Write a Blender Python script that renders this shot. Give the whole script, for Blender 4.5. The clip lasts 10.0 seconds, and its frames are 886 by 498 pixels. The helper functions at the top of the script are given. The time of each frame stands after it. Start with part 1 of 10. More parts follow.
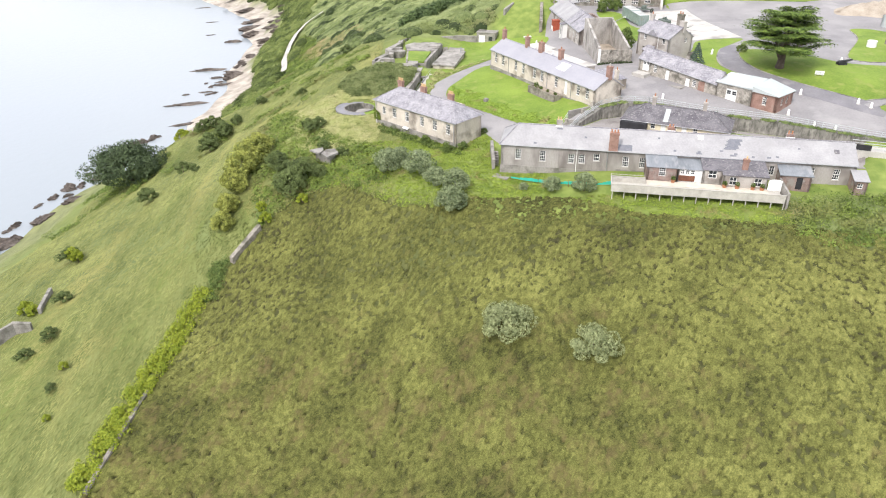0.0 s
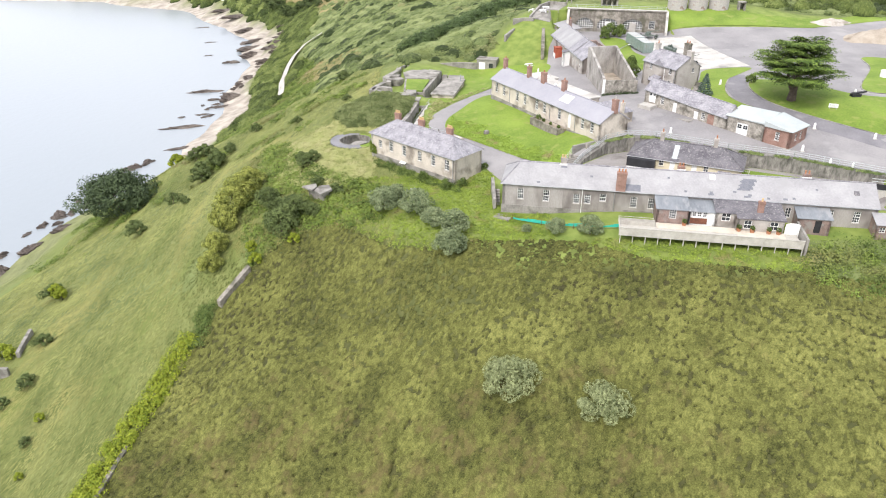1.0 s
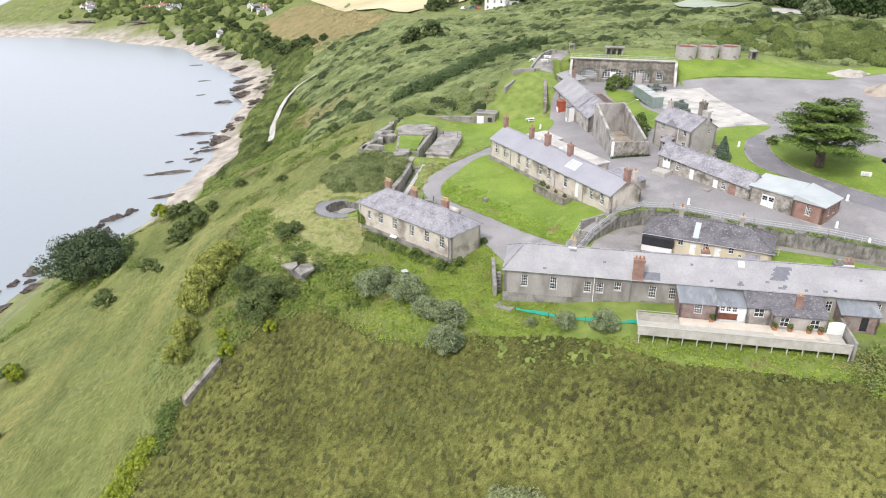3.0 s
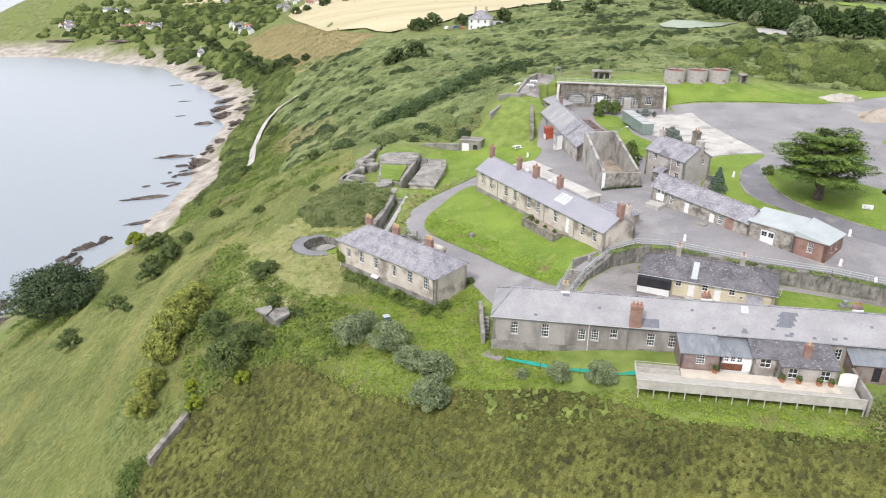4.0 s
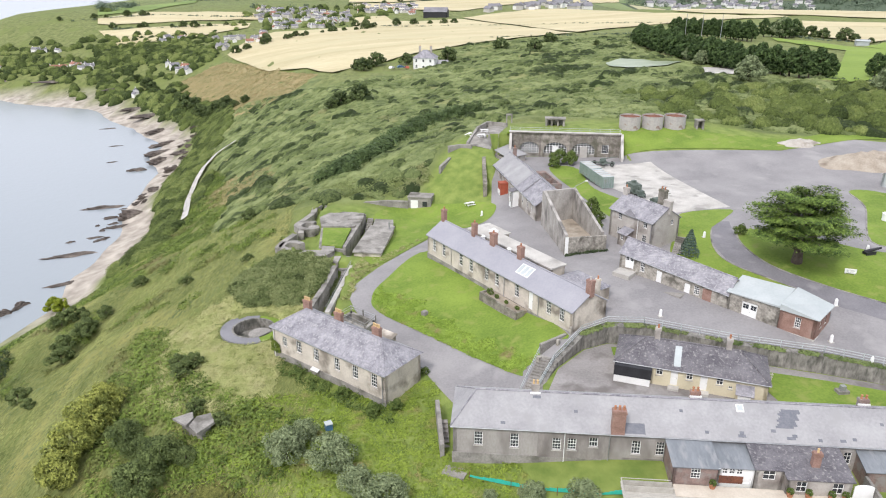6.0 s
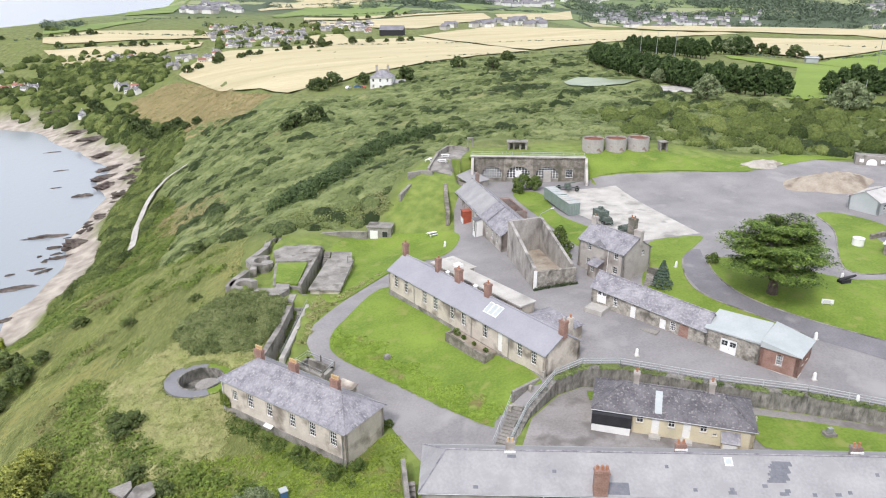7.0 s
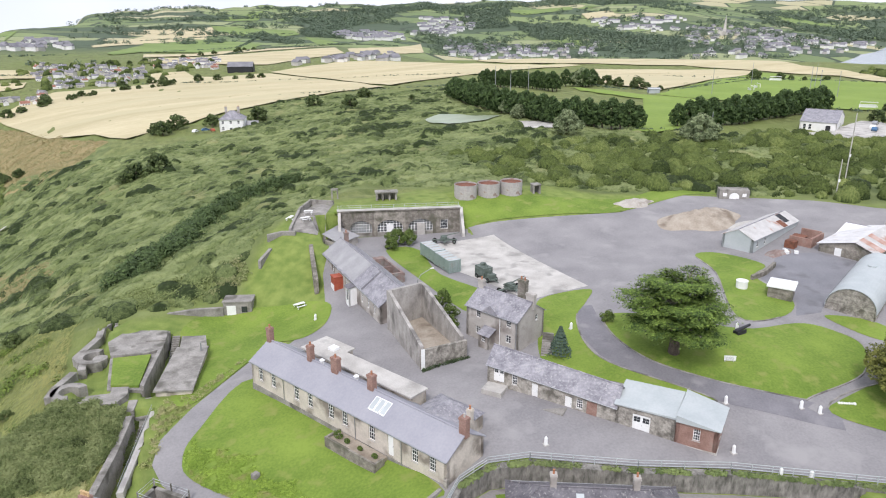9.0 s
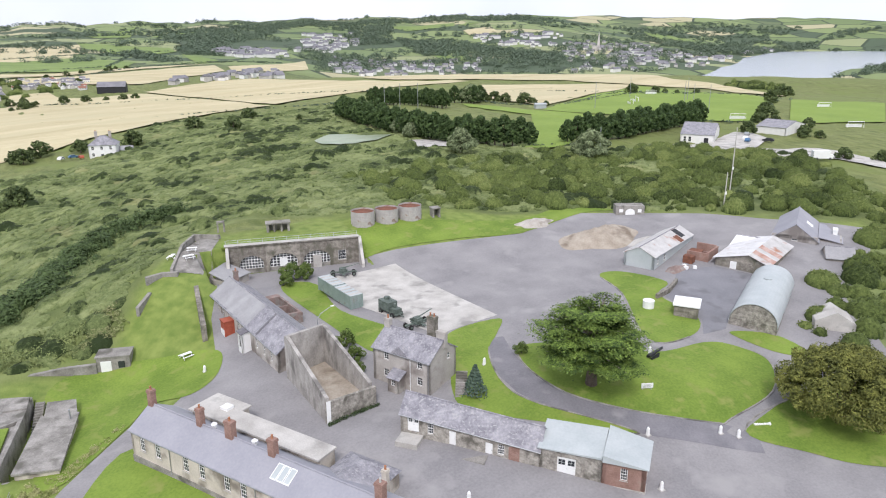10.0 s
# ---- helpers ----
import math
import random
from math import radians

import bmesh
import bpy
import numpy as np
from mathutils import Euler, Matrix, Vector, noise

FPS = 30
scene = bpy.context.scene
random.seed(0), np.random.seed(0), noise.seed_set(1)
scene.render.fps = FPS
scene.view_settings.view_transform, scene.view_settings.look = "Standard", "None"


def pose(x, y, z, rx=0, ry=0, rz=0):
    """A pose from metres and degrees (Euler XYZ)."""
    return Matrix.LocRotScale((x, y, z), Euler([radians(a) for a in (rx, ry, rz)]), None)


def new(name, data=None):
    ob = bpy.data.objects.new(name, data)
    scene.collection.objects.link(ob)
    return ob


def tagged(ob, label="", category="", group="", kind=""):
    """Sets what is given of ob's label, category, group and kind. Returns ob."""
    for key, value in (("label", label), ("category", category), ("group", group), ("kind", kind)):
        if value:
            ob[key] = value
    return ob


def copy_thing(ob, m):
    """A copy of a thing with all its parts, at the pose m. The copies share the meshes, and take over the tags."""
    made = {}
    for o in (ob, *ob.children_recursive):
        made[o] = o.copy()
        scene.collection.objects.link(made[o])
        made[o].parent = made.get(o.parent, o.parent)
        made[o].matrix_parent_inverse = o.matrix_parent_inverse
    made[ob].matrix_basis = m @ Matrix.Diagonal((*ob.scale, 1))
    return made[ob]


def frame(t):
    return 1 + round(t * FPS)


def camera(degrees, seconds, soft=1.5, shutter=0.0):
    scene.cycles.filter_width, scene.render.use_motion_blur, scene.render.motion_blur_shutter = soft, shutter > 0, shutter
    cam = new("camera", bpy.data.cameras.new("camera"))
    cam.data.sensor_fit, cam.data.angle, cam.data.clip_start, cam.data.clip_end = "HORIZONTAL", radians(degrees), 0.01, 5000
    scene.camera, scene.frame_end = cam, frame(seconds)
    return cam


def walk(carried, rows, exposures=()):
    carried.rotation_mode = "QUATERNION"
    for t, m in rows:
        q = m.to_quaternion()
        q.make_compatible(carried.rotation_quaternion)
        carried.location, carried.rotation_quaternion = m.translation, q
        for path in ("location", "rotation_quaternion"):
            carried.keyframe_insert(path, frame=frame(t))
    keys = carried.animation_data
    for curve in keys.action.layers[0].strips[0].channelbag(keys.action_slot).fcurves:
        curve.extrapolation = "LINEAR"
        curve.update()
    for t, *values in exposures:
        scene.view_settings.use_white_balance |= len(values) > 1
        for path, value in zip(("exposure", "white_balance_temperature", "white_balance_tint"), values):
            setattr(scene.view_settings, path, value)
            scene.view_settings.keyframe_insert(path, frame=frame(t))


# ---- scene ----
cam = camera(64.3, 10.0, soft=1.1)
METRES, EYE, TILT, LEAN, TURN = 75.0, 37.0, -29.1, 0.25, 0.0
ROWS = [
    (0.0, 0.0, 0.0, 0.0, -0.0, 0.0, 0.0),
    (0.5, 0.0015, 0.0382, 0.0305, 0.0, 0.59, -0.02),
    (1.0, 0.0033, 0.077, 0.0613, -0.0, 1.19, -0.04),
    (1.5, 0.005, 0.1171, 0.0925, -0.01, 1.78, -0.07),
    (2.0, 0.0068, 0.1579, 0.1241, 0.0, 2.34, -0.08),
    (3.5, 0.0128, 0.2773, 0.2149, -0.48, 4.07, 0.09),
    (4.0, 0.0144, 0.3176, 0.2435, -1.27, 4.68, 0.5),
    (4.5, 0.0163, 0.3575, 0.2724, -2.08, 5.27, 0.94),
    (5.0, 0.0183, 0.3978, 0.3012, -2.9, 5.86, 1.38),
    (5.5, 0.0212, 0.438, 0.3296, -3.96, 6.46, 1.98),
    (7.0, 0.0321, 0.5581, 0.4126, -8.09, 8.1, 4.23),
    (7.5, 0.0376, 0.599, 0.4405, -10.31, 8.52, 5.43),
    (8.0, 0.044, 0.6399, 0.4691, -12.83, 8.87, 6.82),
    (8.5, 0.0502, 0.6807, 0.4981, -15.55, 9.11, 8.29),
    (9.0, 0.0591, 0.7228, 0.5267, -18.31, 9.28, 9.77),
    (9.5, 0.0716, 0.7642, 0.5552, -22.1, 9.15, 11.72),
    (10.0, 0.0846, 0.8047, 0.5831, -26.49, 8.79, 13.9),
]
walk(cam, [(t, pose(0, 0, EYE, TILT, LEAN, TURN) @ pose(METRES * x, METRES * y, METRES * z, 90 + pitch, roll, yaw)) for t, x, y, z, yaw, pitch, roll in ROWS],
     exposures=[(0.0, 1.22, 6500, 14), (2.0, 1.06, 6420, 14), (4.5, 0.85, 6350, 14), (7.5, 0.77, 6250, 15), (10.0, 0.63, 6150, 16)])

# ------------------------------------------------------------------ light: bright overcast, a soft high sun
SUN_AZ, SUN_EL = 215.0, 48.0
world = bpy.data.worlds.new("sky")
scene.world = world
world.use_nodes = True
wt = world.node_tree
wt.nodes.clear()
w_out = wt.nodes.new("ShaderNodeOutputWorld")
w_bg = wt.nodes.new("ShaderNodeBackground")
w_sky = wt.nodes.new("ShaderNodeTexSky")
w_sky.sky_type = "NISHITA"
w_sky.sun_disc = False
w_sky.sun_elevation, w_sky.sun_rotation = radians(SUN_EL), radians(SUN_AZ)
w_sky.air_density, w_sky.dust_density, w_sky.altitude = 1.0, 3.0, 60
w_coord = wt.nodes.new("ShaderNodeTexCoord")
w_noise = wt.nodes.new("ShaderNodeTexNoise")
w_noise.inputs["Scale"].default_value, w_noise.inputs["Detail"].default_value = 2.2, 6
w_ramp = wt.nodes.new("ShaderNodeValToRGB")
w_ramp.color_ramp.elements[0].position, w_ramp.color_ramp.elements[1].position = 0.35, 0.7
w_ramp.color_ramp.elements[0].color, w_ramp.color_ramp.elements[1].color = (7.6, 8.1, 8.8, 1), (10.2, 10.4, 10.6, 1)
w_mix = wt.nodes.new("ShaderNodeMixRGB")
w_mix.inputs[0].default_value = 0.88
wt.links.new(w_coord.outputs["Generated"], w_noise.inputs["Vector"])
wt.links.new(w_noise.outputs["Fac"], w_ramp.inputs[0])
wt.links.new(w_sky.outputs[0], w_mix.inputs[1])
wt.links.new(w_ramp.outputs[0], w_mix.inputs[2])
wt.links.new(w_mix.outputs[0], w_bg.inputs["Color"])
w_bg.inputs["Strength"].default_value = 0.083
wt.links.new(w_bg.outputs[0], w_out.inputs["Surface"])
sun = new("sun", bpy.data.lights.new("sun", "SUN"))
sun.data.energy, sun.data.angle, sun.data.color = 1.5, radians(10), (1.0, 0.96, 0.9)
sun.matrix_world = pose(0, 0, 300, 90 - SUN_EL, 0, 180 - SUN_AZ)

# ------------------------------------------------------------------ materials
def hexes(c):
    return (*c, 1.0)


def material(name, dark, light, size=3.0, fine=0.25, rough=0.9, bump=0.3, metal=0.0, stain=None, stain_size=6.0, stain_at=0.56, per_piece=0.0, stretch=(1, 1, 1), detail=6.0, bump_size=None):
    """Two tones mixed by coarse and fine noise at real size (metres), with an optional stain tone, relief and a shift per island."""
    m = bpy.data.materials.new(name)
    m.use_nodes = True
    nt = m.node_tree
    b = nt.nodes["Principled BSDF"]
    geo = nt.nodes.new("ShaderNodeTexCoord")
    mapping = nt.nodes.new("ShaderNodeMapping")
    mapping.inputs["Scale"].default_value = stretch
    nt.links.new(geo.outputs["Object"], mapping.inputs["Vector"])

    def noise_of(metres, d):
        n = nt.nodes.new("ShaderNodeTexNoise")
        n.inputs["Scale"].default_value, n.inputs["Detail"].default_value = 1.0 / metres, d
        nt.links.new(mapping.outputs[0], n.inputs["Vector"])
        return n
    coarse, small = noise_of(size, detail), noise_of(fine, 3.0)
    add = nt.nodes.new("ShaderNodeMath")
    add.operation = "MULTIPLY_ADD"
    nt.links.new(small.outputs["Fac"], add.inputs[0])
    add.inputs[1].default_value = 0.5
    half = nt.nodes.new("ShaderNodeMath")
    half.operation = "MULTIPLY_ADD"
    nt.links.new(coarse.outputs["Fac"], half.inputs[0])
    half.inputs[1].default_value, half.inputs[2].default_value = 0.9, -0.2
    nt.links.new(half.outputs[0], add.inputs[2])
    last = add
    if per_piece:
        g = nt.nodes.new("ShaderNodeNewGeometry")
        mul = nt.nodes.new("ShaderNodeMath")
        mul.operation = "MULTIPLY_ADD"
        nt.links.new(g.outputs["Random Per Island"], mul.inputs[0])
        mul.inputs[1].default_value = per_piece
        nt.links.new(add.outputs[0], mul.inputs[2])
        sub = nt.nodes.new("ShaderNodeMath")
        sub.operation = "SUBTRACT"
        nt.links.new(mul.outputs[0], sub.inputs[0])
        sub.inputs[1].default_value = per_piece / 2
        last = sub
    ramp = nt.nodes.new("ShaderNodeValToRGB")
    ramp.color_ramp.elements[0].position, ramp.color_ramp.elements[1].position = 0.28, 0.72
    ramp.color_ramp.elements[0].color, ramp.color_ramp.elements[1].color = hexes(dark), hexes(light)
    nt.links.new(last.outputs[0], ramp.inputs[0])
    colour = ramp.outputs[0]
    if stain:
        s = noise_of(stain_size, 5.0)
        sr = nt.nodes.new("ShaderNodeValToRGB")
        sr.color_ramp.elements[0].position, sr.color_ramp.elements[1].position = stain_at - 0.06, stain_at + 0.08
        nt.links.new(s.outputs["Fac"], sr.inputs[0])
        mx = nt.nodes.new("ShaderNodeMixRGB")
        nt.links.new(sr.outputs[0], mx.inputs[0])
        nt.links.new(colour, mx.inputs[1])
        mx.inputs[2].default_value = hexes(stain)
        colour = mx.outputs[0]
    nt.links.new(colour, b.inputs["Base Color"])
    b.inputs["Roughness"].default_value, b.inputs["Metallic"].default_value = rough, metal
    b.inputs["Specular IOR Level"].default_value = 0.3
    if bump:
        bn = nt.nodes.new("ShaderNodeBump")
        bn.inputs["Strength"].default_value = bump
        bn.inputs["Distance"].default_value = bump_size or fine
        nt.links.new(add.outputs[0], bn.inputs["Height"])
        nt.links.new(bn.outputs[0], b.inputs["Normal"])
    return m


M = {
    "meadow": material("rough_grass", (0.088, 0.113, 0.028), (0.212, 0.232, 0.08), 3.0, 0.3, stain=(0.15, 0.185, 0.048), stain_size=16, bump=0.5, stretch=(1, 0.35, 1)),
    "lawn": material("mown_lawn", (0.105, 0.17, 0.022), (0.205, 0.285, 0.046), 7.0, 0.35, stain=(0.215, 0.25, 0.062), stain_size=2.2, stain_at=0.62, bump=0.25),
    "asphalt": material("old_asphalt", (0.205, 0.197, 0.2), (0.30, 0.288, 0.285), 7, 0.3, stain=(0.31, 0.298, 0.292), stain_size=5, stain_at=0.63, bump=0.12),
    "concrete": material("pale_concrete", (0.36, 0.34, 0.31), (0.55, 0.53, 0.49), 3, 0.15, stain=(0.26, 0.25, 0.23), stain_size=4, stain_at=0.6, bump=0.15),
    "old_concrete": material("weathered_concrete", (0.175, 0.165, 0.148), (0.365, 0.345, 0.315), 2.2, 0.2, stain=(0.125, 0.118, 0.1), stain_size=2.6, stain_at=0.58, bump=0.3),
    "render": material("grey_cement_render", (0.34, 0.315, 0.285), (0.48, 0.45, 0.41), 2.5, 0.2, stain=(0.20, 0.175, 0.155), stain_size=3.5, stain_at=0.58, bump=0.12),
    "render_dull": material("dull_grey_brown_render", (0.27, 0.25, 0.23), (0.40, 0.375, 0.35), 2.5, 0.2, stain=(0.20, 0.18, 0.165), stain_size=3.2, stain_at=0.57, bump=0.12, stretch=(1, 1, 0.45)),
    "render_stained": material("damp_stained_render", (0.21, 0.19, 0.175), (0.31, 0.285, 0.265), 1.8, 0.2, stain=(0.17, 0.15, 0.14), stain_size=2.4, stain_at=0.55, bump=0.12, stretch=(1, 1, 0.4)),
    "slate_patch": material("dark_replacement_slate", (0.13, 0.135, 0.155), (0.19, 0.195, 0.215), 0.6, 0.2, rough=0.55, bump=0.2),
    "slate_blue": material("blue_grey_slate", (0.155, 0.17, 0.185), (0.235, 0.25, 0.265), 1.6, 0.25, rough=0.55, stain=(0.27, 0.275, 0.28), stain_size=1.0, stain_at=0.6, bump=0.2, stretch=(1, 0.3, 1)),
    "render_warm": material("buff_lime_render", (0.44, 0.395, 0.335), (0.62, 0.565, 0.485), 2.2, 0.25, stain=(0.23, 0.20, 0.165), stain_size=3.0, stain_at=0.57, bump=0.15),
    "cream": material("cream_painted_wall", (0.55, 0.49, 0.34), (0.66, 0.60, 0.44), 2, 0.2, rough=0.7, stain=(0.45, 0.41, 0.30), stain_size=2.5, stain_at=0.64, bump=0.06),
    "slate": material("grey_slate", (0.15, 0.145, 0.165), (0.345, 0.335, 0.355), 1.4, 0.3, rough=0.55, stain=(0.36, 0.35, 0.35), stain_size=0.32, stain_at=0.6, bump=0.25),
    "slate_pale": material("pale_grey_slate", (0.26, 0.255, 0.26), (0.36, 0.355, 0.355), 3.0, 0.3, rough=0.6, stain=(0.29, 0.285, 0.285), stain_size=2.5, stain_at=0.6, bump=0.2),
    "slate_dark": material("dark_slate", (0.075, 0.07, 0.08), (0.18, 0.17, 0.18), 1.4, 0.2, rough=0.55, stain=(0.27, 0.26, 0.25), stain_size=0.3, stain_at=0.62, bump=0.3),
    "fibre": material("blue_grey_fibre_cement", (0.27, 0.27, 0.30), (0.34, 0.335, 0.36), 4, 0.3, rough=0.6, bump=0.08),
    "zinc": material("pale_painted_sheet_metal", (0.37, 0.405, 0.405), (0.46, 0.49, 0.485), 3, 0.3, rough=0.5, bump=0.03),
    "render_old": material("stained_grey_render", (0.25, 0.235, 0.215), (0.46, 0.435, 0.40), 1.4, 0.18, stain=(0.17, 0.158, 0.145), stain_size=2.4, stain_at=0.58, bump=0.2, stretch=(1, 1, 0.6)),
    "brick": material("red_brick", (0.21, 0.125, 0.098), (0.36, 0.228, 0.185), 1.2, 0.15, stain=(0.30, 0.22, 0.18), stain_size=1.2, stain_at=0.62, bump=0.3),
    "brick_old": material("weathered_dark_brick", (0.17, 0.125, 0.11), (0.31, 0.225, 0.195), 1.2, 0.15, stain=(0.26, 0.235, 0.215), stain_size=1.0, stain_at=0.55, bump=0.3),
    "wall_stone": material("weathered_wall_stone", (0.10, 0.095, 0.082), (0.31, 0.295, 0.26), 0.8, 0.3, stain=(0.08, 0.08, 0.066), stain_size=1.5, stain_at=0.56, bump=0.8, per_piece=0.2, stretch=(1, 1, 0.55)),
    "stone": material("rubble_stone", (0.15, 0.135, 0.115), (0.36, 0.33, 0.28), 0.9, 0.3, stain=(0.12, 0.115, 0.085), stain_size=2.2, stain_at=0.56, bump=0.7, per_piece=0.3),
    "stone_pale": material("pale_rubble_stone", (0.19, 0.175, 0.15), (0.47, 0.44, 0.385), 0.7, 0.25, stain=(0.13, 0.12, 0.10), stain_size=1.6, stain_at=0.6, bump=0.7, per_piece=0.2),
    "white": material("white_paint", (0.72, 0.72, 0.70), (0.82, 0.82, 0.80), 1.5, 0.2, rough=0.5, bump=0.02),
    "rock": material("dark_shore_rock", (0.05, 0.042, 0.037), (0.17, 0.14, 0.12), 4, 0.5, stain=(0.20, 0.175, 0.15), stain_size=6, stain_at=0.6, bump=0.8),
    "hay": material("ripe_barley_stubble", (0.40, 0.345, 0.195), (0.57, 0.50, 0.315), 45, 3, stain=(0.47, 0.42, 0.255), stain_size=70, bump=0.1, stretch=(0.5, 2.0, 1)),
    "pasture": material("green_pasture", (0.13, 0.19, 0.05), (0.21, 0.28, 0.08), 60, 4, bump=0.1),
    "pitch": material("mown_playing_field", (0.165, 0.24, 0.04), (0.215, 0.295, 0.055), 30, 2, bump=0.1),
}


def ground_material():
    """Grass headland whose cover follows the ground's own zones: red = bracken and rushes, darkened to paint the shade
    in their gaps, green = scrub, blue = beach.
    """
    m = M["meadow"]
    nt = m.node_tree
    b = nt.nodes["Principled BSDF"]
    base = b.inputs["Base Color"].links[0].from_socket
    at = nt.nodes.new("ShaderNodeVertexColor")
    at.layer_name = "cover"
    sep = nt.nodes.new("ShaderNodeSeparateColor")
    nt.links.new(at.outputs["Color"], sep.inputs[0])
    tc = nt.nodes.new("ShaderNodeTexCoord")

    def tone(a, c, metres, d=6.0, lo=0.32, hi=0.68):
        n = nt.nodes.new("ShaderNodeTexNoise")
        n.inputs["Scale"].default_value, n.inputs["Detail"].default_value = 1.0 / metres, d
        nt.links.new(tc.outputs["Object"], n.inputs["Vector"])
        r = nt.nodes.new("ShaderNodeValToRGB")
        r.color_ramp.elements[0].position, r.color_ramp.elements[1].position = lo, hi
        r.color_ramp.elements[0].color, r.color_ramp.elements[1].color = hexes(a), hexes(c)
        nt.links.new(n.outputs["Fac"], r.inputs[0])
        return r.outputs[0]
    last = base
    # Red is near black: shade between the rush stems, painted on the soil
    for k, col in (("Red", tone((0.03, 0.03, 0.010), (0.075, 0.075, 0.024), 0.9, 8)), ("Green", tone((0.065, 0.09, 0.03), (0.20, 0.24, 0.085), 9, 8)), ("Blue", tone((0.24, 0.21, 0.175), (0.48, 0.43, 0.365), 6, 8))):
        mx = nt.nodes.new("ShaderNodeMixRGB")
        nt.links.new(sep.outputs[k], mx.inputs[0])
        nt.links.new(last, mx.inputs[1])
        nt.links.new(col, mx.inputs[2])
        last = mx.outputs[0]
    # distant farmland: irregular fields of pasture, stubble and wood, tones lifted for haze, with dark hedges between
    # them
    away = nt.nodes.new("ShaderNodeVertexColor")
    away.layer_name = "distance"
    cells = []
    for feature in ("F1", "DISTANCE_TO_EDGE"):
        vo = nt.nodes.new("ShaderNodeTexVoronoi")
        vo.voronoi_dimensions, vo.feature = "2D", feature
        vo.inputs["Scale"].default_value = 1 / 210
        nt.links.new(tc.outputs["Object"], vo.inputs["Vector"])
        cells.append(vo)
    one = nt.nodes.new("ShaderNodeSeparateColor")
    nt.links.new(cells[0].outputs["Color"], one.inputs[0])
    kinds_ = nt.nodes.new("ShaderNodeValToRGB")
    kinds_.color_ramp.interpolation = "CONSTANT"
    kinds_.color_ramp.elements[0].color, kinds_.color_ramp.elements[1].color = hexes((0.07, 0.10, 0.055)), hexes((0.40, 0.37, 0.22))
    kinds_.color_ramp.elements[1].position = 0.88
    for at_, c_ in ((0.3, (0.15, 0.20, 0.08)), (0.5, (0.20, 0.25, 0.10)), (0.68, (0.12, 0.155, 0.07)), (0.78, (0.26, 0.29, 0.14))):
        kinds_.color_ramp.elements.new(at_).color = hexes(c_)
    nt.links.new(one.outputs["Red"], kinds_.inputs[0])
    edge_ = nt.nodes.new("ShaderNodeMath")
    edge_.operation = "LESS_THAN"
    nt.links.new(cells[1].outputs["Distance"], edge_.inputs[0])
    edge_.inputs[1].default_value = 0.035
    hedge_ = nt.nodes.new("ShaderNodeMixRGB")
    nt.links.new(edge_.outputs[0], hedge_.inputs[0])
    nt.links.new(kinds_.outputs[0], hedge_.inputs[1])
    hedge_.inputs[2].default_value = hexes((0.045, 0.065, 0.035))
    mx = nt.nodes.new("ShaderNodeMixRGB")
    nt.links.new(away.outputs["Color"], mx.inputs[0])
    nt.links.new(last, mx.inputs[1])
    nt.links.new(hedge_.outputs[0], mx.inputs[2])
    last = mx.outputs[0]
    mx = nt.nodes.new("ShaderNodeMixRGB")
    nt.links.new(at.outputs["Alpha"], mx.inputs[0])
    nt.links.new(last, mx.inputs[1])
    nt.links.new(tone((0.12, 0.175, 0.034), (0.215, 0.265, 0.065), 2.2, 9), mx.inputs[2])
    nt.links.new(mx.outputs[0], b.inputs["Base Color"])


ground_material()


def water_material():
    m = bpy.data.materials.new("calm_sea_water")
    m.use_nodes = True
    nt = m.node_tree
    b = nt.nodes["Principled BSDF"]
    b.inputs["Base Color"].default_value = (0.26, 0.29, 0.31, 1)
    b.inputs["Roughness"].default_value = 0.2
    c = nt.nodes.new("ShaderNodeTexCoord")
    n = nt.nodes.new("ShaderNodeTexNoise")
    n.inputs["Scale"].default_value, n.inputs["Detail"].default_value = 0.35, 4
    bn = nt.nodes.new("ShaderNodeBump")
    bn.inputs["Strength"].default_value, bn.inputs["Distance"].default_value = 0.25, 0.3
    nt.links.new(c.outputs["Object"], n.inputs["Vector"])
    nt.links.new(n.outputs["Fac"], bn.inputs["Height"])
    nt.links.new(bn.outputs[0], b.inputs["Normal"])
    return m


def glass_material():
    m = bpy.data.materials.new("dark_window_glass")
    m.use_nodes = True
    b = m.node_tree.nodes["Principled BSDF"]
    b.inputs["Base Color"].default_value = (0.035, 0.04, 0.045, 1)
    b.inputs["Roughness"].default_value = 0.06
    b.inputs["Specular IOR Level"].default_value = 0.6
    return m


M["water"], M["glass"] = water_material(), glass_material()
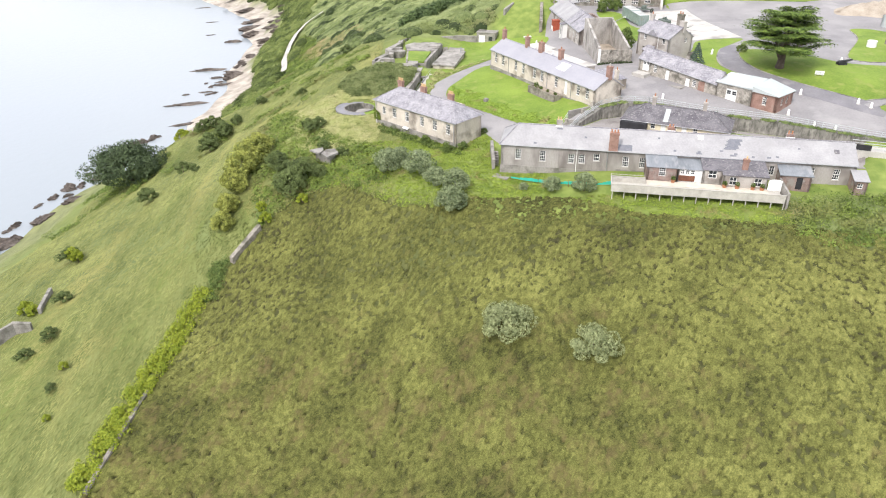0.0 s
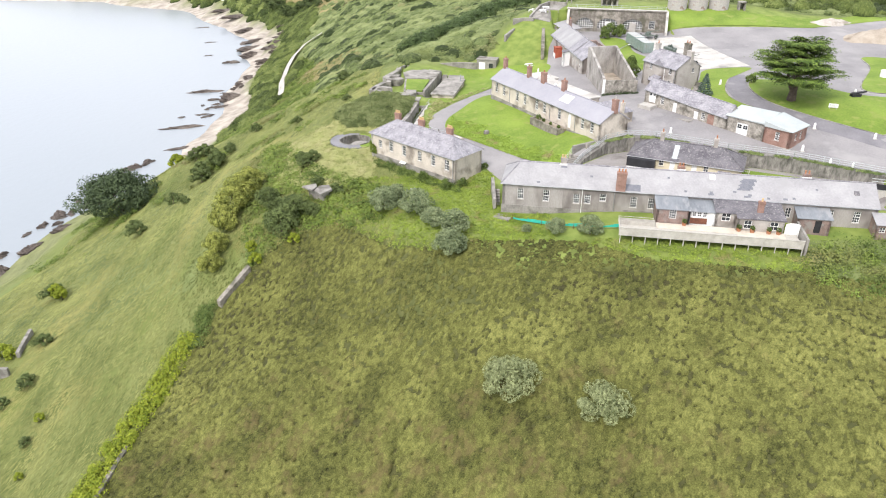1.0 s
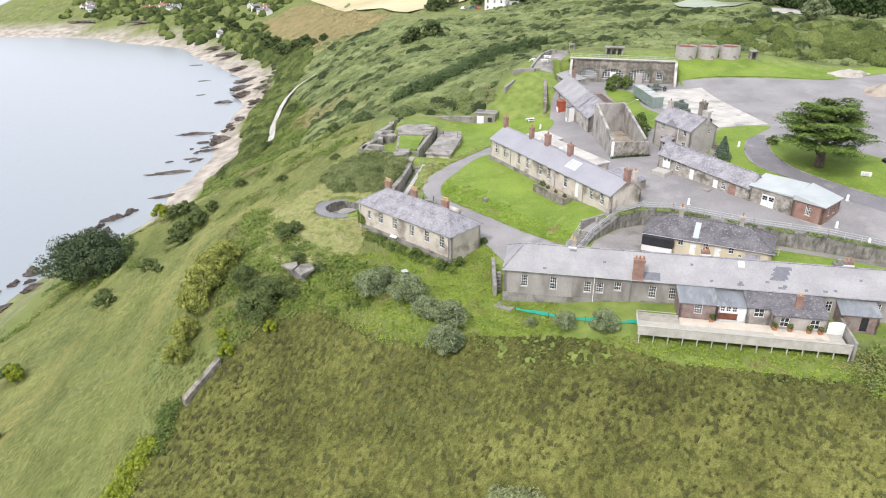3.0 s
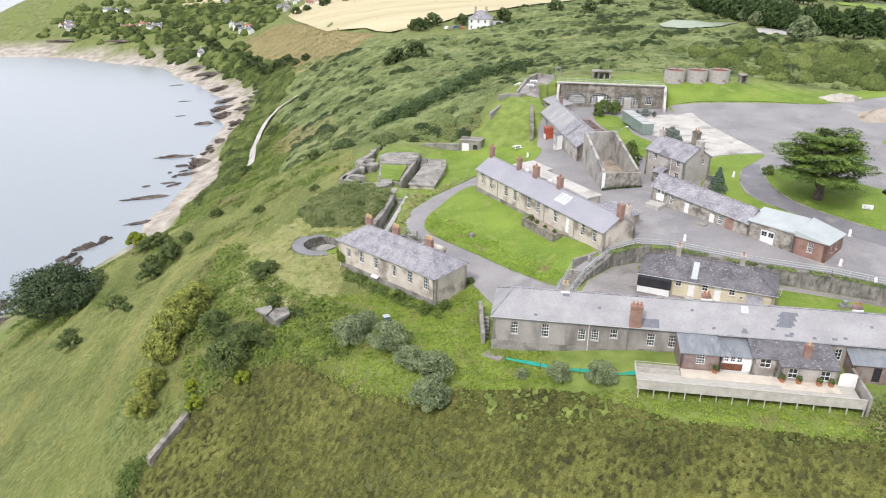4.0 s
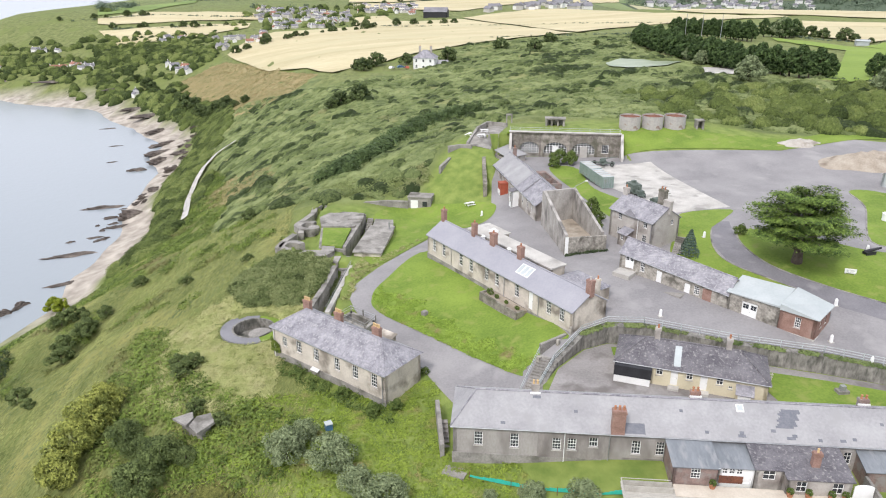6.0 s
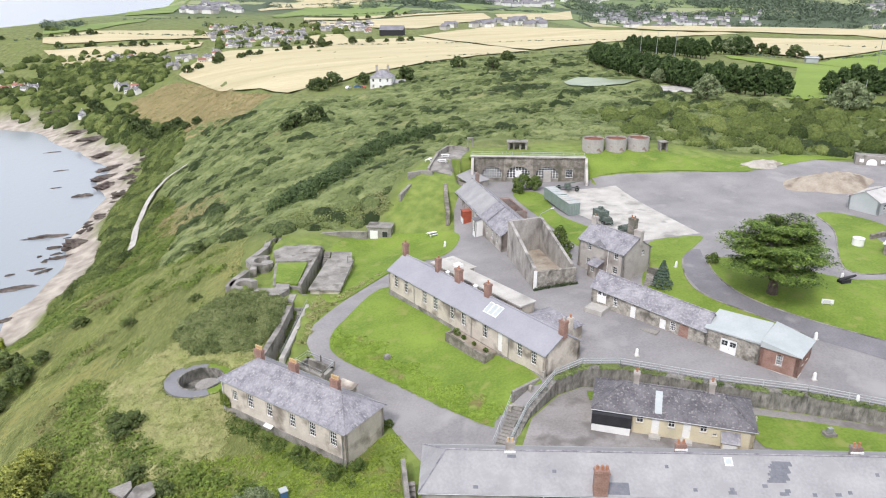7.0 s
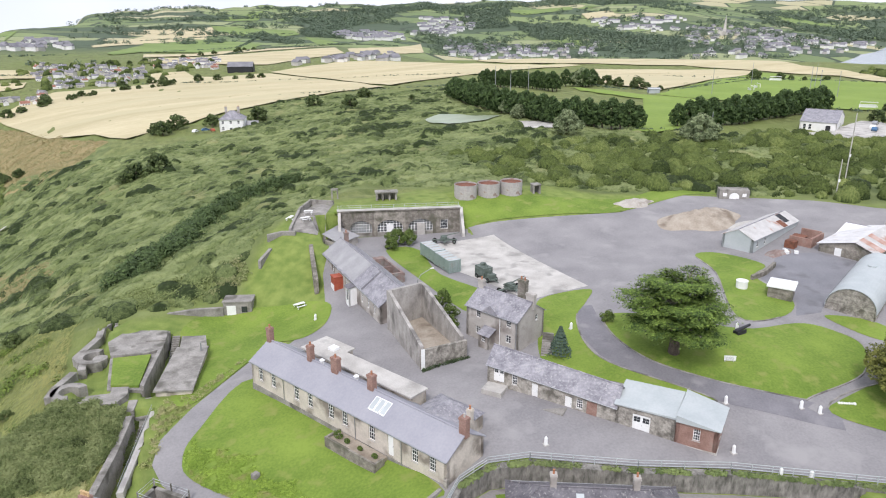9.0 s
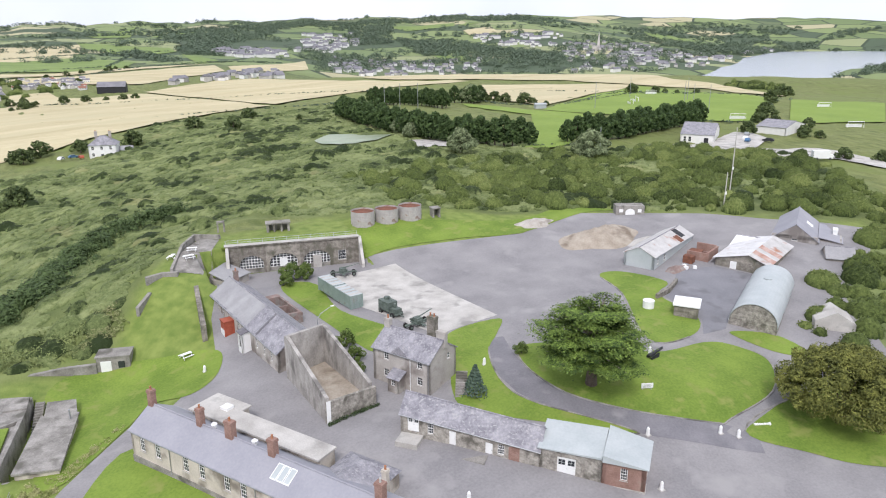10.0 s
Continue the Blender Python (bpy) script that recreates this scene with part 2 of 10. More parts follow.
# ------------------------------------------------------------------ the lie of the land
# Spot heights (x, y, z) of the ground, area by area.
SPOTS_FIELD = [(-2, 71, -28), (-29, 79, -31), (43, 71, -15.3), (44, 82, -11.8), (23, 85, -13.6), (12, 92, -12.8), (-16, 97, -21),
               (-6, 86, -22.4), (-23, 93, -23.1), (8, 77, -20.4), (34, 77, -15), (18, 72, -21.5), (-38, 92, -30), (75, 75, -13), (0, 45, -40), (60, 45, -26), (-60, 50, -42)]
SPOTS_TERRACE = [(10, 105, -9.3), (18, 97.8, -9.5), (0, 100.5, -10.8), (-10, 111, -10.6), (-18, 121, -10.6), (64, 88, -8.8), (8, 113, -8.4), (2, 119, -9.2),
                 (14, 127, -7.6), (20, 119, -7.2), (9.5, 137, -7.1), (-2, 148, -7.3), (-12, 137, -9.4), (75, 105, -5), (95, 100, -4),
                 (30, 99.5, -7.7), (40, 97.4, -7.7), (50, 95.2, -7.8), (58, 94, -8.0), (25, 96.2, -8.0), (33, 94.4, -7.85), (41, 92.8, -7.75), (48, 91.4, -7.7), (29, 92.8, -9.3), (38, 91.0, -9.1), (46, 89.2, -9.0), (-23.2, 140.5, -8.75), (-18.4, 136.2, -8.75), (-21.8, 137.4, -8.75), (-14.6, 138.2, -8.9), (-20.5, 146.6, -8.6)]
SPOTS_SLOPE = [(-32, 106, -21.4), (-29, 126, -12.4), (-22, 125, -10.6), (-39, 120, -16.5), (-56, 130, -27), (-56, 118, -29.8), (-66, 109, -33.4), (-63, 92, -34.5), (-60, 136, -29.5),
               (-60, 149, -27.6), (-58, 160, -26.8), (-55, 177, -27.4), (-38, 193, -17.8), (-48, 203, -23.3), (-30, 151, -10), (-27, 158, -9), (-21, 145, -8.9), (-18.6, 157, -6), (-12, 162, -5.4), (-10, 175, -5.6), (-3, 172, -6.4), (-14, 180, -6.4),
               (-20, 203, -8.2), (-83, 174, -39), (-68, 188, -29.5), (-33, 269, -19.3), (-42, 263, -25.3), (-66, 299, -39), (-59, 353, -30.3), (-79, 264, -46), (-100, 140, -46)]
SPOTS_PLATEAU = [(60, 202, 0.9), (42, 197, -0.2), (49, 180, 0), (78, 190, 0.6), (100, 180, 1), (55, 147, -0.3), (66, 139, 0.5), (72, 134, -0.2), (77, 131, -0.4), (75.5, 123.5, -2.9), (59, 121, -3.3),
                 (40, 141, -1.6), (52, 128, -2.9), (33, 149, -1.6), (41, 151, -1.9), (41, 130, -3), (27, 187, -1.7), (20, 184, -4.5), (9, 189, -6.3), (8, 168, -5.6), (24, 134, -4.6), (24, 128, -4.0), (29, 168, -1.9), (95, 143, 0), (110, 150, 0.6), (90, 125, -2.6)]
SPOTS_BACK = [(20, 197, 1.2), (-7, 187, -4.6), (26, 206, 5), (82, 212.4, 4.6), (65, 216, 5), (40, 214, 5.2), (120, 205, 3.6), (140, 180, 4), (160, 160, 3), (19, 244, -3), (-14, 298, -12.8), (-32, 309, -20), (-9, 345, -9.8), (15, 343, -9),
              (31, 438, -9), (110, 340, 2.2), (143, 520, -2), (92, 435, 0.5), (200, 424, 2.4), (212, 250, 5.4), (160, 241, 4.5), (300, 300, 4), (420, 420, 3), (60, 270, 1.5), (120, 270, 3.5), (-9, 406, -10)]
SPOTS_FAR = [(310, 640, -3), (150, 700, -8), (450, 560, -3), (600, 420, -6), (0, 720, -12), (-110, 680, -20)]
SPOTS_SHORE = [(-120, 168, -56.5), (-108, 226, -56.5), (-104, 274, -56.2), (-101, 303, -56.2), (-103, 329, -56.2), (-107, 369, -56.2), (-112, 414, -56.2), (-124, 442, -56.2), (-139, 490, -56.2), (-155, 519, -56.2), (-182, 552, -56.2), (-204, 588, -56.2), (-238, 606, -56.2), (-286, 634, -56.4), (-320, 640, -56.6),
               (-88, 255, -52.5), (-84, 282, -52), (-86, 316, -52), (-94, 337, -52), (-98, 376, -52), (-97, 414, -52), (-106, 470, -52), (-123, 499, -52), (-148, 532, -52), (-186, 594, -52), (-238, 620, -52), (-296, 652, -52), (-350, 684, -52),
               (-160, 250, -62), (-150, 340, -62), (-160, 420, -62), (-230, 450, -64), (-230, 540, -62), (-170, 120, -62), (-380, 600, -64), (-170, 600, -44), (-250, 650, -44), (-80, 560, -22), (-200, 740, -28), (-330, 740, -44), (-78, 420, -34), (-60, 480, -18), (-76, 340, -42)]
SPOTS = np.array(SPOTS_FIELD + SPOTS_TERRACE + SPOTS_SLOPE + SPOTS_PLATEAU + SPOTS_BACK + SPOTS_FAR + SPOTS_SHORE, float)


def fit_spots(pts, c=7.0, soft=0.6):
    """Weights of a smooth sheet (multiquadric with a plane) through the spot heights."""
    n = len(pts)
    d = np.sqrt(((pts[:, None, :2] - pts[None, :, :2]) ** 2).sum(-1) + c * c)
    a = np.zeros((n + 3, n + 3))
    a[:n, :n] = -d + np.eye(n) * soft
    a[:n, n] = a[n, :n] = 1
    a[:n, n + 1:] = pts[:, :2] / 100
    a[n + 1:, :n] = pts[:, :2].T / 100
    return np.linalg.solve(a, np.append(pts[:, 2], (0, 0, 0)))


SHEET = fit_spots(SPOTS)


def smooth(a, b, v):
    t = np.clip((v - a) / (b - a), 0, 1)
    return t * t * (3 - 2 * t)


def inside(poly, x, y):
    """Whether the points x, y lie in the polygon."""
    hit = np.zeros(np.shape(x), bool)
    for (ax, ay), (bx, by) in zip(poly, poly[1:] + poly[:1]):
        if ay != by:
            hit ^= ((ay > y) != (by > y)) & (x < (bx - ax) * (y - ay) / (by - ay) + ax)
    return hit


def off_line(line, x, y):
    """Distance of the points x, y to a polyline."""
    best = np.full(np.shape(x), 1e9)
    for (ax, ay), (bx, by) in zip(line, line[1:]):
        dx, dy = bx - ax, by - ay
        t = np.clip(((x - ax) * dx + (y - ay) * dy) / (dx * dx + dy * dy), 0, 1)
        best = np.minimum(best, np.hypot(x - ax - t * dx, y - ay - t * dy))
    return best


ESTUARY = [(1278, 1241), (1574, 1427), (2161, 1813), (2871, 2268), (3350, 2480), (3720, 2330), (4050, 1800), (4300, 500), (3000, 1000), (2300, 1290), (1925, 1198), (1562, 1013), (1640, 860), (1262, 763), (1334, 953)]


def far_land(x, y):
    """Fields, the town's valley, hills behind and the estuary, beyond the headland."""
    d, az = np.hypot(x, y), np.degrees(np.arctan2(x, y))
    east = smooth(11, 27, az)
    wave = 7 * np.sin(x / 310 + 1) * np.sin(y / 420) * smooth(900, 1500, d)
    west_z = -7 + 20 * smooth(900, 2600, d) + 1.5 * wave
    east_z = 2 - 52 * smooth(800, 1180, d) + 34 * smooth(1700, 3000, d) + wave
    z = west_z * (1 - east) + east_z * east
    crest = np.interp(az, [-30, -13, -10, -8, -3, 0, 9, 20, 30, 41, 51, 60, 75], [-60, -44, -6, 50, 74, 84, 104, 120, 138, 150, 130, 138, 140]) + 7 * np.sin(az * 1.1) + 4 * np.sin(az * 2.7 + 1)
    z = z + (crest - z) * smooth(2300, 4750, d) + 10 * np.sin(x / 330 + 0.6) * np.sin(y / 290) * smooth(2400, 3200, d) * smooth(4700, 4000, d)
    shore = -345 + 45 * np.sin(y / 230 + 1.0) + 0.035 * np.maximum(y - 1500, 0)
    z = np.where(x < shore, z + (-70 - z) * smooth(0, 120, shore - x), np.maximum(z, -53.0))
    wet = inside(ESTUARY, x, y)
    z = np.where(d > 1000, np.minimum(z, -53 + 0.13 * off_line(ESTUARY + ESTUARY[:1], x, y)), z)
    return np.where(wet, z + (-66 - z) * smooth(0, 90, off_line(ESTUARY + ESTUARY[:1], x, y)), z)


# Sunk and raised ground with sharp edges: (outline, z at its foot, slope in x, slope in y).
YARD = [(21.5, 115.5), (24.5, 121.5), (29.3, 126.0), (33.0, 127.4), (37.5, 126.6), (48.5, 121.4), (58, 117.3), (70, 111.5), (66, 102.5), (45, 107), (24, 114)]
BANK = [(35.5, 211.4), (60.9, 205.4), (62.0, 206.5), (62, 222), (30, 222)]
CORRIDOR = [(-4.4, 164.6), (-2.9, 163.2), (-1.0, 170), (0.5, 177), (1.2, 182), (-0.6, 183.6), (-1.9, 178)]
COURT = [(28.6, 208.5), (33.4, 210.5), (60.7, 204.3), (61.5, 197.5), (36, 197), (29.5, 198.5)]
GUN_FLOOR = [(-13.6, 171.5), (-13.0, 165.6), (-9.4, 164.6), (-9.2, 176.8), (-10.4, 182), (-10.2, 187), (-7.6, 190), (-9.6, 191.5), (-12.4, 186), (-13.6, 180)]
TRENCH = [(-5.6, 160.2), (-7.4, 151), (-9.6, 143.8), (-6.4, 143.4), (-4.3, 153.4), (-2.85, 160.2)]
RAIL_PIT = [(-4.2, 142.2), (-2.65, 144.1), (0.95, 140.6), (-0.55, 138.2)]


def ground(x, y, steps=True):
    """Height of the ground at x, y (numbers or arrays)."""
    x, y = np.asarray(x, float), np.asarray(y, float)
    d2 = np.sqrt((x[..., None] - SPOTS[:, 0]) ** 2 + (y[..., None] - SPOTS[:, 1]) ** 2 + 49.0)
    n = len(SPOTS)
    z = -(d2 * SHEET[:n]).sum(-1) + SHEET[n] + (SHEET[n + 1] * x + SHEET[n + 2] * y) / 100
    d = np.hypot(x, y)
    k = smooth(700, 1050, d)
    z = z * (1 - k) + far_land(x, y) * k
    z = np.where(inside(COURT, x, y), np.minimum(z, 0.02 * (x - 42) - 0.7 * smooth(37, 31, x)), z)
    if steps:
        z = np.where(inside(YARD, x, y) | ((off_line(YARD[:8], x, y) < 1.0) & (y > 111)), -5.75 - 0.008 * (x - 30), z)
        z = np.where(inside(BANK, x, y), 5.3 + 0 * x, z)
        z = np.where(inside(CORRIDOR, x, y), -8.0 + 0 * x, z)
        z = np.where(inside(GUN_FLOOR, x, y), -6.6 + 0 * x, z)
        z = np.where(inside(TRENCH, x, y), -10.6 + 0.17 * (y - 144), z)
        z = np.where(inside(RAIL_PIT, x, y), -10.6 + 0 * x, z)
        z = np.where(np.hypot(x + 17.6, y - 142.4) < 3.9, -10.6 + 0 * x, z)
    return z
from mathutils.geometry import delaunay_2d_cdt


# ------------------------------------------------------------------ building blocks
def link(name, bm, mat, parent=None, label=""):
    me = bpy.data.meshes.new(name)
    bm.to_mesh(me)
    bm.free()
    me.materials.append(M[mat] if isinstance(mat, str) else mat)
    ob = new(name, me)
    if parent is not None:
        ob.parent = parent
    if label:
        ob["label"] = label
    return ob


def part(name, bm, mat, parent, label=""):
    return link(name, bm, mat, parent, label)


def thing(name, label, category, group="", kind="", at=(0, 0, 0), turn=0.0):
    ob = new(name)
    ob.matrix_world = pose(*at, 0, 0, turn)
    return tagged(ob, label, category, group, kind)


def box(bm, x0, x1, y0, y1, z0, z1):
    v = [bm.verts.new((x, y, z)) for z in (z0, z1) for x, y in ((x0, y0), (x1, y0), (x1, y1), (x0, y1))]
    for f in ((3, 2, 1, 0), (4, 5, 6, 7), (0, 1, 5, 4), (1, 2, 6, 5), (2, 3, 7, 6), (3, 0, 4, 7)):
        bm.faces.new([v[i] for i in f])
    return v


def boxes(*rows):
    bm = bmesh.new()
    for r in rows:
        box(bm, *r)
    return bm


def prism(bm, outline, z0, z1):
    """A solid over the outline (x, y), from z0 to z1 (numbers, or functions of x, y)."""
    f0 = z0 if callable(z0) else (lambda x, y: z0)
    f1 = z1 if callable(z1) else (lambda x, y: z1)
    a = [bm.verts.new((x, y, f0(x, y))) for x, y in outline]
    b = [bm.verts.new((x, y, f1(x, y))) for x, y in outline]
    n = len(outline)
    bm.faces.new(a[::-1])
    bm.faces.new(b)
    for i in range(n):
        bm.faces.new((a[i], a[(i + 1) % n], b[(i + 1) % n], b[i]))
    return bm


def solid(bm, pts, faces):
    v = [bm.verts.new(p) for p in pts]
    for f in faces:
        bm.faces.new([v[i] for i in f])


def tube(bm, points, r, sides=6):
    """A round bar along the points."""
    rings = []
    for i, p in enumerate(points):
        p = Vector(p)
        d = (Vector(points[min(i + 1, len(points) - 1)]) - Vector(points[max(i - 1, 0)])).normalized()
        a = d.orthogonal().normalized()
        b = d.cross(a)
        rad = r[i] if isinstance(r, (list, tuple)) else r
        rings.append([bm.verts.new(p + (a * math.cos(2 * math.pi * k / sides) + b * math.sin(2 * math.pi * k / sides)) * rad) for k in range(sides)])
    for s, t in zip(rings, rings[1:]):
        for k in range(sides):
            bm.faces.new((s[k], s[(k + 1) % sides], t[(k + 1) % sides], t[k]))
    bm.faces.new(rings[0][::-1])
    bm.faces.new(rings[-1])


def disc_solid(bm, x, y, r, z0, z1, sides=16, top=None):
    ring = [(x + r * math.cos(2 * math.pi * k / sides), y + r * math.sin(2 * math.pi * k / sides)) for k in range(sides)]
    if top is None:
        prism(bm, ring, z0, z1)
        return
    a = [bm.verts.new((p, q, z0)) for p, q in ring]
    b = [bm.verts.new((x + (p - x) * top / r, y + (q - y) * top / r, z1)) for p, q in ring]
    bm.faces.new(a[::-1])
    bm.faces.new(b)
    for i in range(sides):
        bm.faces.new((a[i], a[(i + 1) % sides], b[(i + 1) % sides], b[i]))


def wall_panel(bm, p, q, z0, z1, holes=(), thick=0.45):
    """A wall from p to q whose outer face is on its right hand, with holes (s0, s1, za, zb) right through it."""
    p, q = Vector((*p, 0)), Vector((*q, 0))
    length = (q - p).length
    u = (q - p) / length
    inn = Vector((-u.y, u.x, 0)) * thick
    ss = sorted({0.0, length, *[h[0] for h in holes], *[h[1] for h in holes]})
    zs = sorted({z0, z1, *[h[2] for h in holes], *[h[3] for h in holes]})

    def open_at(s, z):
        return any(h[0] < s < h[1] and h[2] < z < h[3] for h in holes)
    verts = {}

    def vert(i, k, side):
        if (i, k, side) not in verts:
            verts[i, k, side] = bm.verts.new(p + u * ss[i] + (inn if side else Vector()) + Vector((0, 0, zs[k])))
        return verts[i, k, side]
    filled = {(i, k) for i in range(len(ss) - 1) for k in range(len(zs) - 1) if not open_at((ss[i] + ss[i + 1]) / 2, (zs[k] + zs[k + 1]) / 2)}
    for i, k in filled:
        bm.faces.new([vert(*c, 0) for c in ((i, k), (i + 1, k), (i + 1, k + 1), (i, k + 1))])
        bm.faces.new([vert(*c, 1) for c in ((i, k + 1), (i + 1, k + 1), (i + 1, k), (i, k))])
        for di, dk, a, b in ((-1, 0, (i, k + 1), (i, k)), (1, 0, (i + 1, k), (i + 1, k + 1)), (0, -1, (i, k), (i + 1, k)), (0, 1, (i + 1, k + 1), (i, k + 1))):
            if (i + di, k + dk) not in filled:
                bm.faces.new((vert(*b, 0), vert(*a, 0), vert(*a, 1), vert(*b, 1)))


def window_part(parent, p, q, hole, depth=0.12, bars=(3, 4), frame_mat="white", name="window", sill=True, blind=False):
    """A sash window in a hole of the wall p to q: frame, bars and panes, with a sill."""
    p, q = Vector((*p, 0)), Vector((*q, 0))
    u = (q - p).normalized()
    ang = math.degrees(math.atan2(u.y, u.x))
    s0, s1, z0, z1 = hole
    o = p + u * s0 + Vector((-u.y, u.x, 0)) * depth
    w, h = s1 - s0, z1 - z0
    bm = bmesh.new()
    e = 0.075
    box(bm, 0, e, 0, 0.08, 0, h)
    box(bm, w - e, w, 0, 0.08, 0, h)
    box(bm, e, w - e, 0, 0.08, 0, e)
    box(bm, e, w - e, 0, 0.08, h - e, h)
    for k in range(1, bars[0]):
        x = w * k / bars[0]
        box(bm, x - 0.022, x + 0.022, 0.01, 0.06, e, h - e)
    for k in range(1, bars[1]):
        z = h * k / bars[1]
        t = 0.04 if bars[1] % 2 == 0 and k == bars[1] // 2 else 0.022
        box(bm, e, w - e, 0.012, 0.062, z - t, z + t)
    ob = part(name, bm, frame_mat, parent)
    ob.matrix_basis = pose(o.x, o.y, z0, 0, 0, ang)
    part("pane", boxes((e, w - e, 0.03, 0.05, e, h - e)), "glass" if not blind else "white", ob, "dark window glass" if not blind else "")
    if sill:
        part("sill", boxes((-0.08, w + 0.08, -depth - 0.07, 0, -0.09, -0.003)), "concrete", ob)
    return ob


def door_part(parent, p, q, hole, mat="white", depth=0.12, double=False, lights=False):
    p, q = Vector((*p, 0)), Vector((*q, 0))
    u = (q - p).normalized()
    s0, s1, z0, z1 = hole
    o = p + u * s0 + Vector((-u.y, u.x, 0)) * depth
    w, h = s1 - s0, z1 - z0
    bm = boxes((0, w, 0, 0.05, 0, h))
    for k in range(2 if double else 1):
        a, b = (w * k / 2, w * (k + 1) / 2) if double else (0, w)
        box(bm, a + 0.1, b - 0.1, -0.02, 0, 0.12, h * 0.45)
        if not lights:
            box(bm, a + 0.1, b - 0.1, -0.02, 0, h * 0.52, h - 0.14)
    ob = part("door", bm, mat, parent)
    ob.matrix_basis = pose(o.x, o.y, z0, 0, 0, math.degrees(math.atan2(u.y, u.x)))
    if lights:
        for k in range(2 if double else 1):
            a, b = (w * k / 2, w * (k + 1) / 2) if double else (0, w)
            for i in range(2):
                for j in range(2):
                    x = a + 0.14 + (b - a - 0.28) * i / 2
                    z = h * 0.62 + (h * 0.26) * j / 2
                    part("pane", boxes((x + 0.02, x + (b - a - 0.28) / 2 - 0.02, -0.025, -0.004, z + 0.02, z + h * 0.13 - 0.02)), "glass", ob)
    part("handle", boxes((w * 0.5 + 0.06 if double else w - 0.14, w * 0.5 + 0.1 if double else w - 0.1, -0.07, -0.02, h * 0.45, h * 0.45 + 0.14)), "steel", ob)
    return ob


def roof_slab(bm, a, b, c, d, thick=0.12):
    """A roof plane a, b (eave) and c, d (ridge), as a slab."""
    q = [Vector(p) for p in (a, b, c, d)]
    n = (q[1] - q[0]).cross(q[3] - q[0]).normalized() * thick
    pts = q + [p - n for p in q]
    solid(bm, pts, ((0, 1, 2, 3), (7, 6, 5, 4), (0, 4, 5, 1), (1, 5, 6, 2), (2, 6, 7, 3), (3, 7, 4, 0)))


def chimney(parent, x, y, z0, z1, w=0.9, d=0.6, mat="brick", pots=2, turn=0.0, pot_mat="clay"):
    """A stack with a projecting cap and clay pots."""
    bm = boxes((-w / 2, w / 2, -d / 2, d / 2, z0, z1), (-w / 2 - 0.07, w / 2 + 0.07, -d / 2 - 0.07, d / 2 + 0.07, z1 - 0.28, z1 - 0.12), (-w / 2 - 0.03, w / 2 + 0.03, -d / 2 - 0.03, d / 2 + 0.03, z1 - 0.12, z1 + 0.04))
    ob = part("chimney", bm, mat, parent)
    ob.matrix_basis = pose(x, y, 0, 0, 0, turn)
    for k in range(pots):
        pb = bmesh.new()
        disc_solid(pb, w * ((k + 0.5) / pots - 0.5), 0, 0.13, z1 + 0.04, z1 + 0.42, 8, 0.1)
        disc_solid(pb, w * ((k + 0.5) / pots - 0.5), 0, 0.14, z1 + 0.42, z1 + 0.5, 8)
        part("chimney_pot", pb, pot_mat, ob)
    return ob


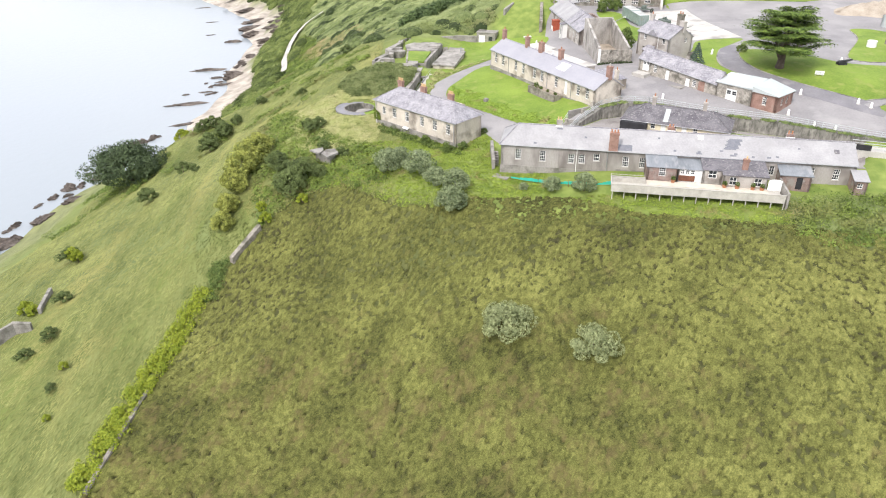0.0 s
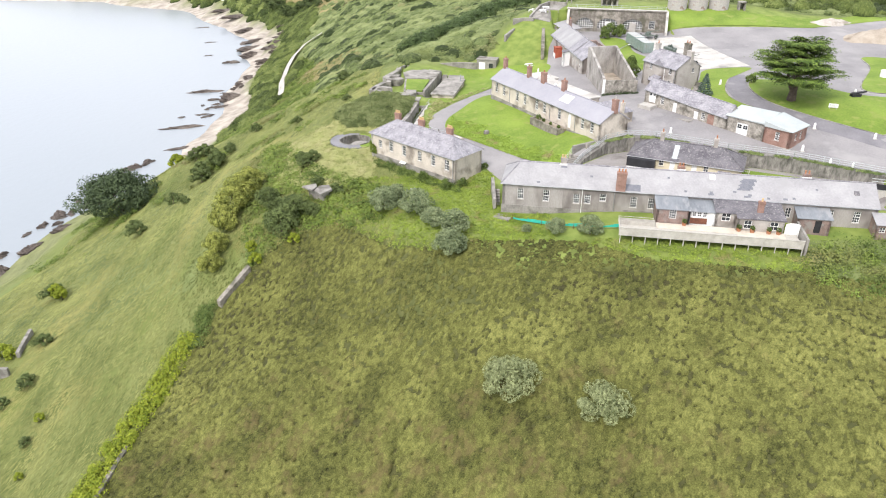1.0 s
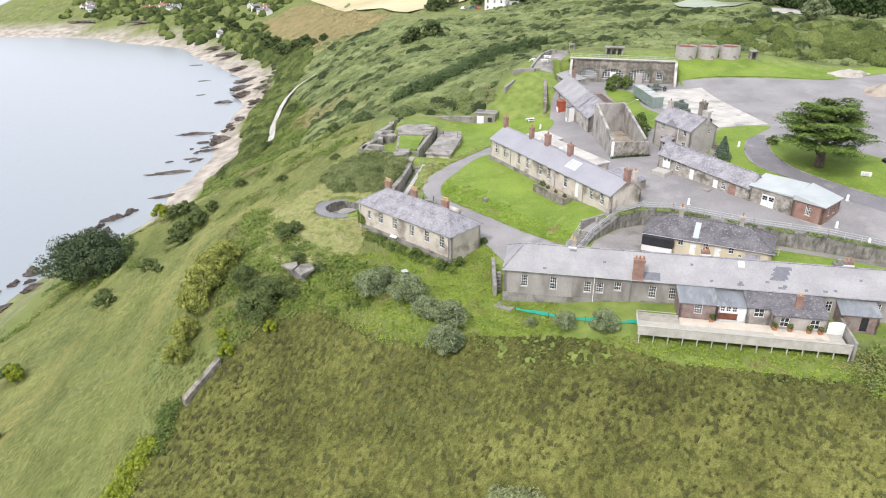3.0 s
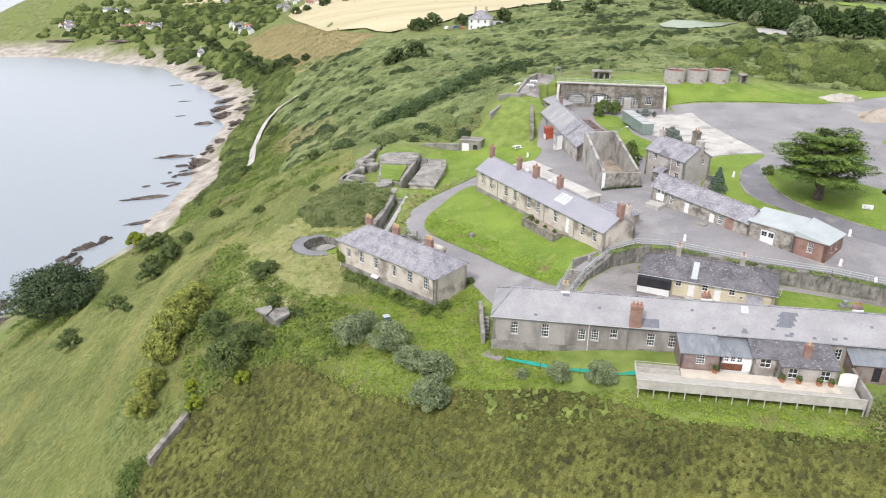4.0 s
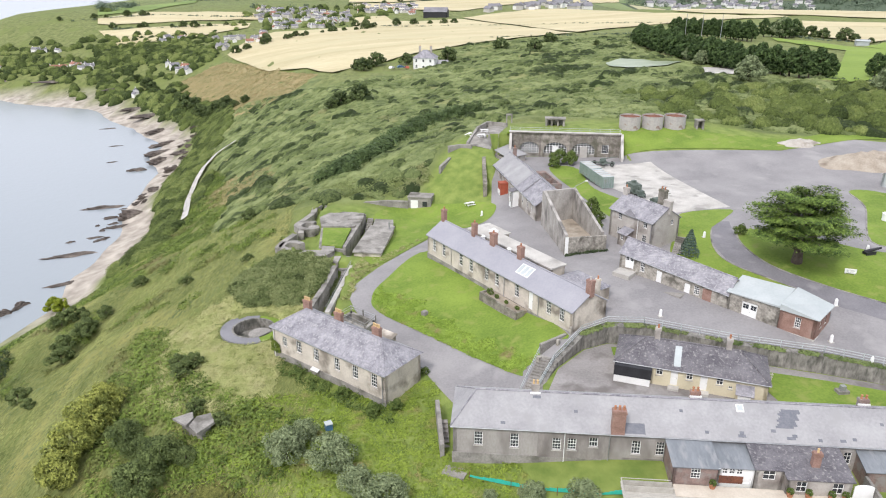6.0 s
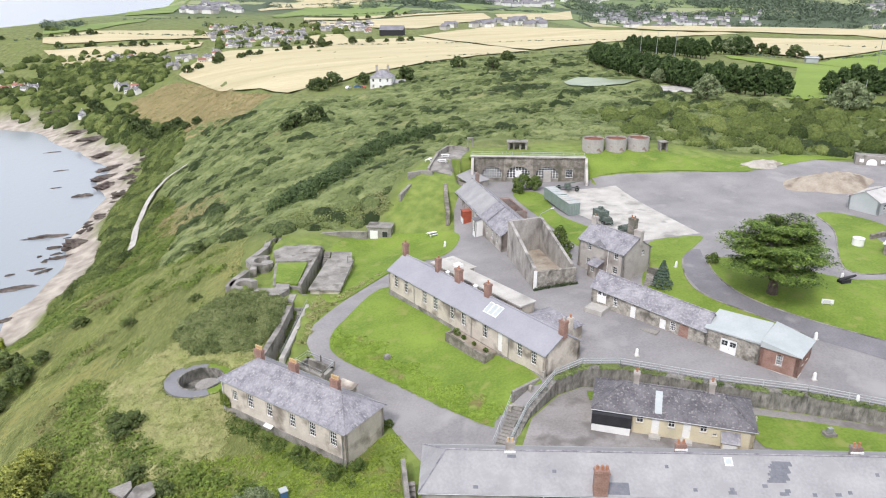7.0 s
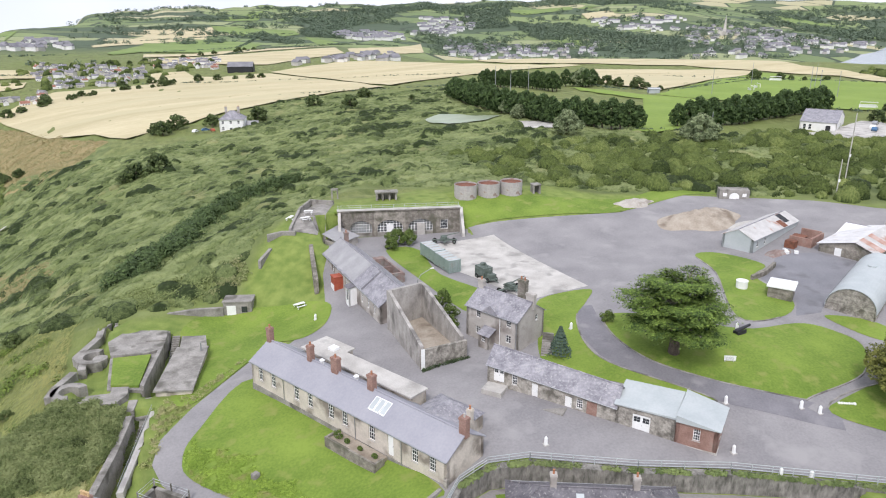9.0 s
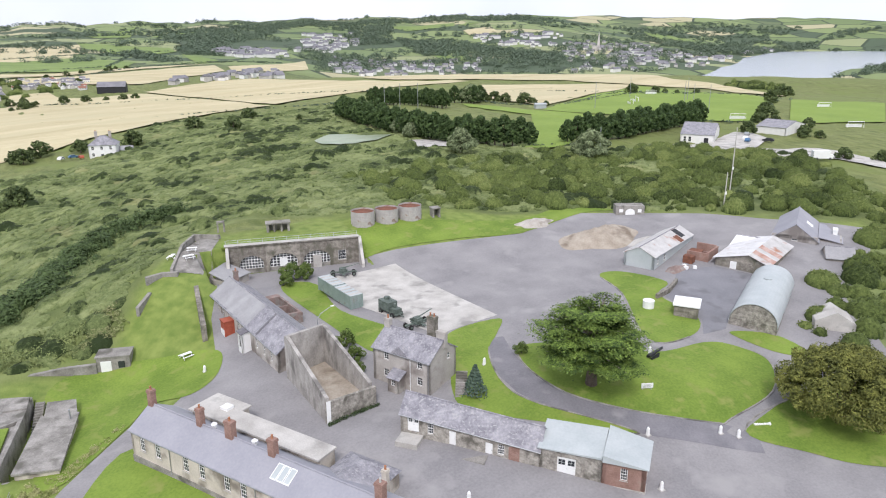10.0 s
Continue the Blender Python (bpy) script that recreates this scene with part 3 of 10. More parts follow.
def house(name, label, corner, far_corner, width, base, eave, ridge, wall="render", roof="slate", ends="gg", front=(), back=(), left=(), right=(), over=0.28, category="building", bars=(3, 4), group="", hip=None):
    """A block with a pitched roof. corner to far_corner is the front wall, outer side on the right hand; openings are (kind, s, width, z, height) wall by wall. ends: g gable, h hip."""
    cx, cy = corner
    fx, fy = far_corner
    length = math.hypot(fx - cx, fy - cy)
    ob = thing(name, label, category, group=group, at=(cx, cy, 0), turn=math.degrees(math.atan2(fy - cy, fx - cx)))
    sides = {"front": ((0, 0), (length, 0), front), "right": ((length, 0), (length, width), right), "back": ((length, width), (0, width), back), "left": ((0, width), (0, 0), left)}
    bm = bmesh.new()
    todo = []
    for k, (p, q, ops) in sides.items():
        holes = [(s, s + w, z, z + h) for kind, s, w, z, h, *_ in ops]
        wall_panel(bm, p, q, base, eave, holes)
        todo += [(op, p, q, hole) for op, hole in zip(ops, holes)]
    mid = width / 2
    for e, x in ((ends[0], 0.0), (ends[1], length)):
        if e == "g":
            a, b = (x, x + 0.45) if x == 0 else (x - 0.45, x)
            solid(bm, [(a, 0, eave), (a, width, eave), (a, mid, ridge), (b, 0, eave), (b, width, eave), (b, mid, ridge)], ((0, 2, 1), (3, 4, 5), (0, 1, 4, 3), (1, 2, 5, 4), (2, 0, 3, 5)))
    part("wall", bm, wall, ob)
    for op, p, q, hole in todo:
        if op[0] == "w":
            window_part(ob, p, q, hole, bars=op[5] if len(op) > 5 else bars)
        elif op[0] == "d":
            door_part(ob, p, q, hole, mat=op[5] if len(op) > 5 else "white")
        elif op[0] == "g":
            door_part(ob, p, q, hole, double=True, lights=True)
    bm = bmesh.new()
    rise = (ridge - eave) / mid
    ez = eave - over * rise + 0.06
    r0 = (hip or mid) if ends[0] == "h" else -over * 0.5
    r1 = length - mid if ends[1] == "h" else length + over * 0.5
    x0, x1 = -over if ends[0] == "h" else -over * 0.5, length + over if ends[1] == "h" else length + over * 0.5
    rz = ridge + 0.06
    roof_slab(bm, (x0, -over, ez), (x1, -over, ez), (r1, mid, rz), (r0, mid, rz))
    roof_slab(bm, (x1, width + over, ez), (x0, width + over, ez), (r0, mid, rz), (r1, mid, rz))
    if ends[0] == "h":
        solid(bm, [(x0, width + over, ez), (x0, -over, ez), (r0, mid, rz)], ((0, 1, 2),))
    if ends[1] == "h":
        solid(bm, [(x1, -over, ez), (x1, width + over, ez), (r1, mid, rz)], ((0, 1, 2),))
    rf = part("roof", bm, roof, ob)
    cap = bmesh.new()
    tube(cap, [(r0, mid, rz + 0.02), (r1, mid, rz + 0.02)], 0.11, 6)
    for e, x, r in ((ends[0], x0, r0), (ends[1], x1, r1)):
        if e == "h":
            tube(cap, [(r, mid, rz + 0.02), (x, -over, ez + 0.03)], 0.09, 5)
            tube(cap, [(r, mid, rz + 0.02), (x, width + over, ez + 0.03)], 0.09, 5)
    part("ridge_tiles", cap, "fibre" if roof == "fibre" else "slate_dark" if roof == "slate_dark" else "slate", rf)
    for y in (-over - 0.05, width + over + 0.05):
        gut = bmesh.new()
        tube(gut, [(x0, y, ez - 0.06), (x1, y, ez - 0.06)], 0.06, 6)
        part("gutter", gut, "steel", ob)
    ob["size"] = (length, width, base, eave, ridge)
    return ob


M["steel"] = material("galvanised_steel", (0.30, 0.31, 0.32), (0.42, 0.43, 0.44), 0.6, 0.1, rough=0.5, metal=0.6, bump=0.02)
M["clay"] = material("terracotta_clay", (0.30, 0.13, 0.07), (0.45, 0.22, 0.12), 0.6, 0.1, bump=0.1)
M["clay_buff"] = material("buff_clay", (0.48, 0.33, 0.16), (0.60, 0.43, 0.24), 0.6, 0.1, bump=0.1)
M["scrub"] = material("bracken_and_bramble", (0.035, 0.052, 0.013), (0.125, 0.165, 0.04), 6, 0.6, stain=(0.16, 0.14, 0.05), stain_size=14, stain_at=0.6, bump=0.8, per_piece=0.45)
M["bark_pale"] = material("pale_weathered_bark", (0.16, 0.135, 0.11), (0.30, 0.265, 0.225), 0.5, 0.1, bump=0.5)
M["bark"] = material("grey_brown_bark", (0.06, 0.045, 0.035), (0.15, 0.12, 0.095), 0.5, 0.1, bump=0.6)


def downpipe(parent, x, y, z0, z1, r=0.05, mat="steel"):
    bm = bmesh.new()
    tube(bm, [(x, y, z0), (x, y, z1 - 0.3), (x, y + 0.12, z1)], r, 6)
    return part("downpipe", bm, mat, parent)


def lean_to(parent, x0, x1, y0, y1, base, z_front, z_back, wall, roof, openings=(), over=0.2, right=(), left=()):
    """An annex of a house in the house's own axes: walls on three sides and one roof plane from z_front at y0 to z_back at y1."""
    bm = bmesh.new()
    todo = []
    top = min(z_front, z_back)
    for p, q, ops in (((x0, y0), (x1, y0), openings), ((x1, y0), (x1, y1), right), ((x0, y1), (x0, y0), left)):
        holes = [(s, s + w, z, z + h) for kind, s, w, z, h, *_ in ops]
        wall_panel(bm, p, q, base, top, holes, 0.3)
        todo += [(op, p, q, hole) for op, hole in zip(ops, holes)]
    for a in (x0, x1 - 0.3):
        solid(bm, [(a, y0, top), (a + 0.3, y0, top), (a + 0.3, y1, top), (a, y1, top), (a, y0, z_front), (a + 0.3, y0, z_front), (a + 0.3, y1, z_back), (a, y1, z_back)],
              ((0, 1, 5, 4), (1, 2, 6, 5), (2, 3, 7, 6), (3, 0, 4, 7), (4, 5, 6, 7)))
    ann = part("annex", bm, wall, parent)
    for op, p, q, hole in todo:
        if op[0] == "w":
            window_part(ann, p, q, hole, bars=op[5] if len(op) > 5 else (3, 4), sill=False).children
        else:
            bm = bmesh.new()
            pv, qv = Vector((*p, 0)), Vector((*q, 0))
            u = (qv - pv).normalized()
            o = pv + u * hole[0] + Vector((-u.y, u.x, 0)) * 0.1
            d = part("door", boxes((0, hole[1] - hole[0], 0, 0.05, 0, hole[3] - hole[2]), (0.12, hole[1] - hole[0] - 0.12, -0.015, 0, 0.15, (hole[3] - hole[2]) * 0.5)), op[5] if len(op) > 5 else "white", ann)
            d.matrix_basis = pose(o.x, o.y, hole[2], 0, 0, math.degrees(math.atan2(u.y, u.x)))
    bm = bmesh.new()
    k = (z_back - z_front) / (y1 - y0)
    roof_slab(bm, (x0 - over, y0 - over, z_front - over * k + 0.1), (x1 + over, y0 - over, z_front - over * k + 0.1), (x1 + over, y1, z_back + 0.1), (x0 - over, y1, z_back + 0.1), 0.1)
    part("annex_roof", bm, roof, parent)
    return ann


def shear(ob, k):
    """Let a house follow sloping ground: its height falls by k for each metre of its front."""
    for c in ob.children:
        if c.matrix_basis.translation.length > 1e-6:
            t = c.matrix_basis.translation
            t.z -= k * t.x
            c.matrix_basis = Matrix.Translation(t) @ c.matrix_basis.to_3x3().to_4x4()
        else:
            for o in (c, *c.children):
                for v in o.data.vertices:
                    v.co.z -= k * v.co.x


def stairs(name, label, p, q, z_low, z_high, width, n, mat="old_concrete"):
    """Stone steps rising from p to q."""
    (ax, ay), (bx, by) = p, q
    length = math.hypot(bx - ax, by - ay)
    ob = thing(name, label, "steps", at=(ax, ay, 0), turn=math.degrees(math.atan2(by - ay, bx - ax)))
    for k in range(n):
        part("step", boxes((length * k / n, length, -width / 2, width / 2, z_low - 0.4 if k == 0 else z_low + (z_high - z_low) * k / n, z_low + (z_high - z_low) * (k + 1) / n)), mat, ob)
    return ob


def wall_line(name, label, pts, thick, foot, top, mat, category="wall", kind="structure", coping=None):
    """A wall along the points (x, y); foot and top are numbers, lists, or None for the ground's height."""
    ob = thing(name, label, category, kind=kind)
    for i, ((ax, ay), (bx, by)) in enumerate(zip(pts, pts[1:])):
        length = math.hypot(bx - ax, by - ay)
        ang = math.degrees(math.atan2(by - ay, bx - ax))
        f = [(v[i], v[i + 1]) if isinstance(v, (list, tuple)) else (v, v) for v in (foot, top)]
        bm = bmesh.new()
        n = max(1, int(length / 2.5))
        for k in range(n):
            s0, s1 = length * k / n - (0.12 if k == 0 else 0), length * (k + 1) / n + (0.12 if k == n - 1 else 0)
            a0, a1 = k / n, (k + 1) / n
            lo0, lo1 = f[0][0] + (f[0][1] - f[0][0]) * a0, f[0][0] + (f[0][1] - f[0][0]) * a1
            hi0, hi1 = f[1][0] + (f[1][1] - f[1][0]) * a0, f[1][0] + (f[1][1] - f[1][0]) * a1
            h = thick / 2
            solid(bm, [(s0, -h, lo0), (s1, -h, lo1), (s1, h, lo1), (s0, h, lo0), (s0, -h, hi0), (s1, -h, hi1), (s1, h, hi1), (s0, h, hi0)],
                  ((3, 2, 1, 0), (4, 5, 6, 7), (0, 1, 5, 4), (1, 2, 6, 5), (2, 3, 7, 6), (3, 0, 4, 7)))
        seg = part("wall_section", bm, mat, ob)
        seg.matrix_basis = pose(ax, ay, 0, 0, 0, ang)
        if coping:
            h = thick / 2 + 0.06
            bm = bmesh.new()
            solid(bm, [(-0.1, -h, f[1][0]), (length + 0.1, -h, f[1][1]), (length + 0.1, h, f[1][1]), (-0.1, h, f[1][0]), (-0.1, -h, f[1][0] + 0.12), (length + 0.1, -h, f[1][1] + 0.12), (length + 0.1, h, f[1][1] + 0.12), (-0.1, h, f[1][0] + 0.12)],
                  ((3, 2, 1, 0), (4, 5, 6, 7), (0, 1, 5, 4), (1, 2, 6, 5), (2, 3, 7, 6), (3, 0, 4, 7)))
            c = part("coping", bm, coping, ob)
            c.matrix_basis = pose(ax, ay, 0, 0, 0, ang)
    return ob


def railing(name, label, pts, z, height=1.05, gap=2.0, rails=2, mat="steel", r=0.035):
    """Posts and rails along points (x, y) with their foot heights z."""
    ob = thing(name, label, "railing")
    for (p, za), (q, zb) in zip(zip(pts, z), zip(pts[1:], z[1:])):
        length = math.hypot(q[0] - p[0], q[1] - p[1])
        n = max(1, round(length / gap))
        for k in range(n + 1):
            t = k / n
            x, y, zz = p[0] + (q[0] - p[0]) * t, p[1] + (q[1] - p[1]) * t, za + (zb - za) * t
            bm = bmesh.new()
            tube(bm, [(x, y, zz), (x, y, zz + height)], r * 1.2, 6)
            part("post", bm, mat, ob)
        for i in range(rails):
            h = height * (i + 1) / rails
            bm = bmesh.new()
            tube(bm, [(*p, za + h), (*q, zb + h)], r, 6)
            part("rail", bm, mat, ob)
    return ob

# ------------------------------------------------------------------ ground sheet, water, draped surfaces
def graded(lo, hi, step, far_lo, far_hi, grow=1.13):
    mids = list(np.arange(lo, hi + 1e-6, step))
    up, s = [], step
    v = hi
    while v < far_hi:
        s = min(s * grow, 130)
        v += s
        up.append(v)
    dn, s, v = [], step, lo
    while v > far_lo:
        s = min(s * grow, 130)
        v -= s
        dn.append(v)
    return np.array(dn[::-1] + mids + up)


def fbm(x, y, size, octaves=3, seed=0.0):
    """Cheap smooth noise over arrays, about -1 to 1."""
    out = np.zeros(np.shape(x))
    amp, tot = 1.0, 0.0
    for o in range(octaves):
        k = 2.0 ** o / size
        a = 1.3 * o + seed
        u, v = x * math.cos(a) + y * math.sin(a), -x * math.sin(a) + y * math.cos(a)
        out += amp * (np.sin(u * k * 6.28 + 1.7 * np.sin(v * k * 4.1 + a)) * np.cos(v * k * 5.3 + 1.3 * np.sin(u * k * 3.7 + 2 * a)))
        tot += amp
        amp *= 0.55
    return out / tot


TAME = [(-8, 110), (-4, 150), (-14, 166), (-8, 188), (24, 214), (60, 222), (120, 210), (140, 196), (152, 180), (168, 164), (150, 146), (126, 136), (112, 116), (100, 100), (60, 88), (10, 98)]


# ground cover zones
FIELD = [(-32, 109), (-36.4, 104), (-41, 96.5), (-45, 82), (-48, 68), (-54, 45), (100, 40), (95, 84), (65, 86), (51, 88.2), (48.6, 88.9), (41.6, 90.2), (34, 91.9), (27.0, 93.8), (22.6, 96.4), (19.2, 98.7), (12.6, 100.7), (5, 101.2), (-1, 100.6), (-8, 104), (-18, 113), (-26, 113)]
SCRUB = [(-40, 214), (-18, 197), (-8, 193.2), (9, 193), (15, 204), (22, 214), (28, 226), (44, 242), (62, 224), (88, 221), (100, 212), (124, 205), (130, 196), (143, 187), (152, 178), (165, 169), (190, 168), (215, 195), (232, 225), (205, 250), (172, 272), (160, 300), (150, 335),
         (140, 400), (165, 470), (200, 530), (120, 520), (60, 500), (40, 440), (18, 400), (-20, 400), (-60, 430), (-90, 440), (-70, 360), (-52, 300), (-44, 260)]
SCRUB_EAST = [(104, 134), (116, 141), (128, 147), (142, 152), (165, 158), (190, 172), (230, 170), (230, 120), (140, 95), (108, 108), (103, 122)]
SCRUB_FRONT = [(49.2, 91.6), (52, 95.4), (58, 95.2), (64, 94.6), (80, 96), (90, 88), (80, 80), (59.4, 85), (52.5, 85), (48.6, 88.3)]
THICKET = [(-5, 155.5), (-11, 148), (-19, 148.5), (-23, 153), (-21, 160), (-15, 165), (-9, 163), (-5.8, 158)]


def zone(poly, x, y, soft):
    """1 well inside the outline, 0 outside, with a soft edge."""
    d = off_line(poly + poly[:1], x, y)
    return np.where(inside(poly, x, y), smooth(0, soft, d + soft * 0.5), smooth(soft * 0.5, 0, d))


def cover(x, y, z):
    n1, n2 = fbm(x, y, 22, 4, 0.7), fbm(x, y, 60, 3, 4.0)
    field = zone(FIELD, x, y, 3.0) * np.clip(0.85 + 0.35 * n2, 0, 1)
    scrub = np.maximum.reduce([zone(SCRUB, x, y, 10.0) * np.clip(0.75 + 0.5 * n1, 0, 1), zone(SCRUB_EAST, x, y, 4.0), zone(SCRUB_FRONT, x, y, 3.0), zone(THICKET, x, y, 2.0)])
    slope = (x < -22) & (y > 110) & (y < 480) & (z > -51)
    scrub = np.maximum(scrub, slope * smooth(0.18, 0.5, n1 + 0.25 * n2 + 0.25 * smooth(-20, -48, z)) * 0.85)
    beach = smooth(-50.5, -52.3, z) * (x < -60) * (y < 700) * (0.12 + 0.88 * smooth(215, 262, y))
    scrub = np.maximum(scrub, 0.75 * smooth(850, 1300, np.hypot(x, y)))
    return field * (1 - beach), scrub * (1 - beach), beach


def sheet_mesh(xs, ys):
    gx, gy = np.meshgrid(xs, ys)
    z = ground(gx, gy)
    d = np.hypot(gx, gy)
    wild = smooth(0, 8, off_line(TAME + TAME[:1], gx, gy)) * ~inside(TAME, gx, gy)
    z = z + wild * (0.35 * fbm(gx, gy, 9, 3) + 0.9 * fbm(gx, gy, 34, 2, 2.0) * smooth(60, 120, np.abs(gx) + np.maximum(gy - 100, 0))) * (z > -54)
    v = np.stack([gx.ravel(), gy.ravel(), z.ravel()], 1)
    n, m = len(xs), len(ys)
    i = (np.arange(m - 1)[:, None] * n + np.arange(n - 1)[None, :]).ravel()
    f = np.stack([i, i + 1, i + n + 1, i + n], 1)
    me = bpy.data.meshes.new("ground")
    me.from_pydata(v.tolist(), [], f.tolist())
    me.polygons.foreach_set("use_smooth", [True] * len(me.polygons))
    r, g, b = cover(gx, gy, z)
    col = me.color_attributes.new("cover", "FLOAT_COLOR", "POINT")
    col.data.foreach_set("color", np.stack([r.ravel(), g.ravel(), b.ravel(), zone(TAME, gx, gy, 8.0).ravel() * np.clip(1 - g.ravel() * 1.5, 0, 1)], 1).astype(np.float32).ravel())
    away = smooth(1100, 1500, d).ravel()
    me.color_attributes.new("distance", "FLOAT_COLOR", "POINT").data.foreach_set("color", np.stack([away, away, away, away * 0 + 1], 1).astype(np.float32).ravel())
    return me


SHEET_X, SHEET_Y = graded(-62, 96, 0.66, -4800, 4800, 1.055), graded(66, 215, 0.66, -900, 4900, 1.055)
gm = sheet_mesh(SHEET_X, SHEET_Y)
SHEET_Z = np.empty(len(gm.vertices) * 3, np.float32)
gm.vertices.foreach_get("co", SHEET_Z)
SHEET_Z = SHEET_Z.reshape(len(SHEET_Y), len(SHEET_X), 3)[..., 2]


def lies(x, y):
    """Height of the finished ground sheet at x, y."""
    i = np.clip(np.searchsorted(SHEET_X, x) - 1, 0, len(SHEET_X) - 2)
    j = np.clip(np.searchsorted(SHEET_Y, y) - 1, 0, len(SHEET_Y) - 2)
    u, v = (x - SHEET_X[i]) / (SHEET_X[i + 1] - SHEET_X[i]), (y - SHEET_Y[j]) / (SHEET_Y[j + 1] - SHEET_Y[j])
    a, b, c, d = SHEET_Z[j, i], SHEET_Z[j, i + 1], SHEET_Z[j + 1, i], SHEET_Z[j + 1, i + 1]
    return a * (1 - u) * (1 - v) + b * u * (1 - v) + c * (1 - u) * v + d * u * v
gm.materials.append(M["meadow"])
tagged(new("ground", gm), "rough green and straw-coloured grass headland falling to the sea", "ground", kind="structure")
sea = bmesh.new()
solid(sea, [(-4990, -2000, -56), (4990, -2000, -56), (4990, 4990, -56), (-4990, 4990, -56)], ((0, 1, 2, 3),))
tagged(link("water", sea, "water"), "calm pale grey sea under an overcast sky", "sea", kind="structure")


def rounded(poly, n=5):
    """A smooth closed outline through the corners."""
    out = []
    m = len(poly)
    for i in range(m):
        p0, p1, p2, p3 = [np.array(poly[(i + k) % m], float) for k in (-1, 0, 1, 2)]
        for t in np.arange(n) / n:
            out.append(tuple(0.5 * (2 * p1 + (p2 - p0) * t + (2 * p0 - 5 * p1 + 4 * p2 - p3) * t * t + (3 * p1 - p0 - 3 * p2 + p3) * t ** 3)))
    return out


def drape(name, label, category, outline, mat, lift, step=2.0, kind="structure", soft=True, steps=True, far=False):
    """A sheet laid on the ground inside an outline."""
    edge = rounded(outline) if soft else list(outline)
    pts = []
    for (ax, ay), (bx, by) in zip(edge, edge[1:] + edge[:1]):
        k = max(1, int(math.hypot(bx - ax, by - ay) / step))
        pts += [(ax + (bx - ax) * i / k, ay + (by - ay) * i / k) for i in range(k)]
    n = len(pts)
    e = np.array(pts)
    gx, gy = np.meshgrid(np.arange(e[:, 0].min(), e[:, 0].max(), step), np.arange(e[:, 1].min(), e[:, 1].max(), step))
    ok = inside(pts, gx, gy) & (off_line(pts + pts[:1], gx, gy) > step * 0.4)
    pts += list(zip(gx[ok].tolist(), gy[ok].tolist()))
    res = delaunay_2d_cdt([Vector(p) for p in pts], [], [list(range(n))], 1, 1e-5)
    xy = np.array([tuple(p) for p in res[0]])
    z = (lies(xy[:, 0], xy[:, 1]) if far else ground(xy[:, 0], xy[:, 1], steps)) + lift
    me = bpy.data.meshes.new(name)
    me.from_pydata(np.column_stack([xy, z]).tolist(), [], [list(f) for f in res[2]])
    me.polygons.foreach_set("use_smooth", [True] * len(me.polygons))
    bm = bmesh.new()
    bm.from_mesh(me)
    bmesh.ops.recalc_face_normals(bm, faces=bm.faces)
    if sum(f.normal.z for f in bm.faces) < 0:
        bmesh.ops.reverse_faces(bm, faces=bm.faces)
    bm.to_mesh(me)
    bm.free()
    me.materials.append(M[mat])
    return tagged(new(name, me), label, category, kind=kind)


def strip(line, w):
    """The outline of a band of width w along a line."""
    l, r = [], []
    for i, (x, y) in enumerate(line):
        ax, ay = line[max(i - 1, 0)]
        bx, by = line[min(i + 1, len(line) - 1)]
        d = math.hypot(bx - ax, by - ay)
        nx, ny = -(by - ay) / d * w / 2, (bx - ax) / d * w / 2
        l.append((x + nx, y + ny))
        r.append((x - nx, y - ny))
    return l + r[::-1]


# hard ground: one tarmac sheet under everything inside the fort, lawns laid on it
drape("road", "worn grey tarmac road and parade ground with pale patches", "road",
      [(11.4, 168.5), (2.2, 158.1), (-2.0, 152.5), (-3.0, 148.3), (-1.9, 144.4), (1.0, 139.6), (6.6, 129.6), (11.0, 118), (20.2, 116.2), (20.9, 118.5), (23.4, 122.6), (28.6, 127.3), (32.6, 129.0), (38.0, 128.2), (49.2, 122.9), (58.6, 118.8), (71, 112.9), (84, 105.5), (120, 90),
       (130, 105), (108, 118), (126, 140), (150, 150), (166, 160), (160, 167), (149, 176), (141, 185), (126, 197), (117, 203), (97, 197.5), (68, 202.6), (60.4, 203.0), (48, 205.8), (36.4, 208.4), (32, 203), (27, 190), (25, 178), (16, 169)], "asphalt", 0.07, 1.2, steps=False, soft=False)
M["yard"] = material("stained_old_yard_surface", (0.20, 0.187, 0.178), (0.32, 0.30, 0.288), 4, 0.3, stain=(0.165, 0.15, 0.14), stain_size=3.5, stain_at=0.57, bump=0.2)
drape("pavement", "dirty grey yard below the retaining wall", "yard", YARD, "yard", 0.03, 1.5, soft=False)
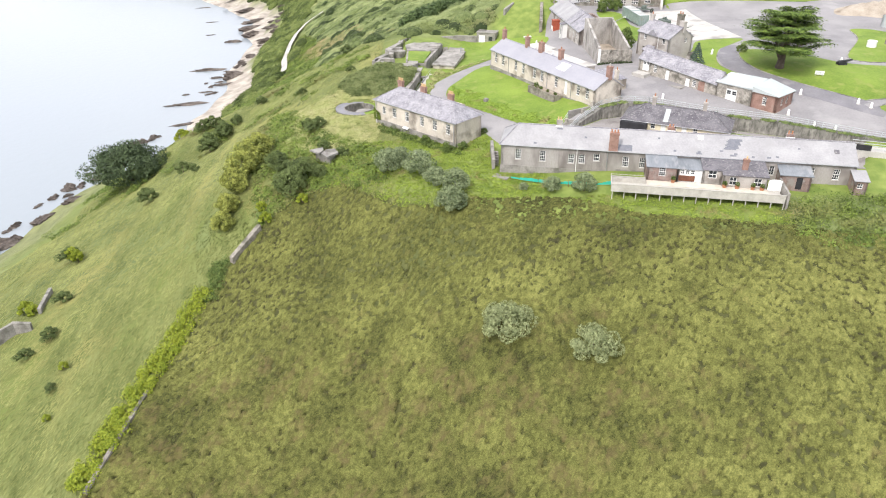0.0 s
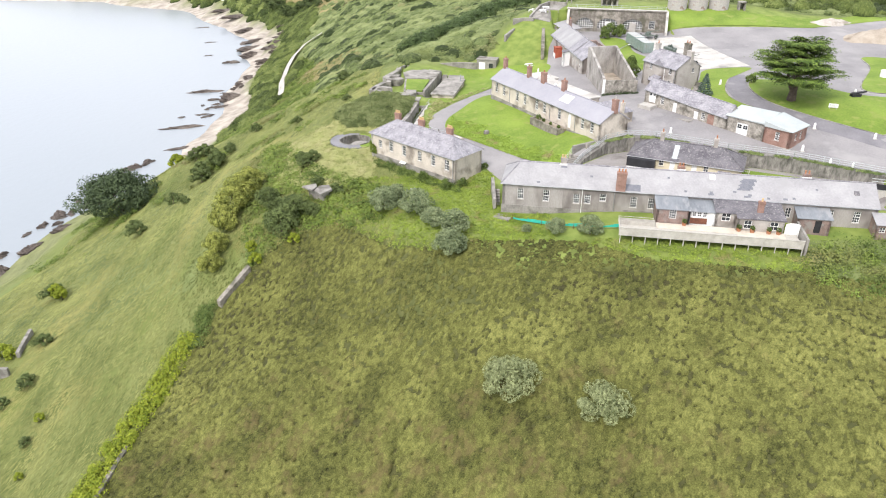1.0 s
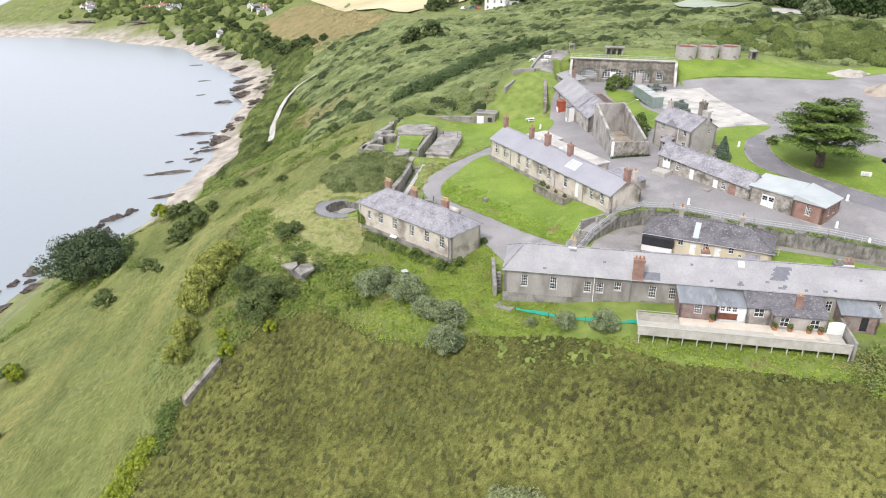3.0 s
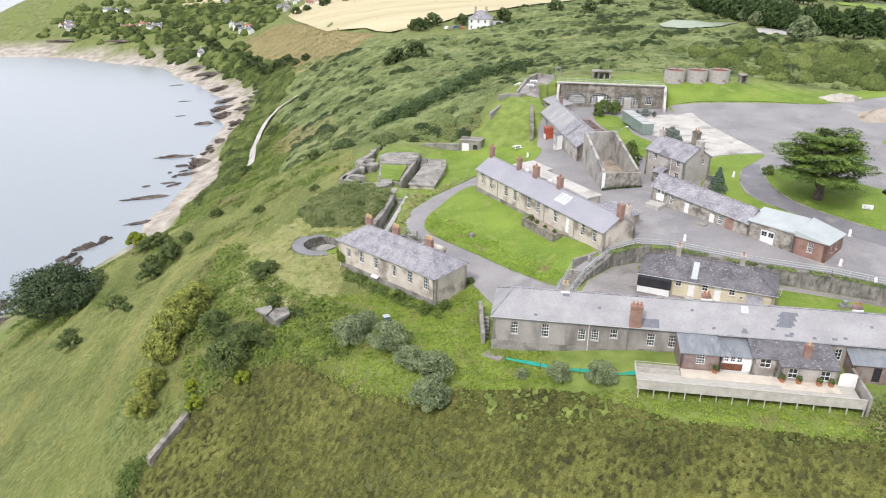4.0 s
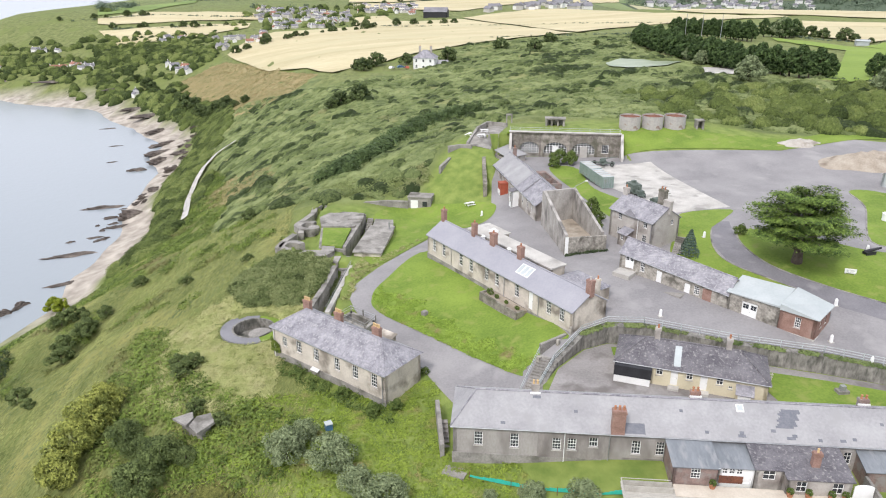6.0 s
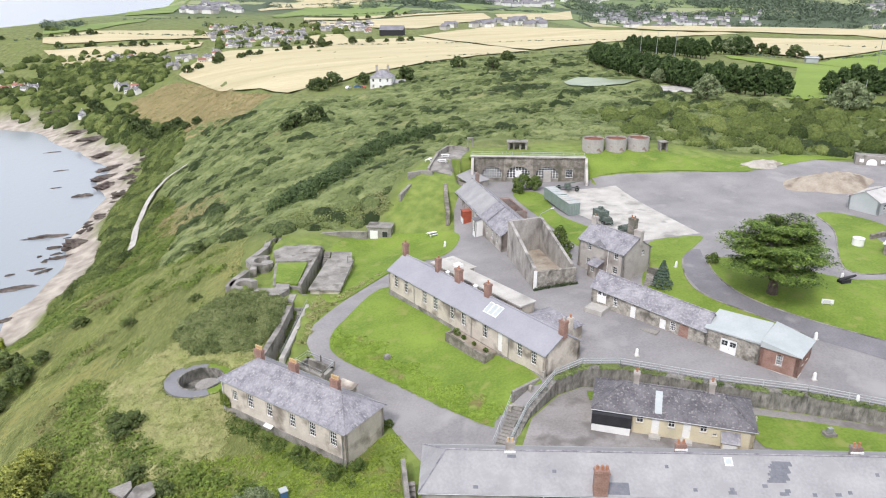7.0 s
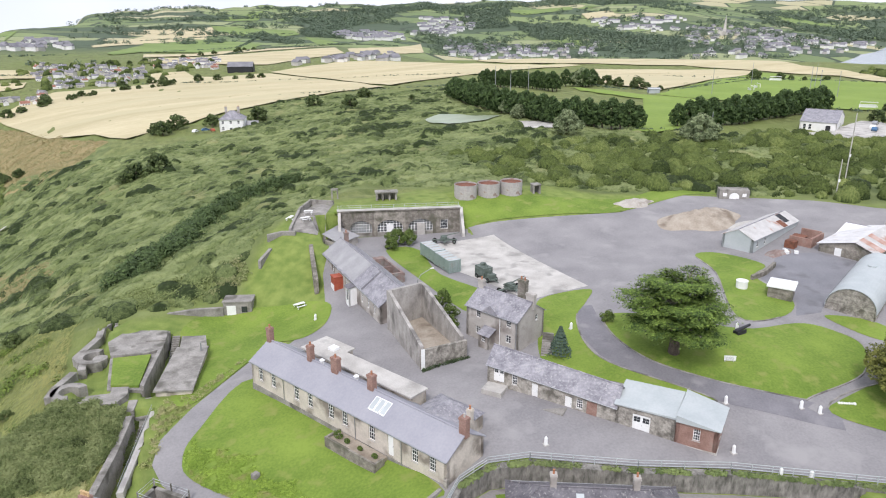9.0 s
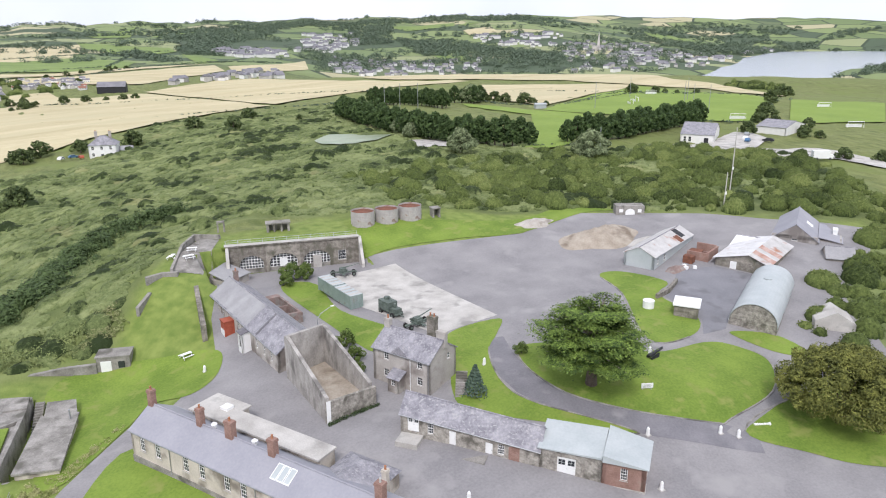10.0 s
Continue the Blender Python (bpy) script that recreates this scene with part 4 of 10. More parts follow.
LAWNS = [
    [(10.9, 161.9), (2.9, 152.9), (0.6, 148.2), (1.7, 143.4), (9.9, 133.8), (18.9, 122.5), (20.5, 122.8), (24.9, 126.1), (27.0, 128.0), (19, 145)],
    [(1.6, 186.0), (9.1, 190.1), (19, 186), (24, 183.6), (26.3, 180.1), (23.8, 173.5), (19.6, 171), (14.5, 173.2), (10.9, 168.4), (2.6, 159.4), (-0.6, 163)],
    [(58.0, 162.9), (67.6, 163.0), (64.0, 158.3), (59.6, 153.9), (56.4, 145.4), (57.6, 138.8), (65.0, 128.9), (62, 130.5), (55.7, 136.0), (49.4, 143.0), (50.0, 148.3), (54.3, 156)],
    [(64.6, 152.5), (61.4, 147.2), (61.9, 138.6), (67.6, 131.5), (75.8, 125.9), (78.4, 125.6), (89.5, 127.6), (95.7, 133.0), (94.2, 138.2), (90.4, 140.6), (80, 141.0), (72.3, 148)],
    [(78.5, 123.4), (89.6, 125.4), (100.2, 124.0), (108, 117), (104, 100), (87.6, 110.7), (82.1, 117.4)],
    [(96.1, 170.8), (101.0, 169.8), (104.1, 161.2), (98.2, 157.4), (96.4, 146.9), (89.6, 142.8), (82.5, 144.6), (93.0, 161.3)],
    [(97.1, 141.4), (103.3, 137.7), (103.1, 130.6), (98.6, 134.4)],
    [(41.6, 197.7), (48.0, 195.9), (47.0, 181), (51.3, 169.5), (50.3, 164.5), (45, 165), (42.2, 187.8)],
    [(60.6, 202.9), (61.2, 211.5), (73.3, 214.3), (100.5, 205.2), (117.2, 208.4), (127.1, 198.9), (119, 202.3), (97.5, 197.8), (84.6, 200.6), (67.8, 203.3)],
]
for k, poly in enumerate(LAWNS):
    drape("lawn", "mown bright green grass lawn beside the tarmac", "lawn", poly, "lawn", 0.12, 1.5)
M["tarmac"] = material("dark_blue_grey_tarmac", (0.155, 0.15, 0.162), (0.225, 0.217, 0.228), 4, 0.25, stain=(0.25, 0.242, 0.245), stain_size=3, stain_at=0.62, bump=0.12)
M["tarmac_mid"] = material("grey_yard_tarmac", (0.175, 0.175, 0.188), (0.235, 0.232, 0.245), 5, 0.25, stain=(0.15, 0.148, 0.155), stain_size=4, stain_at=0.62, bump=0.12)
drape("road", "dark tarmac drive curving round the cedar lawn", "road", strip([(62.2, 157.5), (60.2, 152.0), (59.0, 147.0), (58.7, 142.6), (59.8, 138.4), (63.0, 133.4), (67.8, 128.9), (73.5, 125.0), (78.6, 121.2)], 4.2), "tarmac", 0.095, 1.0, steps=False, soft=False)
drape("pavement", "blue-grey tarmac yard between the sheds", "yard", [(105.4, 160.6), (110.5, 164.6), (117.6, 161.6), (121.2, 153.4), (112.0, 148.0), (100.8, 144.6), (97.6, 142.4), (92.6, 142.6), (96.6, 146.4), (98.4, 156.2)], "tarmac_mid", 0.095, 1.5, steps=False, soft=False)
drape("concrete_apron", "pale stained concrete slab on the parade ground", "slab", [(52.5, 197.5), (65.3, 197.3), (68.2, 164.4), (56.3, 163.4), (50.6, 180)], "concrete", 0.11, 1.5, soft=False)

# ------------------------------------------------------------------ the fort's buildings
M["black"] = material("black_paint", (0.02, 0.02, 0.022), (0.04, 0.04, 0.045), 1, 0.2, rough=0.6, bump=0.02)
M["red_paint"] = material("faded_red_paint", (0.28, 0.06, 0.035), (0.40, 0.11, 0.06), 0.8, 0.15, rough=0.6, bump=0.05)
M["green_paint"] = material("grey_green_container_paint", (0.20, 0.26, 0.235), (0.29, 0.35, 0.32), 1.5, 0.2, rough=0.55, stain=(0.24, 0.22, 0.19), stain_size=1.2, stain_at=0.66, bump=0.05)
M["olive"] = material("olive_drab_paint", (0.07, 0.09, 0.075), (0.15, 0.18, 0.155), 0.8, 0.15, rough=0.6, bump=0.05)
M["paving"] = material("cream_paving", (0.50, 0.44, 0.36), (0.62, 0.56, 0.47), 1.2, 0.2, stain=(0.40, 0.36, 0.30), stain_size=1.5, stain_at=0.62, bump=0.1)
M["deck"] = material("weathered_grey_decking", (0.36, 0.34, 0.30), (0.52, 0.50, 0.45), 0.8, 0.12, stretch=(1, 6, 1), bump=0.15, per_piece=0.25)
M["rust"] = material("rusty_steel", (0.10, 0.045, 0.03), (0.24, 0.10, 0.06), 0.8, 0.15, bump=0.2)
M["tank"] = material("lichened_riveted_plate", (0.32, 0.30, 0.29), (0.50, 0.47, 0.45), 0.9, 0.15, stain=(0.26, 0.19, 0.165), stain_size=0.9, stain_at=0.6, bump=0.15)
M["earth"] = material("bare_gravelly_earth", (0.27, 0.225, 0.175), (0.43, 0.38, 0.31), 2.5, 0.3, stain=(0.20, 0.16, 0.12), stain_size=4, stain_at=0.6, bump=0.5)
M["tin_white"] = material("white_painted_corrugated_iron", (0.52, 0.51, 0.50), (0.68, 0.67, 0.66), 1.6, 0.2, rough=0.55, stain=(0.40, 0.31, 0.27), stain_size=2.2, stain_at=0.66, bump=0.08)
M["rust_tin"] = material("rust_streaked_iron", (0.34, 0.15, 0.09), (0.52, 0.40, 0.35), 1.4, 0.25, rough=0.7, bump=0.1, stretch=(1, 0.4, 1))
M["net"] = material("turquoise_safety_netting", (0.03, 0.36, 0.27), (0.05, 0.48, 0.37), 0.5, 0.1, bump=0.1)
M["blue"] = material("blue_plastic", (0.05, 0.12, 0.22), (0.08, 0.17, 0.30), 0.5, 0.1, rough=0.4, bump=0.02)
M["tyre"] = material("black_rubber", (0.018, 0.018, 0.018), (0.04, 0.038, 0.036), 0.4, 0.1, bump=0.1)
M["tin"] = material("bare_corrugated_iron", (0.40, 0.385, 0.365), (0.56, 0.545, 0.525), 1.6, 0.2, rough=0.6, stain=(0.36, 0.17, 0.10), stain_size=2.6, stain_at=0.63, bump=0.1)

# the long front block with its brick and rendered annexes
front_block = house("front_block", "long single-storey grey rendered barrack block with a pale slate roof", (9.3, 108.44), (62.0, 98.4), 7.4, -10.0, -3.68, -1.5, wall="render_dull", roof="slate_pale", ends="hg", hip=2.4,
                    front=[("w", 2.35, 0.95, -6.3, 1.75), ("w", 6.3, 0.95, -6.4, 1.85), ("w", 10.9, 0.95, -6.4, 1.55), ("w", 12.55, 0.95, -6.3, 1.5), ("w", 14.85, 0.95, -5.75, 1.2, (3, 2)), ("w", 19.4, 0.98, -6.4, 1.72), ("w", 22.0, 0.92, -6.4, 1.72),
                           ("w", 41.4, 0.8, -6.2, 1.5, (2, 3)), ("w", 47.0, 0.95, -6.3, 1.75), ("w", 50.6, 0.95, -6.3, 1.75)],
                    back=[("w", 6.0, 0.9, -4.9, 0.9, (2, 2)), ("d", 20.0, 0.95, -5.7, 1.7), ("w", 32.0, 0.9, -4.9, 0.9, (2, 2))])
fb = front_block
part("plinth", boxes((-0.08, 23.0, -0.1, -0.004, -10.0, -7.35)), "old_concrete", fb)
bm = bmesh.new()
wall_panel(bm, (9.3, -0.025), (17.0, -0.025), -7.34, -3.95, [(10.9 - 9.3, 11.85 - 9.3, -6.4, -4.85), (12.55 - 9.3, 13.5 - 9.3, -6.3, -4.8), (14.85 - 9.3, 15.8 - 9.3, -5.75, -4.55)], 0.02)
part("wall_band", bm, "render_stained", fb, "darker damp-stained render")
part("wall_band", boxes((18.5, 22.9, -0.025, -0.004, -7.34, -6.9)), "render_stained", fb)
chimney(fb, 17.75, 0.1, -3.9, -0.85, 1.4, 0.8, "brick", 3)
for x, d, w, mt, low, top in ((9.0, 3.9, 0.85, "render", -2.4, -0.55), (26.7, 4.7, 1.0, "brick", -3.2, -1.0), (44.6, 4.7, 1.0, "brick_old", -3.2, -1.0)):
    chimney(fb, x, d, low, top, w, 0.6, mt, 2, pot_mat="clay_buff" if mt == "render" else "clay")
    part("flashing", boxes((x - w / 2 - 0.15, x + w / 2 + 0.15, d - 0.46, d - 0.3, -1.62, -1.42)), "white", fb)
for x in (12.2, 17.0, 22.85):
    downpipe(fb, x, -0.12, -8.0, -3.8, mat="white" if x == 12.2 else "steel")
slope = (3.68 - 1.5) / 3.7


def on_roof(x0, x1, y0, y1, eave, k, lift=0.1, h=0.05):
    """A slab lying on the front roof plane."""
    bm = bmesh.new()
    solid(bm, [(x0, y0, eave + y0 * k + lift), (x1, y0, eave + y0 * k + lift), (x1, y1, eave + y1 * k + lift), (x0, y1, eave + y1 * k + lift)] + [(x0, y0, eave + y0 * k + lift + h), (x1, y0, eave + y0 * k + lift + h), (x1, y1, eave + y1 * k + lift + h), (x0, y1, eave + y1 * k + lift + h)],
          ((3, 2, 1, 0), (4, 5, 6, 7), (0, 1, 5, 4), (1, 2, 6, 5), (2, 3, 7, 6), (3, 0, 4, 7)))
    return bm


# slate repairs: a stepped dark patch, single slates along the eave, a lead-blue patch by the stack
for k in range(9):
    y = 1.2 + k * 0.21
    part("roof_patch", on_roof(34.5 + 0.08 * k + 0.14 * (k % 3), 36.35 + 0.1 * k + 0.16 * ((k * 2) % 3), y, y + 0.2, -3.68, slope, 0.062, 0.025), "slate_patch", fb, "dark slate repair")
part("roof_patch", on_roof(18.55, 20.7, -0.1, 0.95, -3.68, slope, 0.062, 0.02), "slate_patch", fb)
for x, y, w in ((27.0, 0.3, 0.4), (30.4, 0.1, 0.8), (30.6, 0.4, 0.45), (33.9, 0.75, 0.5), (35.4, 0.1, 0.9), (36.0, 0.35, 0.5), (38.6, 0.05, 0.4), (40.8, 0.1, 0.6), (42.1, 0.3, 0.4), (45.4, 1.9, 0.35), (5.2, 0.2, 0.5), (8.7, 3.0, 0.9), (13.2, 1.7, 0.4), (24.6, 2.3, 0.35)):
    part("slipped_slate", on_roof(x, x + w, y, y + 0.28, -3.68, slope, 0.064, 0.022), "slate_patch", fb)
part("rooflight", on_roof(30.7, 31.5, 2.6, 3.35, -3.68, slope, 0.06, 0.08), "white", fb)
part("rooflight_glass", on_roof(30.8, 31.4, 2.7, 3.25, -3.68, slope, 0.1, 0.06), "zinc", fb)
part("rooflight", on_roof(50.6, 51.3, 1.6, 2.2, -3.68, slope, 0.06, 0.08), "slate_dark", fb)
lean_to(fb, 22.95, 27.35, -4.1, -0.02, -7.6, -4.45, -4.0, "brick_old", "slate_blue", [("w", 1.75, 1.0, -5.9, 1.4)])
part("verge", boxes((27.36, 27.56, -4.25, -0.05, -4.5, -4.36)), "white", fb)
porch = lean_to(fb, 27.75, 31.2, -3.5, -0.02, -7.6, -4.75, -4.35, "white", "slate_blue", [("w", 0.2, 0.62, -5.6, 0.75, (2, 2)), ("w", 0.95, 0.62, -5.6, 0.75, (2, 2)), ("w", 1.7, 0.62, -5.6, 0.75, (2, 2)), ("d", 2.45, 0.85, -6.6, 1.8, "white")])
part("porch_base", boxes((27.75, 30.15, -3.56, -3.504, -6.65, -5.75)), "rust", fb, "brown stained boarding")
lean_to(fb, 31.25, 34.0, -3.7, -0.02, -7.8, -4.55, -3.95, "render", "slate_dark", [("w", 0.75, 1.25, -5.85, 1.2, (2, 2))])
lean_to(fb, 34.05, 40.3, -4.7, -0.02, -8.4, -4.75, -3.95, "render", "slate_dark", [("w", 0.9, 1.05, -6.35, 1.3, (2, 2)), ("w", 4.4, 1.1, -6.35, 1.3, (2, 2))])
chimney(fb, 37.2, -2.9, -4.6, -2.75, 0.8, 0.55, "brick", 1, pot_mat="clay_buff")
arch = [(40.45, -6.9)] + [(41.4 - 0.95 * math.cos(math.pi * k / 8), -5.2 + 0.28 * math.sin(math.pi * k / 8)) for k in range(9)] + [(42.35, -6.9)]
bm = bmesh.new()
vs, ws = [[bm.verts.new((x, y, z)) for x, z in arch] for y in (-4.86, -4.78)]
bm.faces.new(vs)
bm.faces.new(ws[::-1])
for k in range(len(arch)):
    bm.faces.new((vs[k], ws[k], ws[(k + 1) % len(arch)], vs[(k + 1) % len(arch)]))
part("gate", bm, "white", fb, "white painted arched timber gate")
lean_to(fb, 42.6, 47.0, -2.6, -0.02, -8.5, -5.0, -4.35, "brick_old", "slate_blue", [("d", 2.3, 0.9, -7.2, 1.95, "black")])
lean_to(fb, 53.0, 54.8, -2.6, -0.02, -8.5, -5.2, -4.5, "brick_old", "slate_pale", [("w", 0.4, 0.8, -6.4, 0.8, (2, 2))])
part("screen_wall", boxes((42.4, 42.7, -8.6, -2.7, -8.8, -5.45)), "old_concrete", fb)

# timber deck in front of it, on posts, with a boarded parapet
turn_fb = math.degrees(math.atan2(98.4 - 108.44, 62.0 - 9.3))
deck = thing("timber_deck", "long weathered grey timber deck on posts with a boarded parapet", "deck", at=(9.3, 108.44, 0), turn=turn_fb)
for k in range(30):
    part("plank", boxes((17.7, 42.1, -8.6 + k * 0.135, -8.6 + k * 0.135 + 0.125, -6.72, -6.66)), "deck", deck)
part("beam", boxes((17.7, 42.1, -8.5, -8.35, -6.95, -6.73)), "deck", deck)
part("beam", boxes((17.7, 42.1, -4.9, -4.75, -6.95, -6.73)), "deck", deck)
for k in range(6):
    part("board", boxes((17.6, 42.15, -8.72, -8.68, -6.95 + k * 0.205, -6.95 + k * 0.205 + 0.195)), "deck", deck)
part("handrail", boxes((17.55, 42.2, -8.78, -8.6, -5.72, -5.66)), "deck", deck)
for k in range(15):
    x = 17.8 + k * 1.73
    part("post", boxes((x, x + 0.12, -8.66, -8.54, -8.9, -5.72)), "deck", deck)
    part("leg", boxes((x, x + 0.12, -5.0, -4.88, -9.5, -6.95)), "deck", deck)
for z in (-6.2, -5.75):
    part("side_rail", boxes((17.6, 17.7, -8.6, -4.7, z - 0.05, z)), "deck", deck)
    part("ramp_rail", boxes((17.7, 22.6, -4.75, -4.68, z - 0.05, z)), "deck", deck)
part("terrace", boxes((23.0, 34.0, -6.0, -4.2, -7.2, -6.6), (34.004, 40.4, -6.6, -4.72, -7.2, -6.6)), "paving", deck, "pale paved terrace strip")
part("edge_board", boxes((17.8, 42.0, -7.5, -7.4, -6.655, -6.6)), "white", deck, "pale worn step edge")
for y in (-5.6, -4.75):
    part("ramp_side", boxes((17.8, 22.8, y - 0.05, y, -6.7, -6.0)), "deck", deck)
planter = thing("plant_tub", "dark plastic tub with a clipped green shrub on the terrace", "plant pot", group="tubs on the terrace", at=(0, 0, 0))
bm = bmesh.new()
disc_solid(bm, 0, 0, 0.26, 0, 0.42, 12, 0.34)
part("tub", bm, "clay", planter)


def leaf_ball(seed, rx, ry, rz, n, size, z=0.0):
    """Many small tilted leaves round a lumpy volume."""
    rng = np.random.default_rng(seed)
    v, f = [], []
    for _ in range(n):
        d = rng.normal(size=3)
        d /= np.linalg.norm(d)
        r = 0.55 + 0.45 * rng.random() ** 0.5
        c = Vector((d[0] * rx * r, d[1] * ry * r, z + d[2] * rz * r))
        a = Vector(rng.normal(size=3)).normalized() * size
        b = Vector(rng.normal(size=3)).cross(a).normalized() * size * 0.6
        i = len(v)
        v += [c - a, c + b, c + a, c - b]
        f.append((i, i + 1, i + 2, i + 3))
    me = bpy.data.meshes.new("leaves")
    me.from_pydata([tuple(p) for p in v], [], f)
    bm = bmesh.new()
    bm.from_mesh(me)
    bpy.data.meshes.remove(me)
    return bm


M["leaf"] = material("mid_green_leaves", (0.05, 0.085, 0.018), (0.15, 0.20, 0.05), 0.8, 0.2, bump=0.0, per_piece=0.5)
M["leaf_lime"] = material("yellow_green_leaves", (0.13, 0.18, 0.015), (0.28, 0.32, 0.03), 0.8, 0.2, bump=0.0, per_piece=0.5)
part("shrub", leaf_ball(5, 0.36, 0.36, 0.36, 160, 0.09, 0.68), "leaf", planter)
R_fb = pose(9.3, 108.44, 0, 0, 0, turn_fb)
for x, y in ((26.9, -4.5), (34.3, -5.1), (36.1, -5.15), (38.3, -5.2)):
    copy_thing(planter, R_fb @ pose(x, y, -6.6))
planter.matrix_world = R_fb @ pose(39.6, -5.2, -6.6)

# the house above the sea
sea_house = house("sea_house", "two-storey buff rendered house with a hipped slate roof above a slope", (-13.5, 134.93), (2.1, 120.3), 7.0, -12.0, -4.35, -2.1, wall="render_warm", roof="slate", ends="hh",
                  front=[("w", 1.95, 1.0, -6.9, 1.5), ("w", 4.85, 1.1, -6.95, 1.85), ("w", 8.3, 1.05, -6.95, 1.88), ("w", 12.3, 1.02, -6.95, 1.86), ("w", 15.6, 1.08, -6.95, 1.9), ("w", 18.9, 1.1, -6.95, 1.92),
                         ("w", 4.9, 1.0, -9.55, 0.95, (3, 2)), ("d", 8.3, 1.05, -10.3, 1.9), ("w", 12.2, 1.0, -9.35, 0.85, (3, 2)), ("w", 15.4, 0.95, -9.2, 0.7, (3, 2))])
sh = sea_house
for x in (3.4, 9.6, 16.6):
    chimney(sh, x, 3.9, -2.9, -0.9, 1.25, 0.6, "brick", 4, pot_mat="clay_buff")
part("plinth", boxes((-0.06, 21.45, -0.08, -0.004, -12.0, -8.2), (21.387, 21.46, 0, 7.0, -12.0, -9.0)), "old_concrete", sh, "dirty cement plinth")
for x in (0.35, 21.0):
    downpipe(sh, x, -0.14, -9.5, -4.4, mat="white" if x < 1 else "steel")
bm = bmesh.new()
solid(bm, [(8.1, -0.6, -8.3), (9.5, -0.6, -8.3), (9.5, -0.1, -8.1), (8.1, -0.1, -8.1), (8.1, -0.6, -8.22), (9.5, -0.6, -8.22), (9.5, -0.1, -8.02), (8.1, -0.1, -8.02)], ((3, 2, 1, 0), (4, 5, 6, 7), (0, 1, 5, 4), (1, 2, 6, 5), (2, 3, 7, 6), (3, 0, 4, 7)))
part("door_hood", bm, "white", sh)
bm = bmesh.new()
roof_slab(bm, (13.6, 7.3, -4.3), (16.2, 7.3, -4.3), (16.2, 8.4, -4.0), (13.6, 8.4, -4.0))
box(bm, 13.8, 16.0, 7.0, 8.3, -8.2, -4.3)
part("rear_porch", bm, "render_warm", sh)

# the barrack beside the lawn, with planter terrace, flat-roofed and hipped rear wings
barrack = house("barrack", "long buff rendered barrack with a smooth blue-grey roof", (10.6, 158.95), (27.75, 127.25), 6.4, -6.0, -0.45, 1.5, wall="render_warm", roof="fibre",
                front=[("w", s + 0.4, 1.05, -2.95, 2.0) for s in (1.1, 4.0, 9.0, 11.8, 15.9, 18.5, 23.3)] + [("d", 26.9, 0.95, -3.7, 2.75)] + [("w", s + 0.4, 1.0, -2.8, 1.9) for s in (30.3, 33.0)])
ba = barrack
for x, top, w in ((-0.05, 3.5, 0.75), (8.9, 3.6, 0.75), (14.0, 3.5, 1.15), (20.7, 3.4, 0.95), (35.4, 3.35, 0.95)):
    chimney(ba, x + 0.4, 3.2 if x > 0 else 3.2, 0.9, top, w, 0.75, "brick", 1, pot_mat="clay" if x < 30 else "concrete")
part("plinth", boxes((-0.05, 36.1, -0.09, -0.004, -6.0, -3.95)), "old_concrete", ba)
kb = (1.5 + 0.45) / 3.2
for k in range(3):
    part("rooflight", on_roof(22.55 + 0.95 * k, 23.4 + 0.95 * k, 1.0, 2.6, -0.45, kb, 0.07, 0.07), "white", ba)
    part("rooflight_glass", on_roof(22.65 + 0.95 * k, 23.3 + 0.95 * k, 1.1, 2.5, -0.45, kb, 0.1, 0.06), "zinc", ba)
for x in (7.3, 21.4, 29.2):
    downpipe(ba, x, -0.13, -4.2, -0.55)
bm = boxes((9.404, 24.8, 6.45, 9.0, -4.5, 0.15), (3.7, 9.4, 6.45, 10.5, -4.5, 0.1))
part("rear_wing", bm, "render_warm", ba)
part("flat_roof", boxes((9.604, 25.0, 6.0, 9.2, 0.2, 0.42), (3.4, 9.6, 6.0, 10.8, 0.2, 0.42)), "concrete", ba, "pale flat felt roof")
bm = boxes((7.0, 8.2, 8.0, 9.2, 0.42, 0.8))
disc_solid(bm, 7.6, 8.6, 0.6, 0.8, 1.1, 10, 0.2)
part("roof_vent", bm, "white", ba)
for x in (10.9, 17.6):
    bm = boxes((x - 0.2, x + 0.2, 3.6, 4.0, 1.2, 1.75))
    disc_solid(bm, x, 3.8, 0.4, 1.7, 1.95, 8, 0.1)
    part("roof_ventilator", bm, "white", ba)
bm = boxes((26.2, 33.0, 6.45, 10.2, -4.5, -0.5))
part("hipped_wing", bm, "render_warm", ba)
bm = bmesh.new()
solid(bm, [(26.0, 5.2, -0.5), (33.2, 5.2, -0.5), (33.2, 10.5, -0.5), (26.0, 10.5, -0.5), (29.6, 4.0, 1.05), (29.6, 8.0, 1.05)], ((1, 2, 5, 4), (2, 3, 5), (3, 0, 4, 5), (0, 1, 4)))
part("wing_roof", bm, "slate", ba)
chimney(ba, 33.4, 7.2, -3, 1.6, 0.6, 0.6, "render_warm", 1)
part("planter_wall", boxes((18.4, 27.2, -2.5, -2.2, -6.4, -3.7), (18.4, 18.7, -2.2, -0.1, -6.4, -3.7), (26.9, 27.2, -2.2, -0.9, -6.4, -3.7)), "stone", ba)
part("planter_soil", boxes((18.7, 26.9, -2.2, -0.1, -6.4, -4.0)), "earth", ba)
for x, z, s in ((19.6, -3.5, 0.7), (21.2, -3.7, 0.4), (23.5, -3.75, 0.35), (26.0, -3.7, 0.4)):
    b2 = leaf_ball(int(x * 10), s, s * 0.7, s * 0.8, 200, 0.12, 0)
    bmesh.ops.translate(b2, verts=b2.verts, vec=(x, -1.3, z))
    part("planter_shrub", b2, "leaf", ba)

